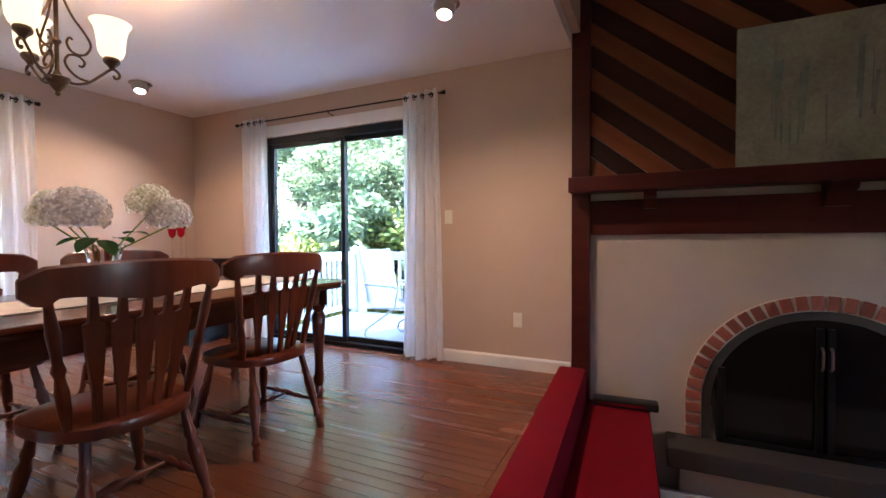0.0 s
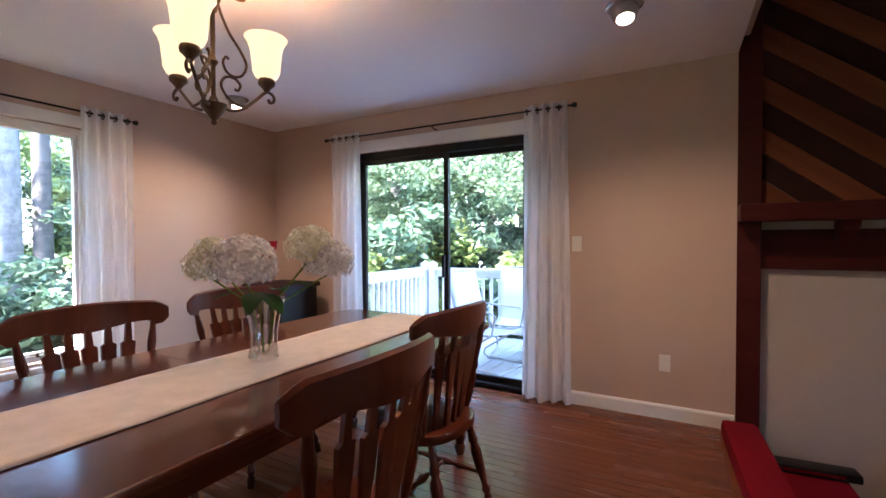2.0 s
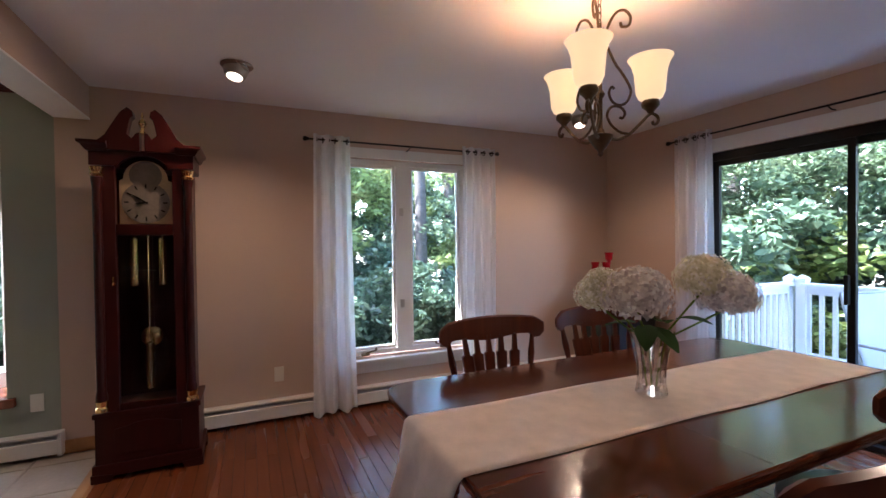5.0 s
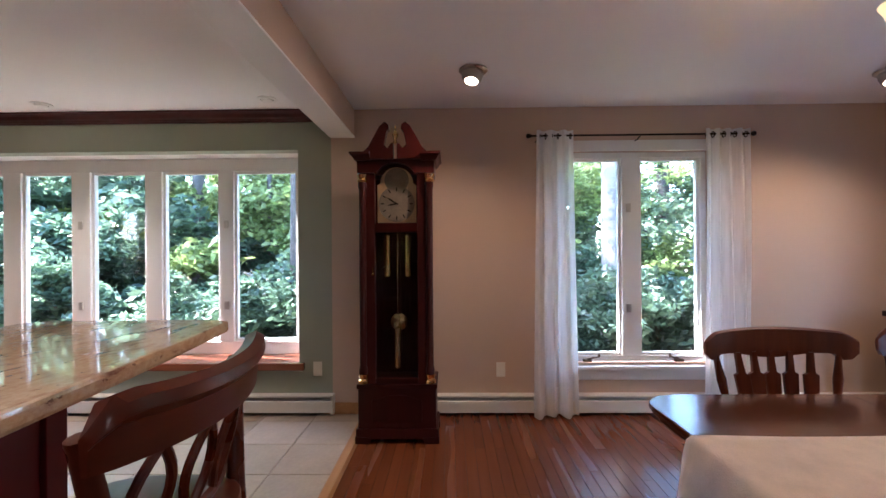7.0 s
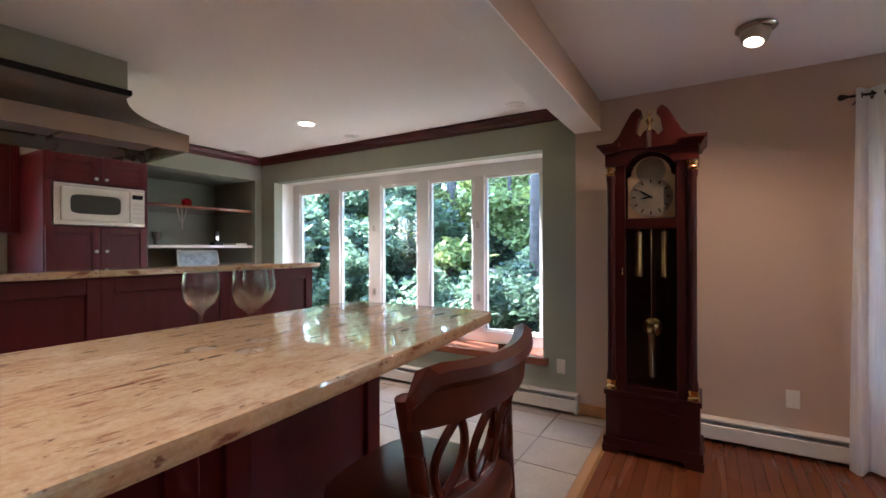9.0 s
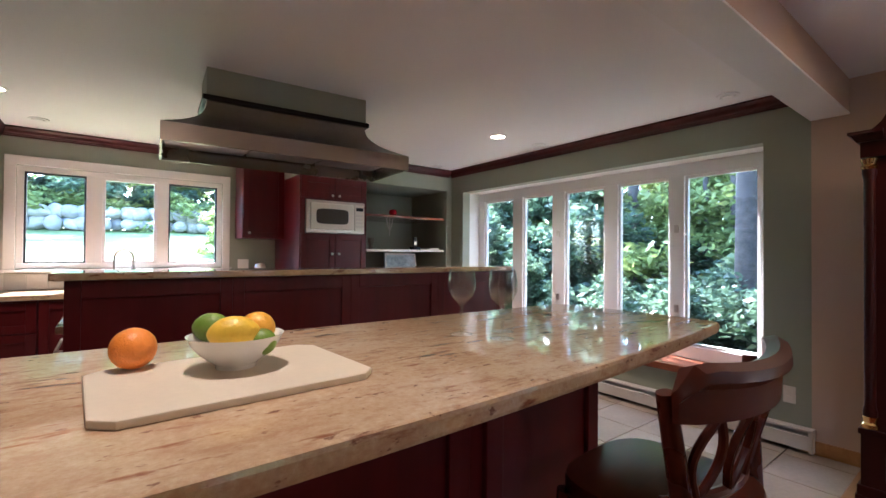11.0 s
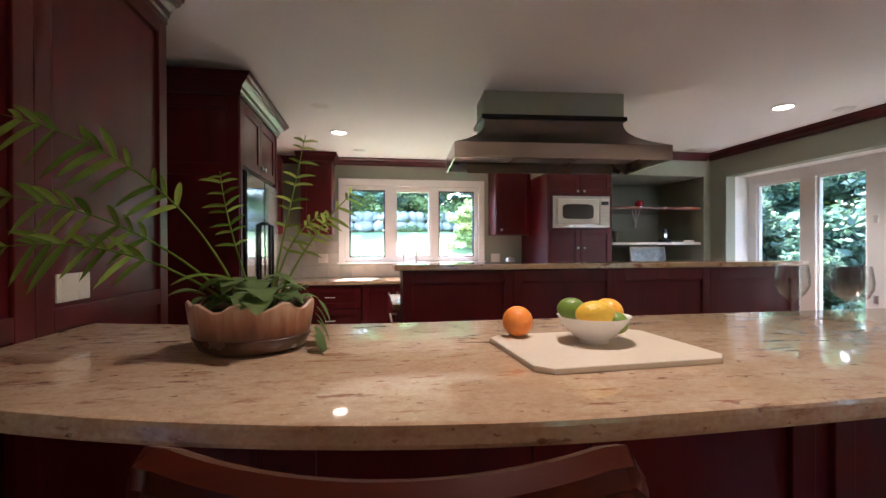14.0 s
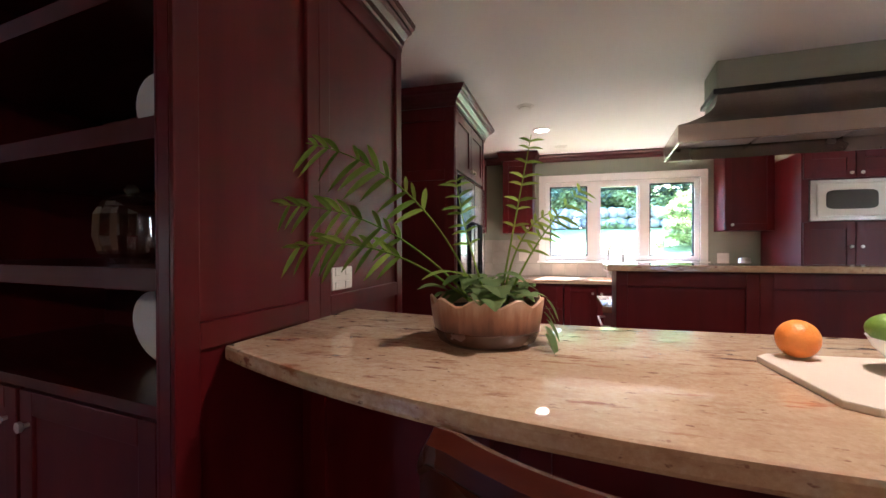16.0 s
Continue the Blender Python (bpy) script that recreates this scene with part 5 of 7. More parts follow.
# hot-water baseboard heaters
def heater(label, y0, y1):
    h = thing("baseboard_heater", label, "heater", "baseboard heaters")
    x = W + 0.003
    part("back_plate", boxed(x, x + 0.008, y0, y1, 0.012, 0.165), "heater", h)
    part("front_cover", prism(bmesh.new(), [(x + 0.066, 0.028), (x + 0.07, 0.032), (x + 0.07, 0.118), (x + 0.064, 0.124), (x + 0.062, 0.118), (x + 0.062, 0.032)], y0, y1, "y"), "heater", h)
    part("top_hood", prism(bmesh.new(), [(x, 0.165), (x + 0.055, 0.158), (x + 0.058, 0.148), (x + 0.054, 0.151), (x + 0.008, 0.158), (x, 0.159)], y0, y1, "y"), "heater", h)
    part("fin_element", boxed(x + 0.012, x + 0.055, y0 + 0.02, y1 - 0.02, 0.05, 0.11), "dark", h)
    for a in (y0, y1 - 0.02):
        part("end_cap", boxed(x + 0.009, x + 0.073, a - 0.001, a + 0.021, 0.012, 0.168, 0.003), "heater", h)
    return h


heater("cream baseboard heater along the dining wall", -0.55, 3.80)
heater("cream baseboard heater under the kitchen bay", -4.6, -0.84)


# wall plates
def wall_plate(label, centre, axis, sgn, w=0.07, h=0.115, kind="outlet"):
    p = thing("wall_" + kind, label, kind, "", centre)
    def b(a0, a1, c0, c1, d):
        return boxed(0, sgn * d, a0, a1, c0, c1, 0.0015) if axis == "x" else boxed(a0, a1, 0, sgn * d, c0, c1, 0.0015)
    part("plate", b(-w / 2, w / 2, -h / 2, h / 2, 0.006), "plate", p)
    n = max(1, round(w / 0.07))
    for k in range(n):
        c = -w / 2 + (k + 0.5) * w / n
        if kind == "outlet":
            for z in (-0.026, 0.026):
                part("socket", b(c - 0.016, c + 0.016, z - 0.014, z + 0.014, 0.008), "plate", p)
        else:
            part("rocker", b(c - 0.012, c + 0.012, -0.02, 0.02, 0.009), "plate", p)
    return p


wall_plate("white outlet low on the dining wall", (-0.653, N, 0.39), "y", -1)
wall_plate("white light switch beside the patio door", (-1.25, N, 1.22), "y", -1, kind="switch")
wall_plate("white outlet low beside the grandfather clock", (W, 0.495, 0.35), "x", 1)
wall_plate("cream outlet under the kitchen bay", (W, -0.98, 0.36), "x", 1)
wall_plate("cream double outlet on the hutch panel", (HX, -1.48, 1.196), "x", -1, 0.15, 0.085)
wall_plate("cream outlet on the backsplash", (0.20, S + 0.01, 1.18), "y", 1, 0.12)
wall_plate("cream outlet on the backsplash", (-2.02, S + 0.01, 1.17), "y", 1, 0.12)


# eyeball ceiling spots and recessed cans
def eyeball(at, aim, power):
    s = thing("ceiling_spotlight", "brushed nickel eyeball ceiling spotlight, lit", "spotlight", "ceiling spotlights", at)
    part("trim_ring", lathe(bmesh.new(), [(0.062, 0.0), (0.09, -0.004), (0.092, -0.012), (0.082, -0.02), (0.066, -0.022)], seg=28), "spotmetal", s, smooth=True)
    m = between((0, 0, -0.005), aim)
    ball = lathe(bmesh.new(), [(0.064, -0.01), (0.070, 0.02), (0.066, 0.05), (0.056, 0.078), (0.048, 0.086), (0.043, 0.084), (0.040, 0.07)], seg=24, m=m)
    part("eyeball", ball, "spotmetal", s, smooth=True)
    part("bulb_face", lathe(bmesh.new(), [(0.040, 0.070), (0.034, 0.073), (0.004, 0.075)], seg=20, m=m), "bulb", s)
    lp = new("spot_light", bpy.data.lights.new("spot_light", "SPOT"))
    lp.data.energy, lp.data.color, lp.data.spot_size, lp.data.spot_blend, lp.data.shadow_soft_size = power, (1.0, 0.68, 0.40), radians(168), 1.0, 0.03
    p = Vector(at) + (m @ Vector((0, 0, 0.10)))
    lp.matrix_world = look(p, Vector(at) + Vector(aim) * 4)
    return s


eyeball((-0.83, 2.93, CEIL), (0.01, -0.028, -0.1), 2.6)
eyeball((-3.85, 2.95, CEIL), (0.025, -0.02, -0.1), 2.2)
eyeball((-3.74, 0.25, CEIL), (0.024, -0.016, -0.1), 1.8)


def can_light(at, lit=True, power=2.0):
    s = thing("recessed_light", "white recessed ceiling light, lit" if lit else "small white ceiling fitting, unlit", "recessed light", "recessed ceiling lights", at)
    r = 0.075 if lit else 0.055
    part("trim", lathe(bmesh.new(), [(r, 0), (r + 0.016, -0.003), (r + 0.016, -0.008), (r - 0.006, -0.012), (r - 0.008, -0.004)], seg=28), "white", s, smooth=True)
    if lit:
        part("lens", lathe(bmesh.new(), [(r - 0.008, -0.003), (r - 0.01, -0.007), (0.004, -0.008)], seg=24), "bulb", s)
        lp = new("can_light", bpy.data.lights.new("can_light", "SPOT"))
        lp.data.energy, lp.data.color, lp.data.spot_size, lp.data.spot_blend, lp.data.shadow_soft_size = power, (1.0, 0.80, 0.58), radians(130), 0.8, 0.09
        lp.matrix_world = look(Vector(at) - Vector((0, 0, 0.03)), Vector(at) - Vector((0, 0.001, 2)))
    else:
        part("cover", lathe(bmesh.new(), [(r - 0.008, -0.004), (r - 0.016, -0.016), (0.02, -0.02)], seg=24), "white", s, smooth=True)
    return s


KC = CEIL - 0.008
for x, y, p in ((-3.70, -3.03, 5.0), (-0.095, -4.33, 3.0)):
    can_light((x, y, KC), True, p)
can_light((-0.88, -0.98, KC), True, 2.8)
for x, y in ((-4.25, -3.0), (-4.2, -1.25), (-4.1, -4.55), (-0.01, -3.56), (-0.26, -5.12)):
    can_light((x, y, KC), False)


# ---- grandfather clock ----
c = thing("grandfather_clock", "tall mahogany grandfather clock with brass weights", "clock")
KX, KY = -3.95, -0.272          # front face and middle
KB = KX - 0.33


def kbox(nm, w, z0, z1, d=0.0, back=KB, mat="clock", bev=0.006, par=None):
    return part(nm, boxed(back, KX + d, KY - w / 2, KY + w / 2, z0, z1, bev), mat, par or c)


kbox("plinth", 0.56, 0.03, 0.10, 0.008)
for sy in (-1, 1):
    part("foot", prism(bmesh.new(), [(KY + sy * 0.285, 0), (KY + sy * 0.19, 0), (KY + sy * 0.17, 0.04), (KY + sy * 0.285, 0.05)], KX - 0.05, KX + 0.012, "x"), "clock", c)
    part("foot", boxed(KB, KB + 0.06, KY + sy * 0.285, KY + sy * 0.22, 0, 0.04), "clock", c)
kbox("base", 0.53, 0.10, 0.37)
bm = bmesh.new()
arch = [(KY - 0.17, 0.15), (KY + 0.17, 0.15), (KY + 0.17, 0.30)] + [(KY + 0.10 * math.cos(a) , 0.31 + 0.02 * math.sin(a)) for a in [math.pi * i / 6 for i in range(7)]] + [(KY - 0.17, 0.30)]
part("base_panel", prism(bm, arch, KX, KX + 0.008, "x", 0.003), "clock", c)
kbox("waist_moulding", 0.55, 0.37, 0.40, 0.008)
# trunk: hollow case with pillars and a glazed door
part("case_back", boxed(KB, KB + 0.015, KY - 0.235, KY + 0.235, 0.40, 1.84), "clock", c)
for sy in (-1, 1):
    part("case_side", boxed(KB + 0.015, KX - 0.06, KY + sy * 0.235, KY + sy * 0.22, 0.40, 1.84), "clock", c)
    part("front_stile", boxed(KX - 0.06, KX - 0.012, KY + sy * 0.235, KY + sy * 0.145, 0.40, 1.84, 0.003), "clock", c)
    part("pillar", lathe(bmesh.new(), [(0.030, 0.47), (0.030, 0.50), (0.024, 0.53), (0.024, 1.72), (0.030, 1.75), (0.030, 1.78)], (KX - 0.01, KY + sy * 0.228, 0)), "clock", c, smooth=True)
    part("capital", lathe(bmesh.new(), [(0.030, 1.775), (0.036, 1.79), (0.028, 1.80), (0.038, 1.83)], (KX - 0.01, KY + sy * 0.228, 0)), "brass", c, "brass capital", True)
    part("capital", lathe(bmesh.new(), [(0.036, 0.41), (0.036, 0.43), (0.028, 0.44), (0.034, 0.472)], (KX - 0.01, KY + sy * 0.228, 0)), "brass", c, "brass foot", True)
kbox("dial_rail", 0.29, 1.435, 1.50, -0.012, KX - 0.05)
kbox("door_sill", 0.29, 0.40, 0.44, -0.012, KX - 0.05)
g = part("door_glass", boxed(KX - 0.022, KX - 0.018, KY - 0.145, KY + 0.145, 0.44, 1.435), "clockpane", c)
g.visible_shadow = False
dial = [(KY - 0.135, 1.505), (KY + 0.135, 1.505), (KY + 0.135, 1.765)] + [(KY + 0.115 * math.cos(a), 1.775 + 0.115 * math.sin(a)) for a in [math.pi * i / 16 for i in range(17)]] + [(KY - 0.135, 1.765)]
dl = part("dial", prism(bmesh.new(), dial, KX - 0.08, KX - 0.07, "x"), "amber", c, "engraved brass and silver dial")
part("chapter_ring", prism(bmesh.new(), circle(40, 0.125, KY, 1.635), KX - 0.0698, KX - 0.064, "x"), "dial", dl)
part("moon_disc", prism(bmesh.new(), circle(32, 0.085, KY, 1.80), KX - 0.0698, KX - 0.066, "x"), "dial", dl)
for i in range(12):
    a = math.pi * i / 6
    part("numeral_mark", boxed(-0.0005, 0.0025, -0.004, 0.004, 0.088, 0.112, 0, Matrix.Translation((KX - 0.064, KY, 1.635)) @ Matrix.Rotation(a, 4, "X")), "black", dl)
for ln, a in ((0.09, 1.0), (0.065, 1.75)):
    part("clock_hand", prism(bmesh.new(), [(-0.004, -0.01), (0.004, -0.01), (0.006, ln * 0.6), (0, ln), (-0.006, ln * 0.6)], 0.003, 0.006, "x", 0, Matrix.Translation((KX - 0.064, KY, 1.635)) @ Matrix.Rotation(a, 4, "X")), "black", dl)
for sy, z0, z1, x in ((-0.075, 1.13, 1.415, -0.10), (0.075, 1.13, 1.415, -0.10), (0.0, 0.50, 0.77, -0.09)):
    part("weight", lathe(bmesh.new(), [(0.004, z0 - 0.015), (0.024, z0), (0.024, z1), (0.006, z1 + 0.012)], (KX + x, KY + sy, 0)), "brass", c, "polished brass weight", True)
    part("chain", tube(bmesh.new(), [(KX + x, KY + sy, z1 + 0.01), (KX + x, KY + sy, 1.5)], 0.003, 6), "brass", c)
bm = lathe(bmesh.new(), [(0.004, -0.012), (0.055, -0.006), (0.062, 0), (0.055, 0.006), (0.004, 0.012)], seg=28, m=Matrix.Translation((KX - 0.16, KY, 0.80)) @ Matrix.Rotation(math.pi / 2, 4, "Y"))
part("pendulum_bob", bm, "brass", c, smooth=True)
part("pendulum_rod", boxed(KX - 0.163, KX - 0.157, KY - 0.012, KY + 0.012, 0.84, 1.5), "clock", c)
# hood
side_l = [(KY - 0.262, 1.84), (KY - 0.145, 1.84)] + [(KY - 0.145 * math.cos(a), 1.785 + 0.125 * math.sin(a)) for a in [math.pi * 0.12 + math.pi * 0.76 * i / 14 for i in range(15)]] + [(KY + 0.145, 1.84), (KY + 0.262, 1.84), (KY + 0.262, 1.935), (KY - 0.262, 1.935)]
part("hood_front", prism(bmesh.new(), side_l, KX - 0.05, KX + 0.002, "x"), "clock", c)
part("hood_box", boxed(KB, KX - 0.09, KY - 0.262, KY + 0.262, 1.84, 1.935), "clock", c)
for sy in (-1, 1):
    part("hood_cheek", boxed(KX - 0.0895, KX - 0.0505, KY + sy * 0.155, KY + sy * 0.261, 1.84, 1.934), "clock", c)
part("cornice", sweep(bmesh.new(), [(0, 0), (0.012, 0), (0.03, 0.03), (0.045, 0.04), (0.045, 0.055), (0, 0.055)], [(KB, KY - 0.262, 1.922), (KX, KY - 0.262, 1.922), (KX, KY - 0.17, 1.922)]), "clock", c)
part("cornice", sweep(bmesh.new(), [(0, 0), (0.012, 0), (0.03, 0.03), (0.045, 0.04), (0.045, 0.055), (0, 0.055)], [(KX, KY + 0.17, 1.922), (KX, KY + 0.262, 1.922), (KB, KY + 0.262, 1.922)]), "clock", c)
for s in (-1, 1):
    top = [(0.27, 1.985), (0.225, 1.995), (0.18, 2.03), (0.14, 2.09), (0.105, 2.14), (0.07, 2.165), (0.045, 2.15), (0.04, 2.125)]
    low = [(0.055, 2.115), (0.065, 2.085), (0.075, 2.04), (0.05, 2.02), (0.03, 2.045), (0.012, 2.05), (0.012, 1.96), (0.27, 1.96)]
    part("swan_neck", prism(bmesh.new(), [(KY + s * y, 1.93 + 1.24 * (z - 1.96)) for y, z in top + low], KX - 0.05, KX + 0.02, "x", 0.004), "clock", c)
part("finial", lathe(bmesh.new(), [(0.022, 2.04), (0.010, 2.06), (0.012, 2.075), (0.022, 2.10), (0.013, 2.12), (0.005, 2.13), (0.008, 2.142), (0.003, 2.165)], (KX - 0.01, KY, 0)), "brass", c, "brass urn finial", True)
part("door_pull", lathe(bmesh.new(), [(0.006, 1.14), (0.009, 1.15), (0.004, 1.16), (0.006, 1.19)], (KX - 0.004, KY - 0.16, 0)), "brass", c)

# ---- corner stand with red candlesticks ----
c = thing("corner_stand", "small black wooden stand in the dining corner", "stand")
part("body", boxed(-4.25, -3.78, 3.32, 3.78, 0.04, 0.80, 0.006), "black", c)
part("top", boxed(-4.28, -3.75, 3.29, 3.80, 0.80, 0.84, 0.006), "barn_a", c)
part("front_panel", boxed(-4.21, -3.82, 3.306, 3.32, 0.10, 0.76, 0.004), "screen", c, "dark glass front")
part("base", boxed(-4.24, -3.79, 3.33, 3.77, 0, 0.04), "black", c)
part("control_strip", boxed(-4.20, -3.84, 3.300, 3.306, 0.70, 0.74, 0.002), "nickel", c)
for x, y, hgt in ((-4.20, 3.44, 0.25), (-4.10, 3.52, 0.345), (-4.03, 3.42, 0.255)):
    q = thing("candlestick", "clear stem candlestick with a red glass cup", "candlestick", "red candlesticks", (x, y, 0.84))
    part("stem", lathe(bmesh.new(), [(0.035, 0), (0.034, 0.008), (0.008, 0.02), (0.010, hgt * 0.4), (0.006, hgt * 0.5), (0.009, hgt * 0.75), (0.012, hgt - 0.03)]), "glass", q, smooth=True)
    part("cup", lathe(bmesh.new(), [(0.012, hgt - 0.03), (0.034, hgt), (0.036, hgt + 0.04), (0.043, hgt + 0.065), (0.039, hgt + 0.065), (0.032, hgt + 0.04), (0.03, hgt + 0.005), (0.008, hgt - 0.02)]), "redglass", q, "red glass votive cup", True)

# ---- fireplace wall of the sunken room ----
FW = 3.97


def clip_poly(poly, x0, x1, z0, z1):
    for ax, lim, keep in ((0, x0, 1), (0, x1, -1), (1, z0, 1), (1, z1, -1)):
        out = []
        for i, p in enumerate(poly):
            q = poly[(i + 1) % len(poly)]
            a, b = keep * (p[ax] - lim), keep * (q[ax] - lim)
            if a >= 0:
                out.append(p)
            if (a >= 0) != (b >= 0):
                s = a / (a - b)
                out.append((p[0] + (q[0] - p[0]) * s, p[1] + (q[1] - p[1]) * s))
        poly = out
        if not poly:
            return []
    return poly


fp = tagged(new("wall_panelling"), "diagonal stained barn boards over the mantel", "panelling", kind="structure")
part("corner_post", boxed(-0.24, -0.11, 3.90, FW, PIT, 3.7, 0.006), "mantel", fp)
part("header_board", boxed(-0.108, 4.39, 3.935, FW, 1.06, 1.31, 0.004), "mantel", fp)
slope, wd = radians(-39), 0.128
dx, dz = math.cos(slope), math.sin(slope)
nx, nz = -dz, dx
rb = random.Random(5)
for i in range(-8, 34):
    o = (-0.1 + nx * wd * i, 1.47 + nz * wd * i)
    g = 0.003
    poly = [(o[0] - dx * 6 + nx * g, o[1] - dz * 6 + nz * g), (o[0] + dx * 6 + nx * g, o[1] + dz * 6 + nz * g), (o[0] + dx * 6 + nx * (wd - g), o[1] + dz * 6 + nz * (wd - g)), (o[0] - dx * 6 + nx * (wd - g), o[1] - dz * 6 + nz * (wd - g))]
    poly = clip_poly(poly, -0.108, 2.6, 1.472, 3.69)
    if len(poly) > 2:
        ctr = Vector((sum(p[0] for p in poly) / len(poly), FW, sum(p[1] for p in poly) / len(poly)))
        bm = prism(bmesh.new(), poly, FW - 0.022 - rb.uniform(0, 0.006), FW, "y")
        inv = Matrix.Translation(ctr) @ Matrix.Rotation(-slope, 4, "Y")
        for v in bm.verts:
            v.co = inv.inverted() @ v.co
        ob = part("board", bm, "barn_b" if i % 2 == 0 else "barn_a", fp)
        ob.matrix_basis = inv
m = thing("mantel_shelf", "heavy red-brown wooden mantel shelf on corbels", "mantel")
part("shelf", boxed(-0.24, 4.39, 3.74, FW - 0.03, 1.36, 1.468, 0.008), "mantel", m)
for x, w, hh in ((0.29, 0.08, 0.12), (1.30, 0.13, 0.14), (2.3, 0.13, 0.14)):
    part("corbel", prism(bmesh.new(), [(3.935, 1.36), (3.77, 1.36), (3.775, 1.32), (3.82, 1.30), (3.87, 1.36 - hh), (3.935, 1.36 - hh)], x - w / 2, x + w / 2, "x", 0.004), "mantel", m)
p = thing("canvas_painting", "unframed canvas painted with muted blue-green reeds", "painting")
part("canvas", boxed(0.785, 2.05, 3.85, 3.885, 1.47, 2.35, 0.004), "canvas", p)
rs = random.Random(11)
for i in range(22):
    x, z, hgt = rs.uniform(0.88, 1.98), rs.uniform(1.50, 1.9), rs.uniform(0.2, 0.5)
    part("brush_stroke", prism(bmesh.new(), [(x, z), (x + 0.012, z), (x + 0.02 + rs.uniform(-0.03, 0.05), min(2.33, z + hgt)), (x + 0.012, min(2.33, z + hgt * 0.98))], 3.8475, 3.850, "y"), "stroke", p)
# arch, hearth and doors
AX, AZ = 1.27, -0.08
f = thing("fireplace", "arched brick fireplace with black glass doors", "fireplace")
part("hearth_slab", boxed(0.40, 2.4, 3.70, FW - 0.002, -0.46, -0.33, 0.01), "slate", f, "dark slate hearth")
part("hearth_base", boxed(0.48, 2.35, 3.78, FW - 0.002, PIT, -0.46), "plaster", f)
ring = lambda r0, r1, n=40: [(AX + r1 * math.cos(math.pi * i / n), AZ + r1 * math.sin(math.pi * i / n)) for i in range(n + 1)] + [(AX - r1, -0.33), (AX - r0, -0.33)] + [(AX + r0 * math.cos(math.pi * i / n), AZ + r0 * math.sin(math.pi * i / n)) for i in range(n, -1, -1)] + [(AX + r0, -0.33), (AX + r1, -0.33)]
part("mortar_bed", prism(bmesh.new(), ring(0.655, 0.755), FW - 0.022, FW - 0.001, "y"), "mortar", f)
part("steel_surround", prism(bmesh.new(), ring(0.60, 0.655), FW - 0.016, FW - 0.001, "y"), "slate", f)
half = [(AX + 0.60 * math.cos(math.pi * i / 30), AZ + 0.60 * math.sin(math.pi * i / 30)) for i in range(31)] + [(AX - 0.57, -0.33), (AX + 0.57, -0.33)]
part("firebox", prism(bmesh.new(), half, FW - 0.012, FW - 0.0015, "y"), "fireglass", f, "smoked glass doors")
for s in (-1, 1):
    part("door_frame", boxed(AX + s * 0.565, AX + s * 0.52, FW - 0.05, FW - 0.013, -0.30, 0.17, 0.004), "black", f)
    part("door_frame", boxed(AX + s * 0.01, AX + s * 0.045, FW - 0.05, FW - 0.013, -0.30, 0.47, 0.004), "black", f)
    part("handle", tube(bmesh.new(), [(AX + s * 0.022, FW - 0.05, 0.215), (AX + s * 0.022, FW - 0.075, 0.235), (AX + s * 0.022, FW - 0.075, 0.335), (AX + s * 0.022, FW - 0.05, 0.355)], 0.008), "nickel", f, "bright metal handle", True)
part("door_sill", boxed(AX - 0.57, AX + 0.57, FW - 0.05, FW - 0.013, -0.33, -0.30, 0.004), "black", f)
bm0 = boxed(-0.0305, 0.0305, -0.014, 0.012, 0.004, 0.092, 0.005)
bmesh.ops.recalc_face_normals(bm0, faces=bm0.faces)

bk = None
nb = 28
for i in range(nb):
    a = math.pi * (i + 0.5) / nb
    mt = Matrix.Translation((AX + 0.66 * math.cos(a), FW - 0.02, AZ + 0.66 * math.sin(a))) @ Matrix.Rotation(math.pi / 2 - a, 4, "Y")
    if bk is None:
        first_brick = part("brick", bm0, "brick", f)
        bk = first_brick.data
        first_brick.matrix_basis = mt
    else:
        part("brick", None, None, f, mesh=bk).matrix_basis = mt
for s in (-1, 1):
    for k in range(3):
        part("brick", None, None, f, mesh=bk).matrix_basis = Matrix.Translation((AX + s * 0.66, FW - 0.02, AZ - 0.045 - 0.082 * k)) @ Matrix.Rotation(s * math.pi / 2, 4, "Y")

# red sofa with its back to the dining room
s = thing("red_sofa", "low red upholstered sofa in the sunken room", "sofa", "", (-0.225, 3.86, PIT), 2.2)
part("back", boxed(-0.10, 0.10, -2.33, 0.0, 0.05, 0.825, 0.035), "red", s, smooth=True)
part("seat", boxed(0.102, 0.52, -2.33, 0.0, 0.10, 0.60, 0.03), "red", s, smooth=True)
for x in (-0.05, 0.5):
    for y in (-2.28, -0.05):
        part("foot", boxed(x - 0.025, x + 0.025, y - 0.025, y + 0.025, 0, 0.10), "black", s)
q = thing("fireplace_tool_pack", "black packet with a red stripe on the sofa seat", "packet", "", (0.13, 3.80, PIT + 0.60), 4)
part("packet", boxed(-0.20, 0.22, -0.06, 0.06, 0.0, 0.05, 0.015), "black", q, smooth=True)
part("stripe", boxed(-0.16, 0.14, -0.0625, -0.0605, 0.02, 0.034), "red", q)


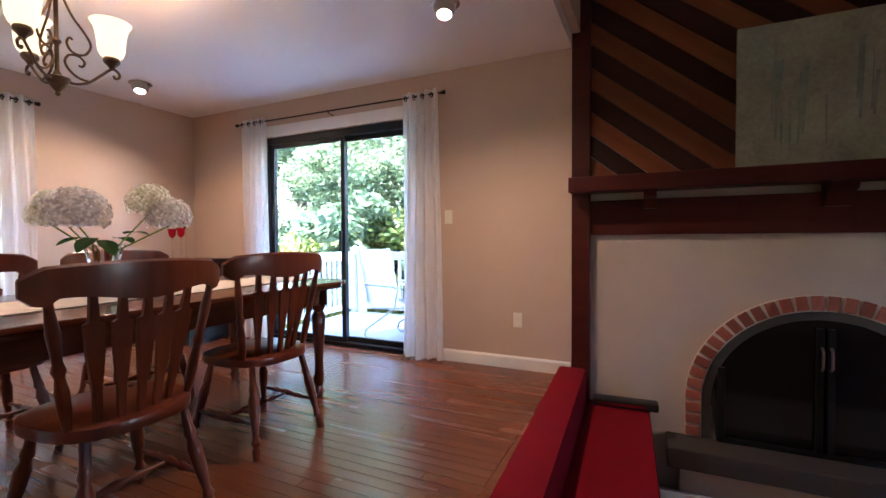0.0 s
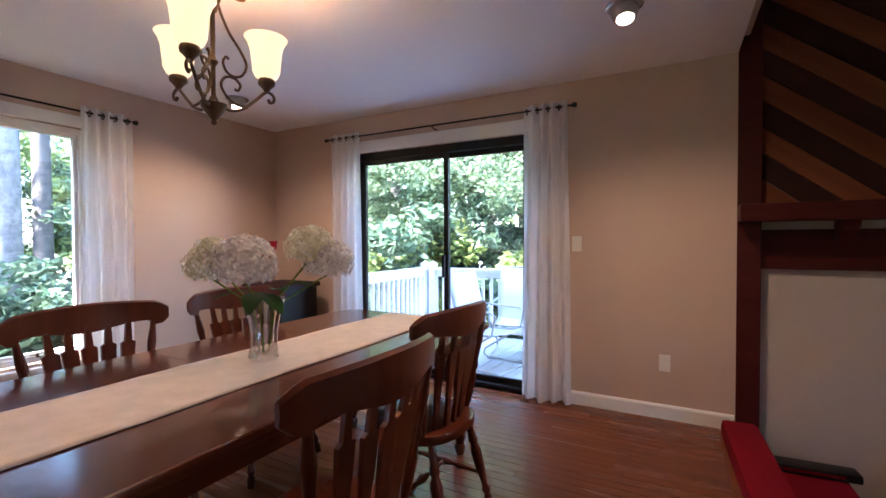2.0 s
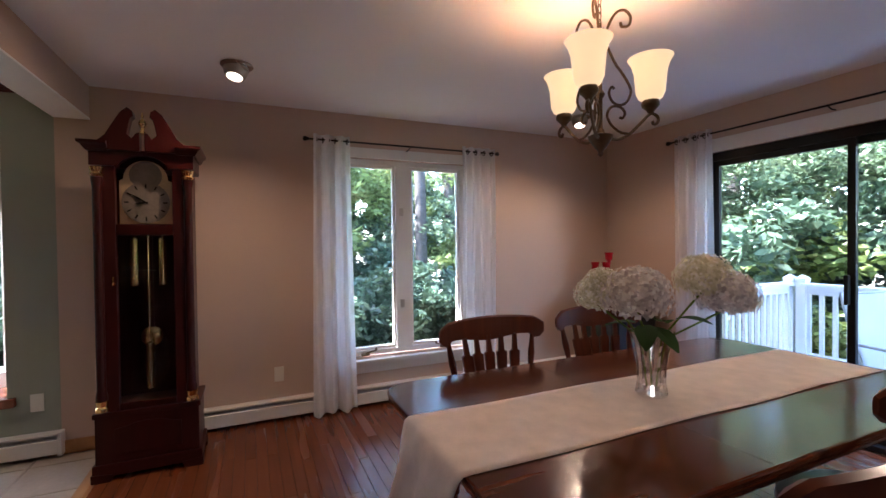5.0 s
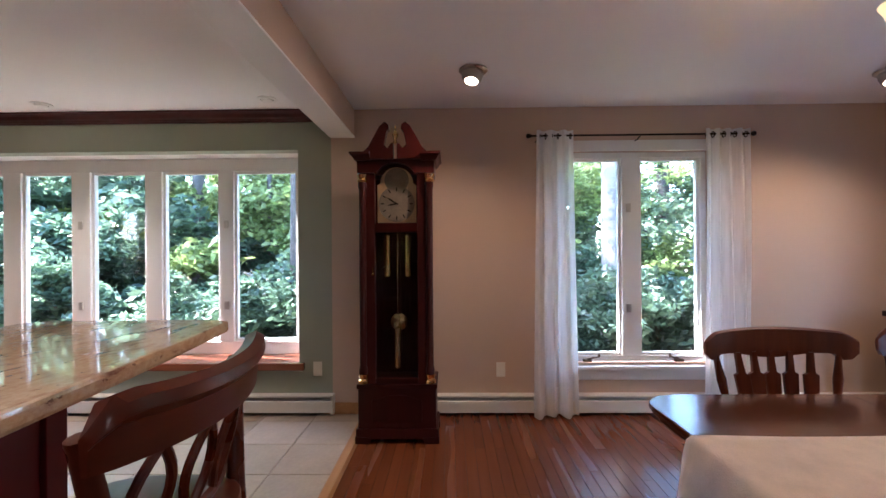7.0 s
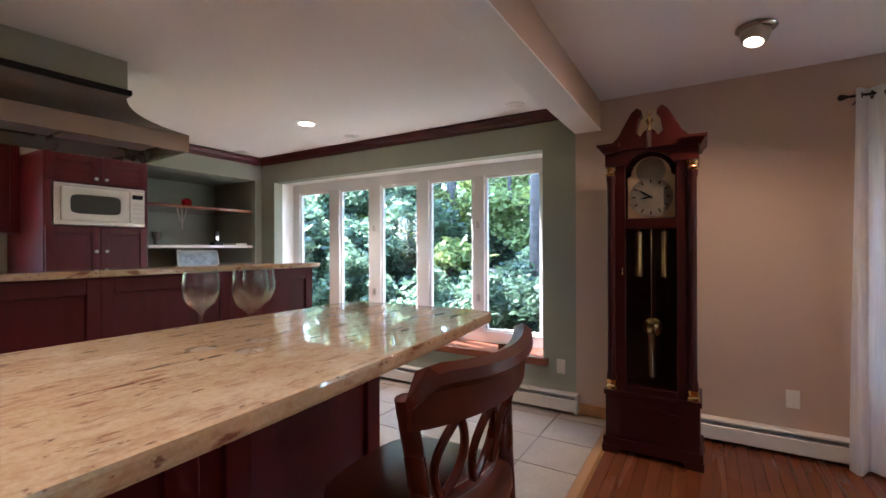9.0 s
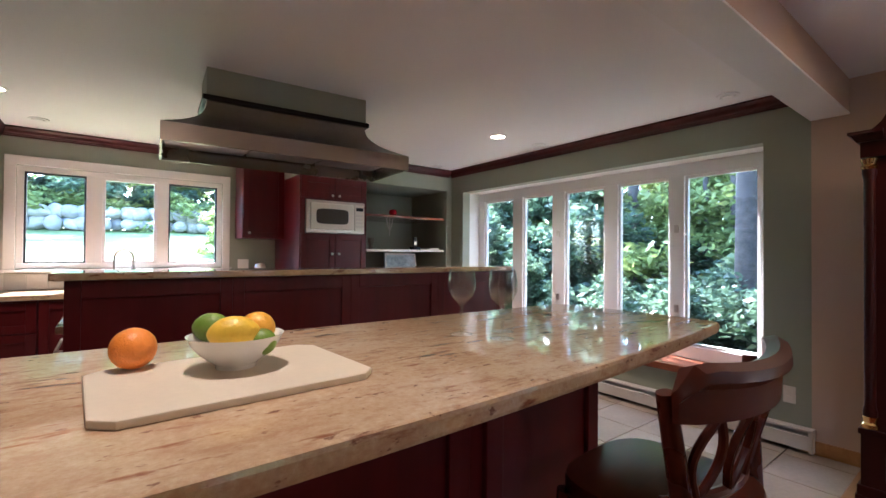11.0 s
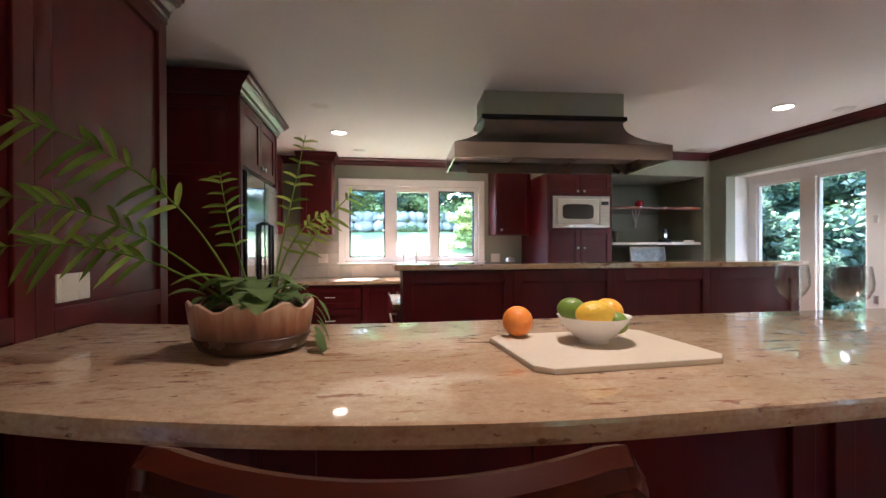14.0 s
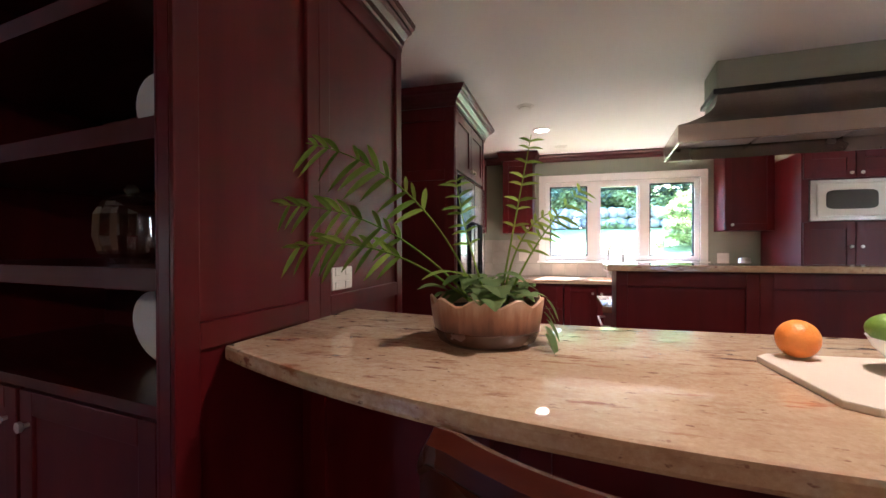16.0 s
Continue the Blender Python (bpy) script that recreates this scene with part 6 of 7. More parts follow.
# ---- bar stools ----
def bar_stool(at, turn=0.0):
    c = thing("bar_stool", "dark wooden bar stool with a curved lattice back", "stool", "stools at the granite bar", at, turn)
    part("seat", prism(bmesh.new(), [(0.215 * math.copysign(abs(math.cos(a)) ** 0.6, math.cos(a)), -0.21 + 0.2 * math.copysign(abs(math.sin(a)) ** 0.6, math.sin(a))) for a in [2 * math.pi * i / 28 for i in range(28)]], 0.70, 0.75, bevel=0.012), "stool", c, smooth=True)
    for sx in (-1, 1):
        part("front_leg", tube(bmesh.new(), [(sx * 0.21, -0.40, 0), (sx * 0.18, -0.37, 0.71)], [0.016, 0.021], 10), "stool", c, smooth=True)
        part("back_post", tube(bmesh.new(), [(sx * 0.22, -0.02, 0), (sx * 0.20, -0.05, 0.45), (sx * 0.205, -0.07, 0.75), (sx * 0.235, -0.085, 0.95), (sx * 0.255, -0.09, 1.04)], [0.017, 0.021, 0.022, 0.02, 0.018], 10), "stool", c, smooth=True)
        part("side_stretcher", tube(bmesh.new(), [(sx * 0.205, -0.395, 0.28), (sx * 0.21, -0.03, 0.28)], 0.012, 8), "stool", c)
    part("foot_rail", tube(bmesh.new(), [(-0.205, -0.392, 0.22), (0.205, -0.392, 0.22)], 0.013, 8), "stool", c)
    part("back_stretcher", tube(bmesh.new(), [(-0.213, -0.03, 0.30), (0.213, -0.03, 0.30)], 0.012, 8), "stool", c)

    def arc(u):
        return 0.0 - 0.07 * u * u
    bm = bmesh.new()
    rings = []
    for i in range(21):
        u = -1 + i / 10
        x, y = 0.284 * u, arc(u) + 0.012
        e = 1 - 0.45 * (max(0, abs(u) - 0.85) / 0.15) ** 2
        w = 1 - 0.6 * (max(0, abs(u) - 0.88) / 0.12) ** 2
        lo, hi = 0.985 + 0.01 * u * u, 1.095 + 0.018 * u * u
        hi = lo + (hi - lo) * e
        rings.append([bm.verts.new(v) for v in ((x, y - 0.014 * w, lo), (x, y + 0.010 * w, lo), (x, y + 0.014 * w, hi - 0.05 * e), (x, y + 0.032 * w, hi - 0.034 * e), (x, y + 0.030 * w, hi - 0.012), (x, y + 0.008 * w, hi), (x, y - 0.02 * w, hi - 0.012))])
    for a, b in zip(rings, rings[1:]):
        for j in range(7):
            bm.faces.new((a[j], a[(j + 1) % 7], b[(j + 1) % 7], b[j]))
    bm.faces.new(rings[0][::-1])
    bm.faces.new(rings[-1])
    part("crest_rail", bm, "stool", c, smooth=True)
    part("lower_rail", tube(bmesh.new(), [(0.215 * u, arc(u) - 0.045, 0.80) for u in [-1 + i / 6 for i in range(13)]], 0.013, 8), "stool", c, smooth=True)
    for u in (-0.66, -0.22, 0.22, 0.66):
        for sgn in (-1, 1):
            pts = []
            for k in range(9):
                s_ = k / 8
                uu = u + sgn * 0.15 * math.sin(math.pi * s_)
                pts.append((0.235 * uu * (0.92 + 0.1 * s_), arc(uu) - 0.045 + 0.05 * s_, 0.80 + 0.19 * s_))
            part("splat", tube(bmesh.new(), pts, 0.0095, 8), "stool", c, smooth=True)
    return c


st = bar_stool((-0.437, -0.402, 0), -9)
copy_thing(st, pose(-1.885, -0.372, 0, 0, 0, 2))

# ---- things on the bar ----
b = thing("cutting_board", "cream cutting board with cut corners on the bar", "cutting board", "", (-0.948, -0.93, TOP), 3)
k = 0.03
bw, bd = 0.218, 0.165
part("board", prism(bmesh.new(), [(-bw + k, -bd), (bw - k, -bd), (bw, -bd + k), (bw, bd - k), (bw - k, bd), (-bw + k, bd), (-bw, bd - k), (-bw, -bd + k)], 0, 0.013, bevel=0.003), "board", b)
BZ = TOP + 0.013
b = thing("fruit_bowl", "white porcelain bowl on the cutting board", "bowl", "", (-0.960, -0.966, BZ))
part("bowl", lathe(bmesh.new(), [(0.036, 0), (0.038, 0.008), (0.06, 0.025), (0.078, 0.045), (0.086, 0.062), (0.088, 0.064), (0.083, 0.063), (0.074, 0.047), (0.055, 0.029), (0.03, 0.014), (0.003, 0.012)], seg=32), "porcelain", b, smooth=True)


def fruit(name, label, mat, at, r, long=1.0, turn=0.0, tip=0.0):
    prof = []
    for i in range(15):
        a = math.pi * i / 14
        z = -math.cos(a) * r * long
        prof.append((max(0.0015, r * math.sin(a) ** (1.0 if not tip else 0.9)), z + (tip * r * (1 if z > 0 else -1) * abs(math.cos(a)) ** 12)))
    f_ = part(name, lathe(bmesh.new(), prof, seg=20), mat, None, smooth=True)
    f_.matrix_basis = pose(*at, 90 if long > 1 else 8, 0, turn)
    return tagged(f_, label, "fruit")


fruit("orange", "ripe orange on the cutting board", "orange", (-0.798, -1.058, BZ + 0.039), 0.039)
fruit("lemon", "yellow lemon in the white bowl", "lemon", (-0.950, -0.939, BZ + 0.070), 0.033, 1.3, 78, 0.12)
fruit("lemon", "deep yellow lemon in the white bowl", "ripelemon", (-1.0, -0.969, BZ + 0.072), 0.032, 1.12, 20, 0.12)
fruit("lime", "green lime in the white bowl", "lime", (-0.923, -1.009, BZ + 0.074), 0.029, 1.15, 60, 0.08)
fruit("lime", "green lime in the white bowl", "lime", (-0.998, -0.929, BZ + 0.05), 0.026, 1.1, 20, 0.08)
gp = [(0.034, 0), (0.034, 0.003), (0.006, 0.009), (0.0042, 0.02), (0.0042, 0.085), (0.010, 0.095), (0.030, 0.112), (0.040, 0.135), (0.041, 0.155), (0.036, 0.192), (0.0345, 0.192), (0.039, 0.155), (0.038, 0.136), (0.028, 0.114), (0.003, 0.1)]
for x, y in ((-1.583, -1.022), (-1.632, -0.903), (-1.715, -0.985)):
    w = part("wine_glass", lathe(bmesh.new(), gp, seg=32, cap=False), "glass", None, smooth=True)
    w.matrix_basis = pose(x, y, TOP)
    tagged(w, "empty clear wine glass on the granite bar", "glass", "wine glasses")

# potted plant
PX, PY = -0.142, -1.085
pl = thing("potted_plant", "palm and pothos in a scalloped brown pot", "plant", "", (PX, PY, TOP))
bm = bmesh.new()
prof = [(0.098, 0.0), (0.118, 0.012), (0.132, 0.04), (0.138, 0.075), (0.143, 0.11), (0.139, 0.114), (0.130, 0.105), (0.126, 0.06), (0.10, 0.02), (0.004, 0.018)]
lathe(bm, prof, seg=48)
for v in bm.verts:
    a = math.atan2(v.co.y, v.co.x)
    v.co.y *= 0.86
    if v.co.z > 0.09:
        v.co.z += 0.010 * math.sin(9 * a)
    if v.co.z > 0.02:
        rr = 1 + 0.022 * math.sin(9 * a) * min(1.0, v.co.z / 0.1)
        v.co.x *= rr
        v.co.y *= rr
part("pot", bm, "pot", pl, "glazed tan pot with a scalloped rim", True)
bm = lathe(bmesh.new(), [(0.101, -0.0), (0.121, 0.012), (0.1335, 0.038), (0.130, 0.042), (0.1, 0.02)], seg=40)
for v in bm.verts:
    v.co.y *= 0.86
part("pot_foot", bm, "potbase", pl, "dark brown glazed foot", True)
bm = lathe(bmesh.new(), [(0.004, 0.098), (0.07, 0.096), (0.125, 0.09)], seg=24, cap=False)
for v in bm.verts:
    v.co.y *= 0.84
part("soil", bm, "soil", pl)
rp = random.Random(21)


def leaflet(bm, p, d, length, width):
    """A narrow drooping blade turned flat to the room."""
    d = d.normalized()
    side = d.cross(Vector((rp.uniform(-0.4, 0.4), 1.0, rp.uniform(-0.1, 0.5)))).normalized()
    prev = None
    for i in range(6):
        s_ = i / 5
        w = width * (0.25 + 1.1 * math.sin(math.pi * min(1.0, 0.1 + 0.85 * s_)) * (1 - 0.35 * s_)) * (0.15 if i == 5 else 1.0)
        c = p + d * length * s_ - Vector((0, 0, 0.3 * length * s_ * s_))
        row = [bm.verts.new(c - side * w), bm.verts.new(c + Vector((0, -0.15 * w, 0))), bm.verts.new(c + side * w)]
        if prev:
            for k in range(2):
                bm.faces.new((prev[k], prev[k + 1], row[k + 1], row[k]))
        prev = row
    return bm


def palm_frond(base, mid, tip, n=11, leaf=0.10):
    base, mid, tip = Vector(base), Vector(mid), Vector(tip)
    pts = [base.lerp(mid, t).lerp(mid.lerp(tip, t), t) for t in [i / 20 for i in range(21)]]
    stem = part("frond", tube(bmesh.new(), pts, [0.0035 - 0.0024 * i / 20 for i in range(21)], 6), "palm", pl)
    for k in range(n):
        t = 0.42 + 0.56 * k / (n - 1)
        i = min(19, int(t * 20))
        p, d = pts[i], (pts[i + 1] - pts[i]).normalized()
        side = d.cross(Vector((rp.uniform(-0.15, 0.15), 1.0, 0.35))).normalized()
        for s_ in (-1, 1):
            ln = leaf * (0.65 + 0.5 * math.sin(math.pi * (0.2 + 0.7 * k / n))) * rp.uniform(0.8, 1.15)
            blade = leaflet(bmesh.new(), p, d * rp.uniform(0.55, 0.8) + side * s_ * 0.7 + Vector((0, rp.uniform(-0.2, 0.25), -0.25)), ln * 0.8, ln * 0.06)
            part("leaflet", blade, "frondleaf", stem)


z0 = 0.10
palm_frond((0.02, 0.0, z0), (0.16, 0.02, 0.46), (0.49, 0.05, 0.53), 10, 0.105)
palm_frond((0.03, 0.01, z0), (0.25, 0.04, 0.36), (0.56, 0.07, 0.36), 10, 0.095)
palm_frond((0.03, 0.02, z0), (0.26, 0.05, 0.30), (0.52, 0.08, 0.24), 9, 0.095)
palm_frond((0.0, -0.02, z0), (0.08, -0.06, 0.30), (0.10, -0.08, 0.44), 8, 0.06)
palm_frond((-0.03, -0.02, z0), (-0.07, -0.10, 0.36), (-0.10, -0.16, 0.56), 8, 0.06)
palm_frond((-0.05, 0.0, z0), (-0.12, -0.04, 0.28), (-0.24, -0.10, 0.40), 8, 0.06)
palm_frond((-0.04, -0.01, z0), (-0.06, -0.08, 0.30), (-0.16, -0.14, 0.34), 7, 0.055)
for i in range(40):
    a = rp.uniform(0, 2 * math.pi)
    r = rp.uniform(0.02, 0.11)
    p = Vector((r * math.cos(a), 0.85 * r * math.sin(a), 0.11 + rp.uniform(0, 0.10) * (1 - r / 0.15)))
    d = Vector((math.cos(a), math.sin(a), rp.uniform(0.15, 0.9)))
    lf = part("leaf", big_leaf(bmesh.new(), p, d, rp.uniform(0.055, 0.095), rp.uniform(0.026, 0.04), rp.uniform(0.3, 0.9), 0.2), "pothos", pl)
big = big_leaf(bmesh.new(), (0.03, 0.03, 0.16), (0.6, 0.5, 0.5), 0.16, 0.035, 0.5)
part("leaf", big, "palm", pl)
for k in range(7):
    part("leaf", big_leaf(bmesh.new(), (-0.14 - 0.012 * rp.random(), 0.02 * k - 0.05, 0.11 - 0.014 * k), (-0.5, rp.uniform(-0.3, 0.6), -0.5), 0.045, 0.014, 0.6), "pothos", pl)

# ---- niche shelves and what stands on them ----
for z, lab in ((1.765, "red-brown floating shelf in the green niche"), (1.335, "pale floating shelf in the green niche")):
    q = part("floating_shelf", boxed(-4.40, -3.193, S + 0.002, -4.78, z, z + 0.03, 0.004), "maroon_sill" if z > 1.5 else "white", None)
    tagged(q, lab, "shelf", "niche shelves")
q = part("niche_desk", boxed(-4.40, -3.193, S + 0.002, -4.76, 0.90, 0.94, 0.005), "granite")
tagged(q, "granite desk top in the niche", "desk")
q = part("desk_base", boxed(-4.40, -3.195, S + 0.003, -4.85, 0.0, 0.90), "cherry")
tagged(q, "dark cherry cabinet under the niche desk", "cabinet")
q = part("red_globe", lathe(bmesh.new(), [(0.02, 0), (0.045, 0.02), (0.055, 0.05), (0.045, 0.085), (0.015, 0.10)], (-3.72, -5.0, 1.795)), "redglass", None, smooth=True)
tagged(q, "small round red glass ornament on the shelf", "ornament")
q = thing("wire_sculpture", "small grey wire ornament under the shelf", "ornament", "", (-3.64, -4.95, 1.60))
for dxx in (-0.05, 0.0, 0.05):
    part("wire", tube(bmesh.new(), [(0, 0, 0.0), (dxx * 0.6, 0, 0.08), (dxx, 0, 0.165)], 0.006, 6), "nickel", q)
part("stem", tube(bmesh.new(), [(0, 0, -0.06), (0, 0, 0.0)], 0.006, 6), "nickel", q)
q = part("small_vase", lathe(bmesh.new(), [(0.025, 0), (0.03, 0.01), (0.022, 0.04), (0.04, 0.09), (0.045, 0.14), (0.038, 0.14), (0.03, 0.09), (0.012, 0.04)], (-3.40, -5.0, 1.365)), "dial", None, smooth=True)
tagged(q, "pale flared ceramic vase on the lower shelf", "vase")
q = thing("cordless_phone", "black and silver cordless phone on its base", "phone", "", (-4.06, -4.98, 1.365))
part("base", boxed(-0.06, 0.06, -0.05, 0.05, 0, 0.04, 0.01), "black", q)
part("handset", boxed(-0.025, 0.025, -0.02, 0.01, 0.04, 0.17, 0.01), "black", q)
part("keypad", boxed(-0.02, 0.02, 0.011, 0.013, 0.06, 0.11), "nickel", q)
q = part("notebook", boxed(-4.37, -4.22, -5.1, -4.85, 1.365, 1.39, 0.003), "plate")
tagged(q, "white notebook lying on the lower shelf", "book")
q = thing("laptop", "open silver laptop on the niche desk", "laptop", "", (-3.92, -4.95, 0.94))
part("keyboard_deck", boxed(-0.24, 0.24, -0.12, 0.18, 0.0, 0.02, 0.005), "nickel", q)
lid = boxed(-0.25, 0.25, -0.01, 0.01, 0, 0.36, 0.006, pose(0, -0.12, 0.02, 12))
part("lid", lid, "nickel", q)
part("screen", boxed(-0.225, 0.225, 0.0105, 0.013, 0.03, 0.335, 0, pose(0, -0.12, 0.02, 12)), "photo", q, "bluish picture on the screen")

# backsplash items and hutch display
q = thing("coffee_canister", "white canister on the kitchen worktop", "canister", "", (-2.15, -5.35, 0.94))
part("body", lathe(bmesh.new(), [(0.06, 0), (0.06, 0.2), (0.055, 0.21)]), "porcelain", q, smooth=True)
part("lid", lathe(bmesh.new(), [(0.06, 0.21), (0.05, 0.235), (0.01, 0.245)]), "nickel", q, smooth=True)
q = thing("crystal_jar", "lidded cut crystal jar on the hutch shelf", "jar", "", (0.865, -0.95, 1.268))
bm = lathe(bmesh.new(), [(0.05, 0), (0.055, 0.01), (0.075, 0.03), (0.088, 0.08), (0.085, 0.14), (0.075, 0.16)], seg=24, cap=False)
for v in bm.verts:
    kk = 1 + 0.05 * math.cos(12 * math.atan2(v.co.y, v.co.x))
    v.co.x *= kk
    v.co.y *= kk
part("jar", bm, "crystal", q)
part("lid", lathe(bmesh.new(), [(0.078, 0.162), (0.072, 0.175), (0.04, 0.19), (0.012, 0.198), (0.02, 0.212), (0.012, 0.226), (0.002, 0.23)], seg=16), "crystal", q)
for x, z, r in ((0.80, 0.96, 0.12), (0.79, 1.608, 0.11)):
    q = part("display_plate", lathe(bmesh.new(), [(0.004, 0.0), (r * 0.6, 0.004), (r, 0.02), (r, 0.024), (r * 0.6, 0.010), (0.004, 0.006)], seg=36), "porcelain", None, smooth=True)
    q.matrix_basis = pose(x, -1.02, z + r * 0.99, 78 - 180, 0, 0)
    tagged(q, "white glazed plate standing in the hutch", "plate", "plates in the hutch")


# ---- deck ----
DZ = -0.12
dk = tagged(new("deck"), "pale grey painted board deck outside the patio door", "deck", kind="structure")
for i in range(30):
    x = -4.0 + i * 0.142
    part("deck_board", boxed(x, x + 0.136, N + 0.17, 6.30, DZ - 0.03, DZ, 0.004), "deck", dk)
part("rim_joist", boxed(-4.0, 0.26, 6.31, 6.35, DZ - 0.22, DZ - 0.03), "rail", dk)
part("rim_joist", boxed(-4.04, -4.0, N + 0.17, 6.35, DZ - 0.22, DZ - 0.03), "rail", dk)


def railing(label, p, q, n):
    r = thing("deck_railing", label, "railing", "deck railings")
    p, q = Vector(p), Vector(q)
    along = (q - p).normalized()
    m = Matrix.Translation(p) @ along.to_track_quat("X", "Z").to_matrix().to_4x4()
    ln = (q - p).length
    part("top_rail", boxed(0, ln, -0.07, 0.07, 0.93, 0.965, 0.004, m), "rail", r)
    part("upper_rail", boxed(0, ln, -0.02, 0.02, 0.84, 0.93, 0.003, m), "rail", r)
    part("lower_rail", boxed(0, ln, -0.02, 0.02, 0.08, 0.16, 0.003, m), "rail", r)
    for i in range(n):
        x = ln * (i + 0.5) / n
        part("baluster", boxed(x - 0.02, x + 0.02, -0.018, 0.018, 0.16, 0.84, 0.002, m), "rail", r)
    for x in (0.0, ln):
        part("post", boxed(x - 0.05, x + 0.05, -0.05, 0.05, 0.0, 1.0, 0.004, m), "rail", r)
        part("post_cap", lathe(bmesh.new(), [(0.075, 1.0), (0.075, 1.02), (0.01, 1.06)], seg=4, m=m @ Matrix.Translation((x, 0, 0)) @ Matrix.Rotation(math.pi / 4, 4, "Z")), "rail", r)
    return r


railing("white wooden deck railing with square balusters", (-3.93, N + 0.25, DZ), (-3.93, 6.2, DZ), 18)
railing("white wooden deck railing along the trees", (-3.80, 6.2, DZ), (0.2, 6.2, DZ), 32)


def patio_chair(at, turn):
    c = thing("patio_chair", "grey sling patio chair on a bent tube frame", "chair", "patio chairs on the deck", at, turn)
    for s in (-1, 1):
        y = 0.27 * s
        part("side_frame", tube(bmesh.new(), [(0.28, y, 0.015), (-0.24, y, 0.015), (-0.30, y, 0.03), (-0.28, y, 0.10), (0.20, y, 0.40), (0.25, y, 0.60), (0.18, y, 0.63), (-0.30, y, 0.63)], 0.013, 8), "patio", c, smooth=True)
        part("sling_rail", tube(bmesh.new(), [(0.26, y * 0.9, 0.40), (-0.18, y * 0.9, 0.36), (-0.26, y * 0.9, 0.42), (-0.42, y * 0.9, 1.02)], 0.012, 8), "patio", c, smooth=True)
    bm = bmesh.new()
    prof = [(0.27, 0.41), (0.1, 0.365), (-0.15, 0.35), (-0.235, 0.40), (-0.30, 0.62), (-0.42, 1.04)]
    rows = [[bm.verts.new((x, -0.24 + 0.06 * k, z - 0.02 * math.sin(math.pi * k / 8))) for k in range(9)] for x, z in prof]
    for a, b in zip(rows, rows[1:]):
        for k in range(8):
            bm.faces.new((a[k], a[k + 1], b[k + 1], b[k]))
    sl = part("sling", bm, "sling", c, smooth=True)
    sl.modifiers.new("cloth", "SOLIDIFY").thickness = 0.006
    part("foot_bar", tube(bmesh.new(), [(0.28, -0.27, 0.015), (0.28, 0.27, 0.015)], 0.012, 8), "patio", c)
    part("top_bar", tube(bmesh.new(), [(-0.42, -0.243, 1.02), (-0.42, 0.243, 1.02)], 0.012, 8), "patio", c)
    return c


pc = patio_chair((-2.36, 4.93, DZ), -14)
copy_thing(pc, pose(-2.28, 5.5, DZ, 0, 0, -80))
pt = thing("patio_table", "round grey metal patio table on the deck", "table", "", (-1.35, 5.2, DZ))
part("tabletop", lathe(bmesh.new(), [(0.55, 0.69), (0.56, 0.70), (0.56, 0.715), (0.55, 0.72), (0.01, 0.721)], seg=40), "sling", pt, smooth=True)
for k in range(4):
    a = math.pi / 4 + k * math.pi / 2
    part("leg", tube(bmesh.new(), [(0.45 * math.cos(a), 0.45 * math.sin(a), 0), (0.2 * math.cos(a), 0.2 * math.sin(a), 0.35), (0.42 * math.cos(a), 0.42 * math.sin(a), 0.69)], 0.014, 8), "patio", pt, smooth=True)


# ---- grounds and woods ----
def land(x, y):
    z = -1.1 + 0.05 * math.sin(0.7 * x) * math.cos(0.6 * y)
    if y < -6:
        z += min(1.0, (-6 - y) / 2.2) * 1.95 + max(0, min(10.5, -8 - y)) * 0.115
    if x < -7:
        z += min(6.0, -7 - x) * 0.06
    return z


bm = bmesh.new()
ax = [-600, -150, -60, -30] + [-22 + 2.0 * i for i in range(22)] + [30, 60, 150, 600]
ay = [-600, -150, -60, -34] + [-26 + 2.0 * i for i in range(27)] + [34, 60, 150, 600]
grid = [[bm.verts.new((x, y, land(max(-40, min(40, x)), max(-40, min(40, y))))) for y in ay] for x in ax]
for i in range(len(ax) - 1):
    for j in range(len(ay) - 1):
        fc = bm.faces.new((grid[i][j], grid[i + 1][j], grid[i + 1][j + 1], grid[i][j + 1]))
        fc.material_index = 1 if (ay[j] < -7 and ay[j] >= -24 and -14 < ax[i] < 22) else 0
g = part("ground", bm, ["litter", "grass"], None)
g.data.polygons.foreach_set("use_smooth", [True] * len(g.data.polygons))
tagged(g, "leaf-strewn woodland floor with a mown lawn behind", "ground", kind="structure")

# dry stone wall behind the lawn
sw = thing("stone_wall", "low dry wall of grey field stones", "wall")
rw = random.Random(8)
stones = []
for k in range(4):
    bm = bmesh.new()
    bmesh.ops.create_icosphere(bm, subdivisions=2, radius=0.5)
    for v in bm.verts:
        v.co = v.co * (1 + 0.25 * noise.noise(v.co * 1.7 + Vector((k * 5, 0, 0))))
    stones.append(bm)
data = []
for i in range(90):
    x, lay = -7 + (i % 45) * 0.36 + rw.uniform(-0.08, 0.08), i // 45
    y = -17.5 + rw.uniform(-0.15, 0.15)
    m_ = pose(x, y, land(x, y) + 0.22 + 0.36 * lay, rw.uniform(-20, 20), rw.uniform(-20, 20), rw.uniform(0, 360)) @ Matrix.Diagonal((rw.uniform(0.4, 0.7), rw.uniform(0.4, 0.6), rw.uniform(0.35, 0.5), 1))
    k = i % 4
    if len(data) <= k:
        ob = part("stone", stones[k], "rock", sw, smooth=True)
        data.append(ob.data)
    else:
        ob = part("stone", None, None, sw, mesh=data[k])
    ob.matrix_basis = m_


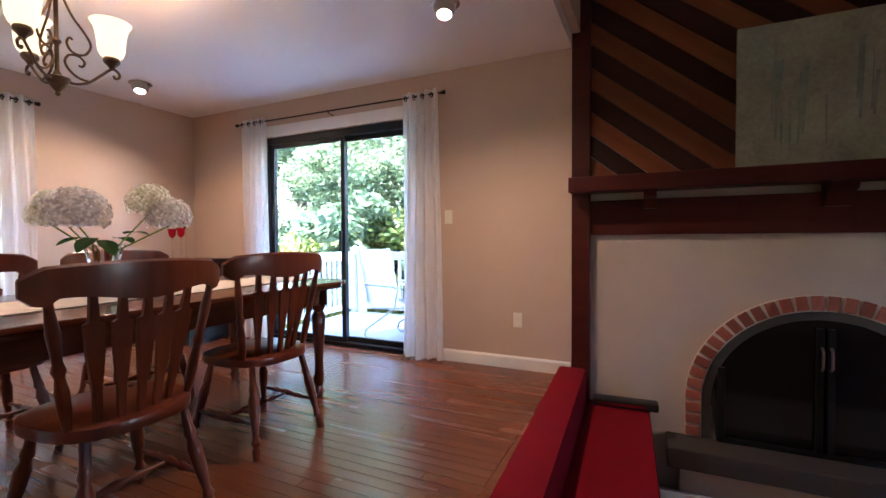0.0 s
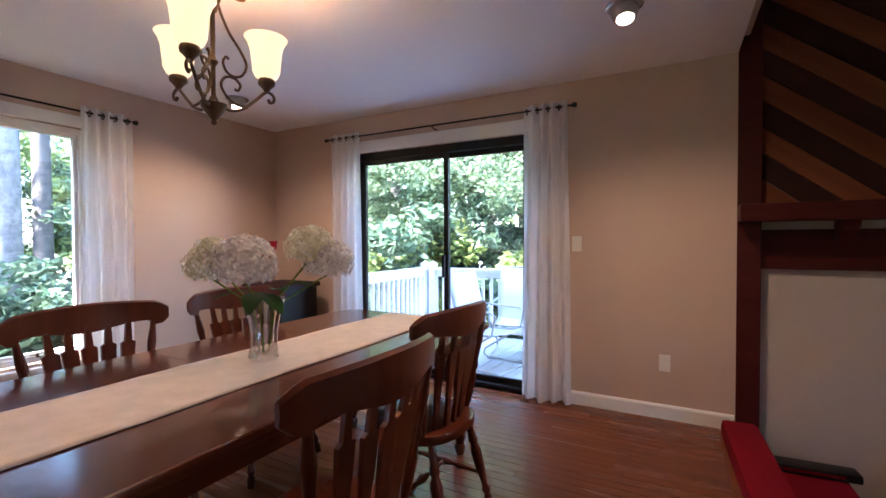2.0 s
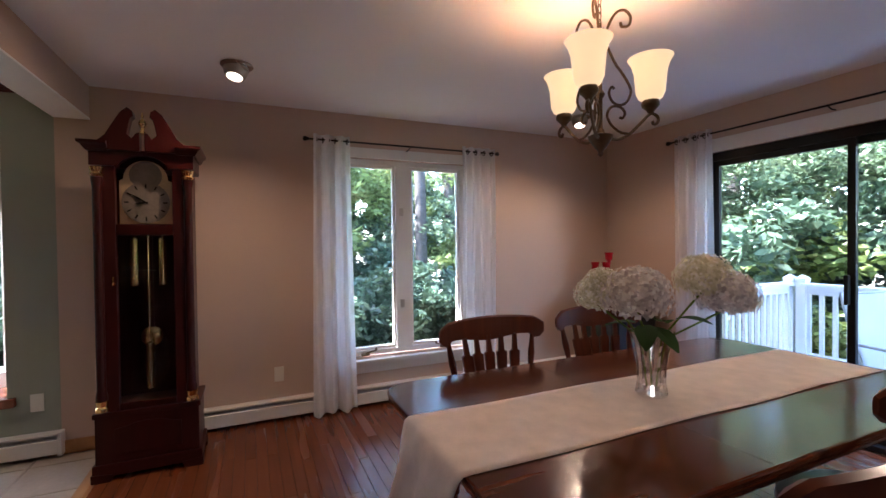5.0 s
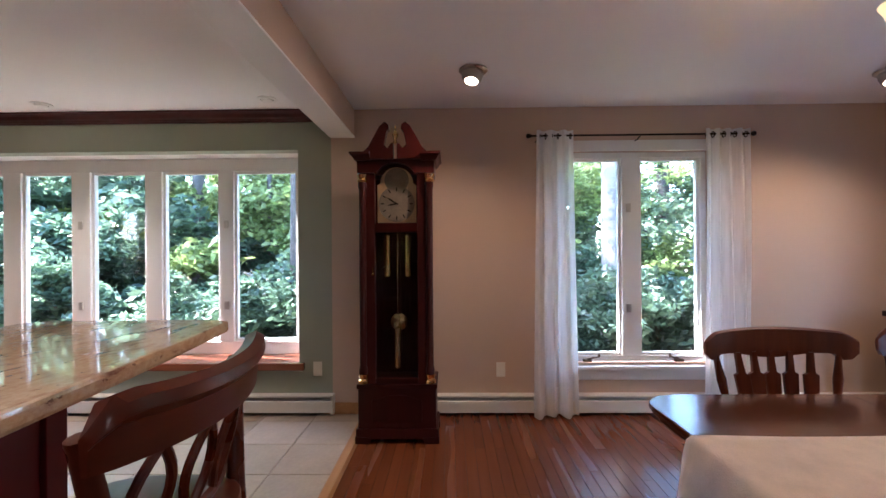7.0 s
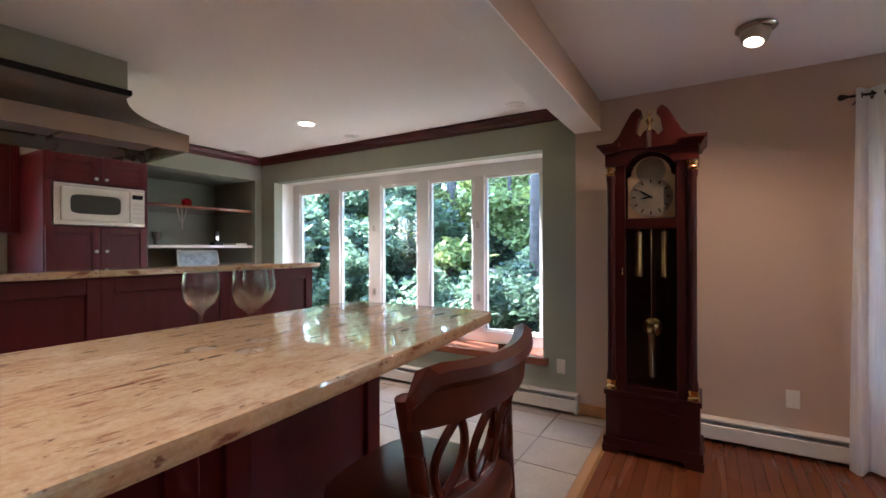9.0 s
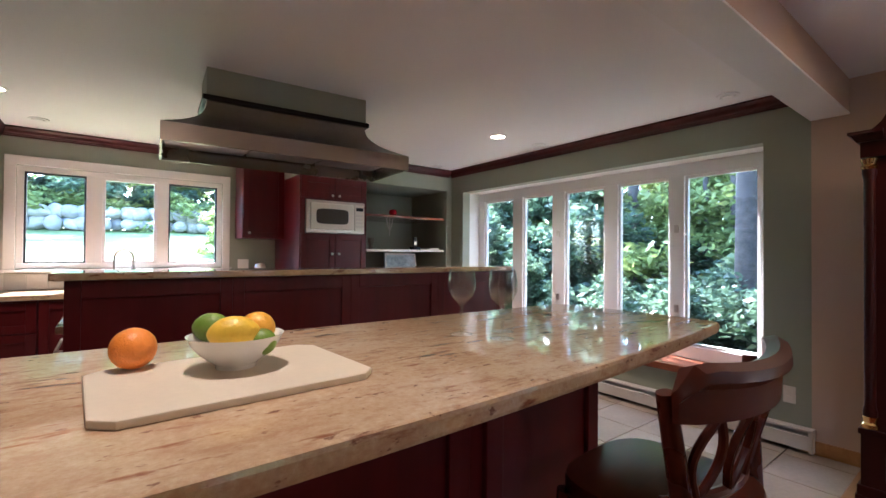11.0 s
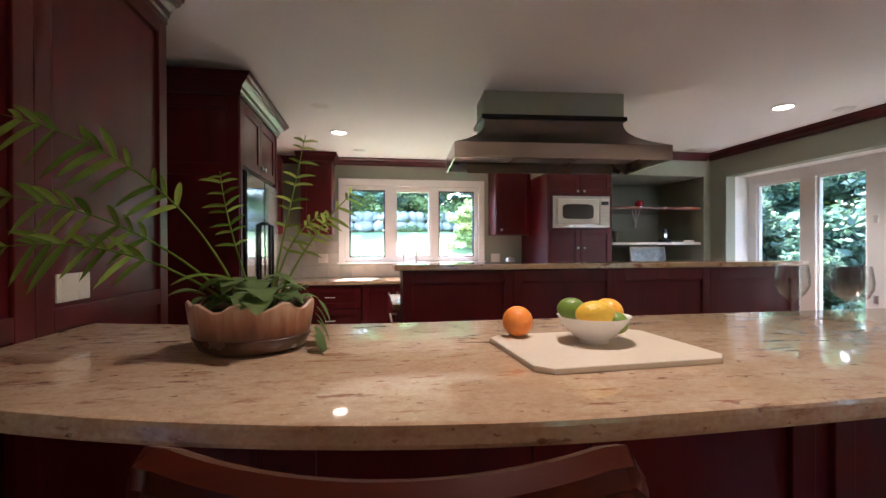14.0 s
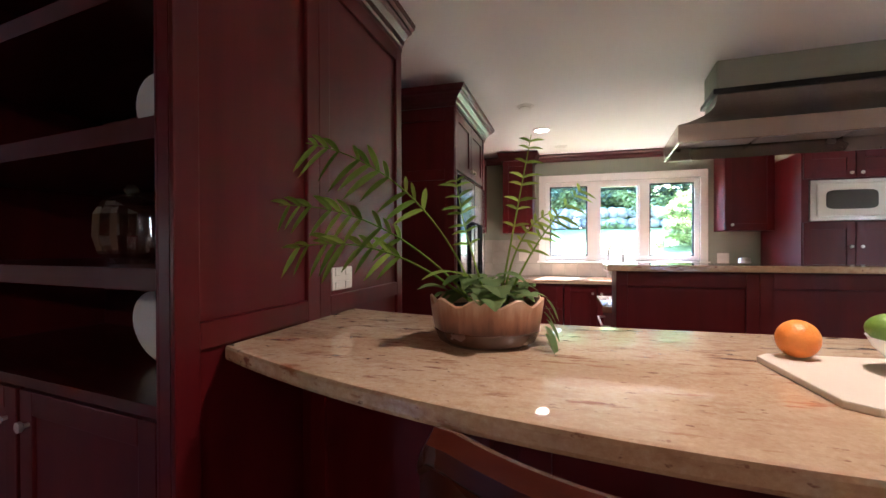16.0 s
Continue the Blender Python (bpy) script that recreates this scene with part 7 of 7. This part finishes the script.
def leaf_cloud(seed, n, rad, size, holes=0.0):
    """Leaf clumps in an uneven, gappy crown."""
    rr = random.Random(seed)
    nr = np.random.RandomState(seed)
    clumps = []
    while len(clumps) < 46:
        p = Vector((rr.uniform(-1, 1), rr.uniform(-1, 1), rr.uniform(-1, 1)))
        if 0.35 < p.length < 1.05:
            clumps.append((Vector((p.x * rad[0], p.y * rad[1], p.z * rad[2])), rr.uniform(0.14, 0.30) * rad[0]))
    vs, fs = [], []
    for i in range(n):
        c, r = clumps[i % len(clumps)]
        d = nr.normal(size=3)
        d = d / np.linalg.norm(d) * r * nr.uniform(0.3, 1.0)
        p = np.array(c) + d * np.array([1, 1, 0.6])
        u = nr.normal(size=3)
        u[2] *= 0.5
        u = u / np.linalg.norm(u)
        w = np.cross(u, nr.normal(size=3))
        w = w / max(1e-6, np.linalg.norm(w))
        s = size * nr.uniform(0.6, 1.3)
        k = len(vs)
        vs += [tuple(p - u * s), tuple(p + w * s * 0.42), tuple(p + u * s), tuple(p - w * s * 0.42)]
        fs.append((k, k + 1, k + 2, k + 3))
    me = bpy.data.meshes.new("leaves")
    me.from_pydata(vs, [], fs)
    return me


def with_mat(me, mt):
    me.materials.append(M[mt])
    return me


# the last mesh of each list wears the leaf colour with painted-in sunlight
crowns = [with_mat(leaf_cloud(31 + k, 13000, (2.6, 2.6, 2.8), 0.072), mt) for k, mt in enumerate(("foliage", "foliage", "foliage_lit"))]
bushes = [with_mat(leaf_cloud(51 + k, 11000, (1.35, 1.35, 1.15), 0.062), "shrub" if k < 2 else "foliage_lit") for k in range(3)]
boughs = [with_mat(leaf_cloud(71 + k, 5000, (1.5, 1.5, 0.55), 0.052), mt) for k, mt in enumerate(("foliage", "foliage_lit"))]
rt = random.Random(77)


def tree(x, y, height, thick, crown, scale, low=0.45, bark="bark", bare=False):
    g = land(x, y)
    t_ = thing("forest_tree", "tall woodland tree with a leafy crown", "tree", "trees round the house", (x, y, g - 0.1))
    lean = (rt.uniform(-0.25, 0.25), rt.uniform(-0.25, 0.25))
    pts = [(lean[0] * s * s, lean[1] * s * s, height * s) for s in (0, 0.02, 0.15, 0.3, 0.45, 0.6, 0.75, 0.9)]
    tk = part("trunk", tube(bmesh.new(), pts, [thick * k for k in (1.5, 1.2, 1.0, 0.92, 0.82, 0.7, 0.5, 0.3)], 12), bark, t_, smooth=True)
    bm = bmesh.new()
    for k in range(6):
        a, z = rt.uniform(0, 6.28), height * rt.uniform(0.45, 0.85)
        ln = rt.uniform(1.0, 2.2)
        tube(bm, [(lean[0] * 0.4, lean[1] * 0.4, z), (ln * 0.5 * math.cos(a), ln * 0.5 * math.sin(a), z + 0.3), (ln * math.cos(a), ln * math.sin(a), z + 0.8)], [thick * 0.25, thick * 0.15, 0.02], 6)
    part("limbs", bm, "bark", t_)
    if not bare:
        cr = part("crown", None, None, t_, mesh=crown)
        cr.matrix_basis = pose(lean[0], lean[1], height * (0.5 + low * 0.5), 0, 0, rt.uniform(0, 360)) @ Matrix.Diagonal((scale, scale, scale * rt.uniform(0.9, 1.3), 1))
    return t_


def shrub(x, y, s, mesh, name="shrub", label="dense green woodland shrub", lift=0.75):
    ob = part(name, None, None, None, mesh=mesh)
    ob.matrix_basis = pose(x, y, land(x, y) + lift * s, 0, 0, rt.uniform(0, 360)) @ Matrix.Diagonal((s, s, s, 1))
    return tagged(ob, label, "shrub", "shrubs round the house")


# west woods: shrub belt, pale near trunk, darker trunks and crowns beyond
for i in range(17):
    y = -8.5 + i * 0.95
    shrub(-7.6 + rt.uniform(-0.6, 0.5), y + rt.uniform(-0.3, 0.3), rt.uniform(1.0, 1.25) * (0.9 if 0 < y < 4 else 1.0), bushes[i % 2])
for i in range(14):
    shrub(-10.6 + rt.uniform(-1, 1), -10 + i * 1.45, rt.uniform(1.4, 1.9) * (0.8 if i > 7 else 1.0), bushes[(i + 1) % 3])
tree(-8.1, 2.75, 12, 0.20, crowns[0], 0.8, 1.2, "pale_bark")
tree(-8.4, -2.5, 12, 0.15, None, 1.0, bare=True)
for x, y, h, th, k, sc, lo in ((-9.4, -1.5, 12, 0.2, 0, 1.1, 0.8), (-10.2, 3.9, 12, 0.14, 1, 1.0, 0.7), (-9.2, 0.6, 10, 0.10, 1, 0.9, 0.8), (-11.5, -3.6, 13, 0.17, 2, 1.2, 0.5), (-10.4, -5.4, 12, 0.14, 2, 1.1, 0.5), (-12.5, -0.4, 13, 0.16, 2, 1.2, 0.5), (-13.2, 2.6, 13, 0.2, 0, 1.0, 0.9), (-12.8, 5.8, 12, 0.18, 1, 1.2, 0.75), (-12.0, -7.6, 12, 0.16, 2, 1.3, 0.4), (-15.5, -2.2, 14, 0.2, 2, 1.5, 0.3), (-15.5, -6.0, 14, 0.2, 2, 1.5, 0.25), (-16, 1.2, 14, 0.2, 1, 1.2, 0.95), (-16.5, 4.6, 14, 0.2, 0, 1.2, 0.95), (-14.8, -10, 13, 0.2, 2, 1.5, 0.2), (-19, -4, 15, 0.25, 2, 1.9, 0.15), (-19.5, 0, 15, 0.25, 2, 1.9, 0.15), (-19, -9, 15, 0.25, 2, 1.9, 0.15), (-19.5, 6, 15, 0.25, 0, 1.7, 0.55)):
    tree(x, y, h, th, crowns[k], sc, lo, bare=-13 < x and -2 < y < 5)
# all of these boughs take the sun-tinted leaf colour
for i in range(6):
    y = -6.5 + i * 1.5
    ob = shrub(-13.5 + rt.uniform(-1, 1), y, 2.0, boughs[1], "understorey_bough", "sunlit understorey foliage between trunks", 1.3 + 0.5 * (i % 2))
for i in range(22):
    tree(-10.5 - 0.42 * i + rt.uniform(-0.6, 0.6), -9.5 + (i * 5.3) % 14.5, rt.uniform(9, 12), rt.uniform(0.05, 0.11), None, 1.0, bare=True)
# north woods beyond the deck
for i in range(15):
    shrub(-12 + i * 1.25, 9.0 + rt.uniform(-0.8, 0.8), rt.uniform(1.2, 1.7), bushes[i % 3], lift=0.8)
for x, y, h, th, k, sc, lo in ((-6.6, 9.4, 10, 0.15, 0, 1.0, 0.2), (-4.6, 10.6, 11, 0.15, 1, 1.1, 0.3), (-2.6, 9.8, 11, 0.12, 0, 1.0, 0.35), (-0.8, 11, 11, 0.15, 1, 1.1, 0.5), (1.6, 10.4, 11, 0.15, 0, 1.2, 0.5), (-9, 10.5, 11, 0.16, 1, 1.2, 0.2), (-7.4, 13, 12, 0.18, 0, 1.4, 0.15), (-4.0, 13.6, 13, 0.2, 1, 1.4, 0.35), (-1.0, 14.4, 12, 0.2, 0, 1.4, 0.45), (3.0, 14, 13, 0.2, 1, 1.5, 0.1), (-11.5, 14, 13, 0.2, 2, 1.6, 0.1), (-6.0, 17.5, 14, 0.22, 2, 1.9, 0.05), (-1.5, 18.5, 14, 0.22, 0, 1.7, 0.4), (3.4, 18.5, 14, 0.22, 2, 1.9, 0.05), (-14.5, 10, 13, 0.2, 0, 1.7, 0.1), (6, 12, 12, 0.2, 1, 1.5, 0.1)):
    tree(x, y, h, th, crowns[k], sc, lo)
for x, y, z in ((-5.2, 7.8, 2.6), (-3.9, 8.2, 3.2), (-2.9, 7.9, 2.3), (-5.6, 8.6, 1.8), (-1.8, 8.4, 2.9), (-4.6, 8.8, 4.0)):
    ob = shrub(x, y, 0.95, boughs[0], "hanging_bough", "drooping leafy bough near the deck", 0)
    ob.location.z = z
# south: trees behind the stone wall
for i in range(9):
    shrub(-8 + i * 1.9, -19.6 + rt.uniform(-0.6, 0.6), rt.uniform(1.5, 2.0), bushes[(i % 2) + 1], lift=0.7)
for x, y, k, sc in ((-7, -22, 2, 1.4), (-3.4, -23, 0, 1.4), (-0.2, -22, 1, 1.3), (3.0, -23, 2, 1.4), (6.4, -22, 0, 1.4), (-11, -21, 1, 1.5), (-1.8, -27, 2, 1.9), (4, -28, 0, 1.9), (-8, -28, 2, 1.9)):
    tree(x, y, 11, 0.2, crowns[k], sc, 0.1)
# lawn shrubs whose sunlight is partly in their paler leaf colour
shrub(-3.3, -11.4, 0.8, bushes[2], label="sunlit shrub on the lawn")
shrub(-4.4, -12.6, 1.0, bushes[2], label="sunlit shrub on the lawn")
# boughs above 2.6 m get leaves with sunlight in the colour, lower ones plain
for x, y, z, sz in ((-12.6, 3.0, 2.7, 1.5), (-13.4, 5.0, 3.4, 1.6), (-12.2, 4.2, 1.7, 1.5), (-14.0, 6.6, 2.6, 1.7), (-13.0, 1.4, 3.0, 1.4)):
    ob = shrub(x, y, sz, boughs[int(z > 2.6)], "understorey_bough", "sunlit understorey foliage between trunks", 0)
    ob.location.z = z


# ---- floor boards, floor tiles and backsplash tiles ----
fb = tagged(new("floor_dining"), "glossy red-brown oak strip floor", "floor", kind="structure")
bm = boxed(0, 1, 0.0008, 0.0652, -0.013, 0.0, 0.0012)
plank = None
rf = random.Random(4)
y, STRIP = -0.54, 0.066
while y < N:
    x, end = W, (-0.335 if y > 1.47 else 1.2)
    x -= rf.uniform(0, 0.9)
    while x < end:
        ln = rf.uniform(1.0, 1.75)
        a, b = max(W, x), min(end, x + ln)
        if b - a > 0.03:
            if plank is None:
                ob = part("plank", bm, "floor", fb)
                plank = ob.data
            else:
                ob = part("plank", None, None, fb, mesh=plank)
            ob.matrix_basis = Matrix.Translation((a, y, 0)) @ Matrix.Diagonal((b - a - 0.0008, 1, 1, 1))
        x += ln
    y += STRIP

ft = tagged(new("floor_tiles"), "beige stone kitchen floor tiles laid square", "floor", kind="structure")
bm = boxed(0.003, 0.397, 0.003, 0.397, -0.012, 0.0, 0.003)
tile = None
for i in range(15):
    for j in range(13):
        x, y = W - 0.02 + 0.98 + 0.4 * (i - 3), -0.98 - 0.4 * j
        if x < W - 0.35 or x > 1.0:
            continue
        if tile is None:
            ob = part("tile", bm, "tile", ft)
            tile = ob.data
        else:
            ob = part("tile", None, None, ft, mesh=tile)
        ob.matrix_basis = Matrix.Translation((x, y, 0))

bs = tagged(new("backsplash"), "grey-beige stone backsplash tiles", "backsplash", kind="structure")
bm = boxed(0.002, 0.148, 0, 0.009, 0.002, 0.148, 0.002)
tile = None
for i in range(18):
    for j in range(3):
        x, z = 0.90 - 0.15 * (i + 1), 0.942 + 0.15 * j
        if -2.385 < x < 0.9 and not (-1.98 < x < -0.02 and z > 0.96):
            if tile is None:
                ob = part("tile", bm, "splash", bs)
                tile = ob.data
            else:
                ob = part("tile", None, None, bs, mesh=tile)
            ob.matrix_basis = Matrix.Translation((x, S + 0.001, z))
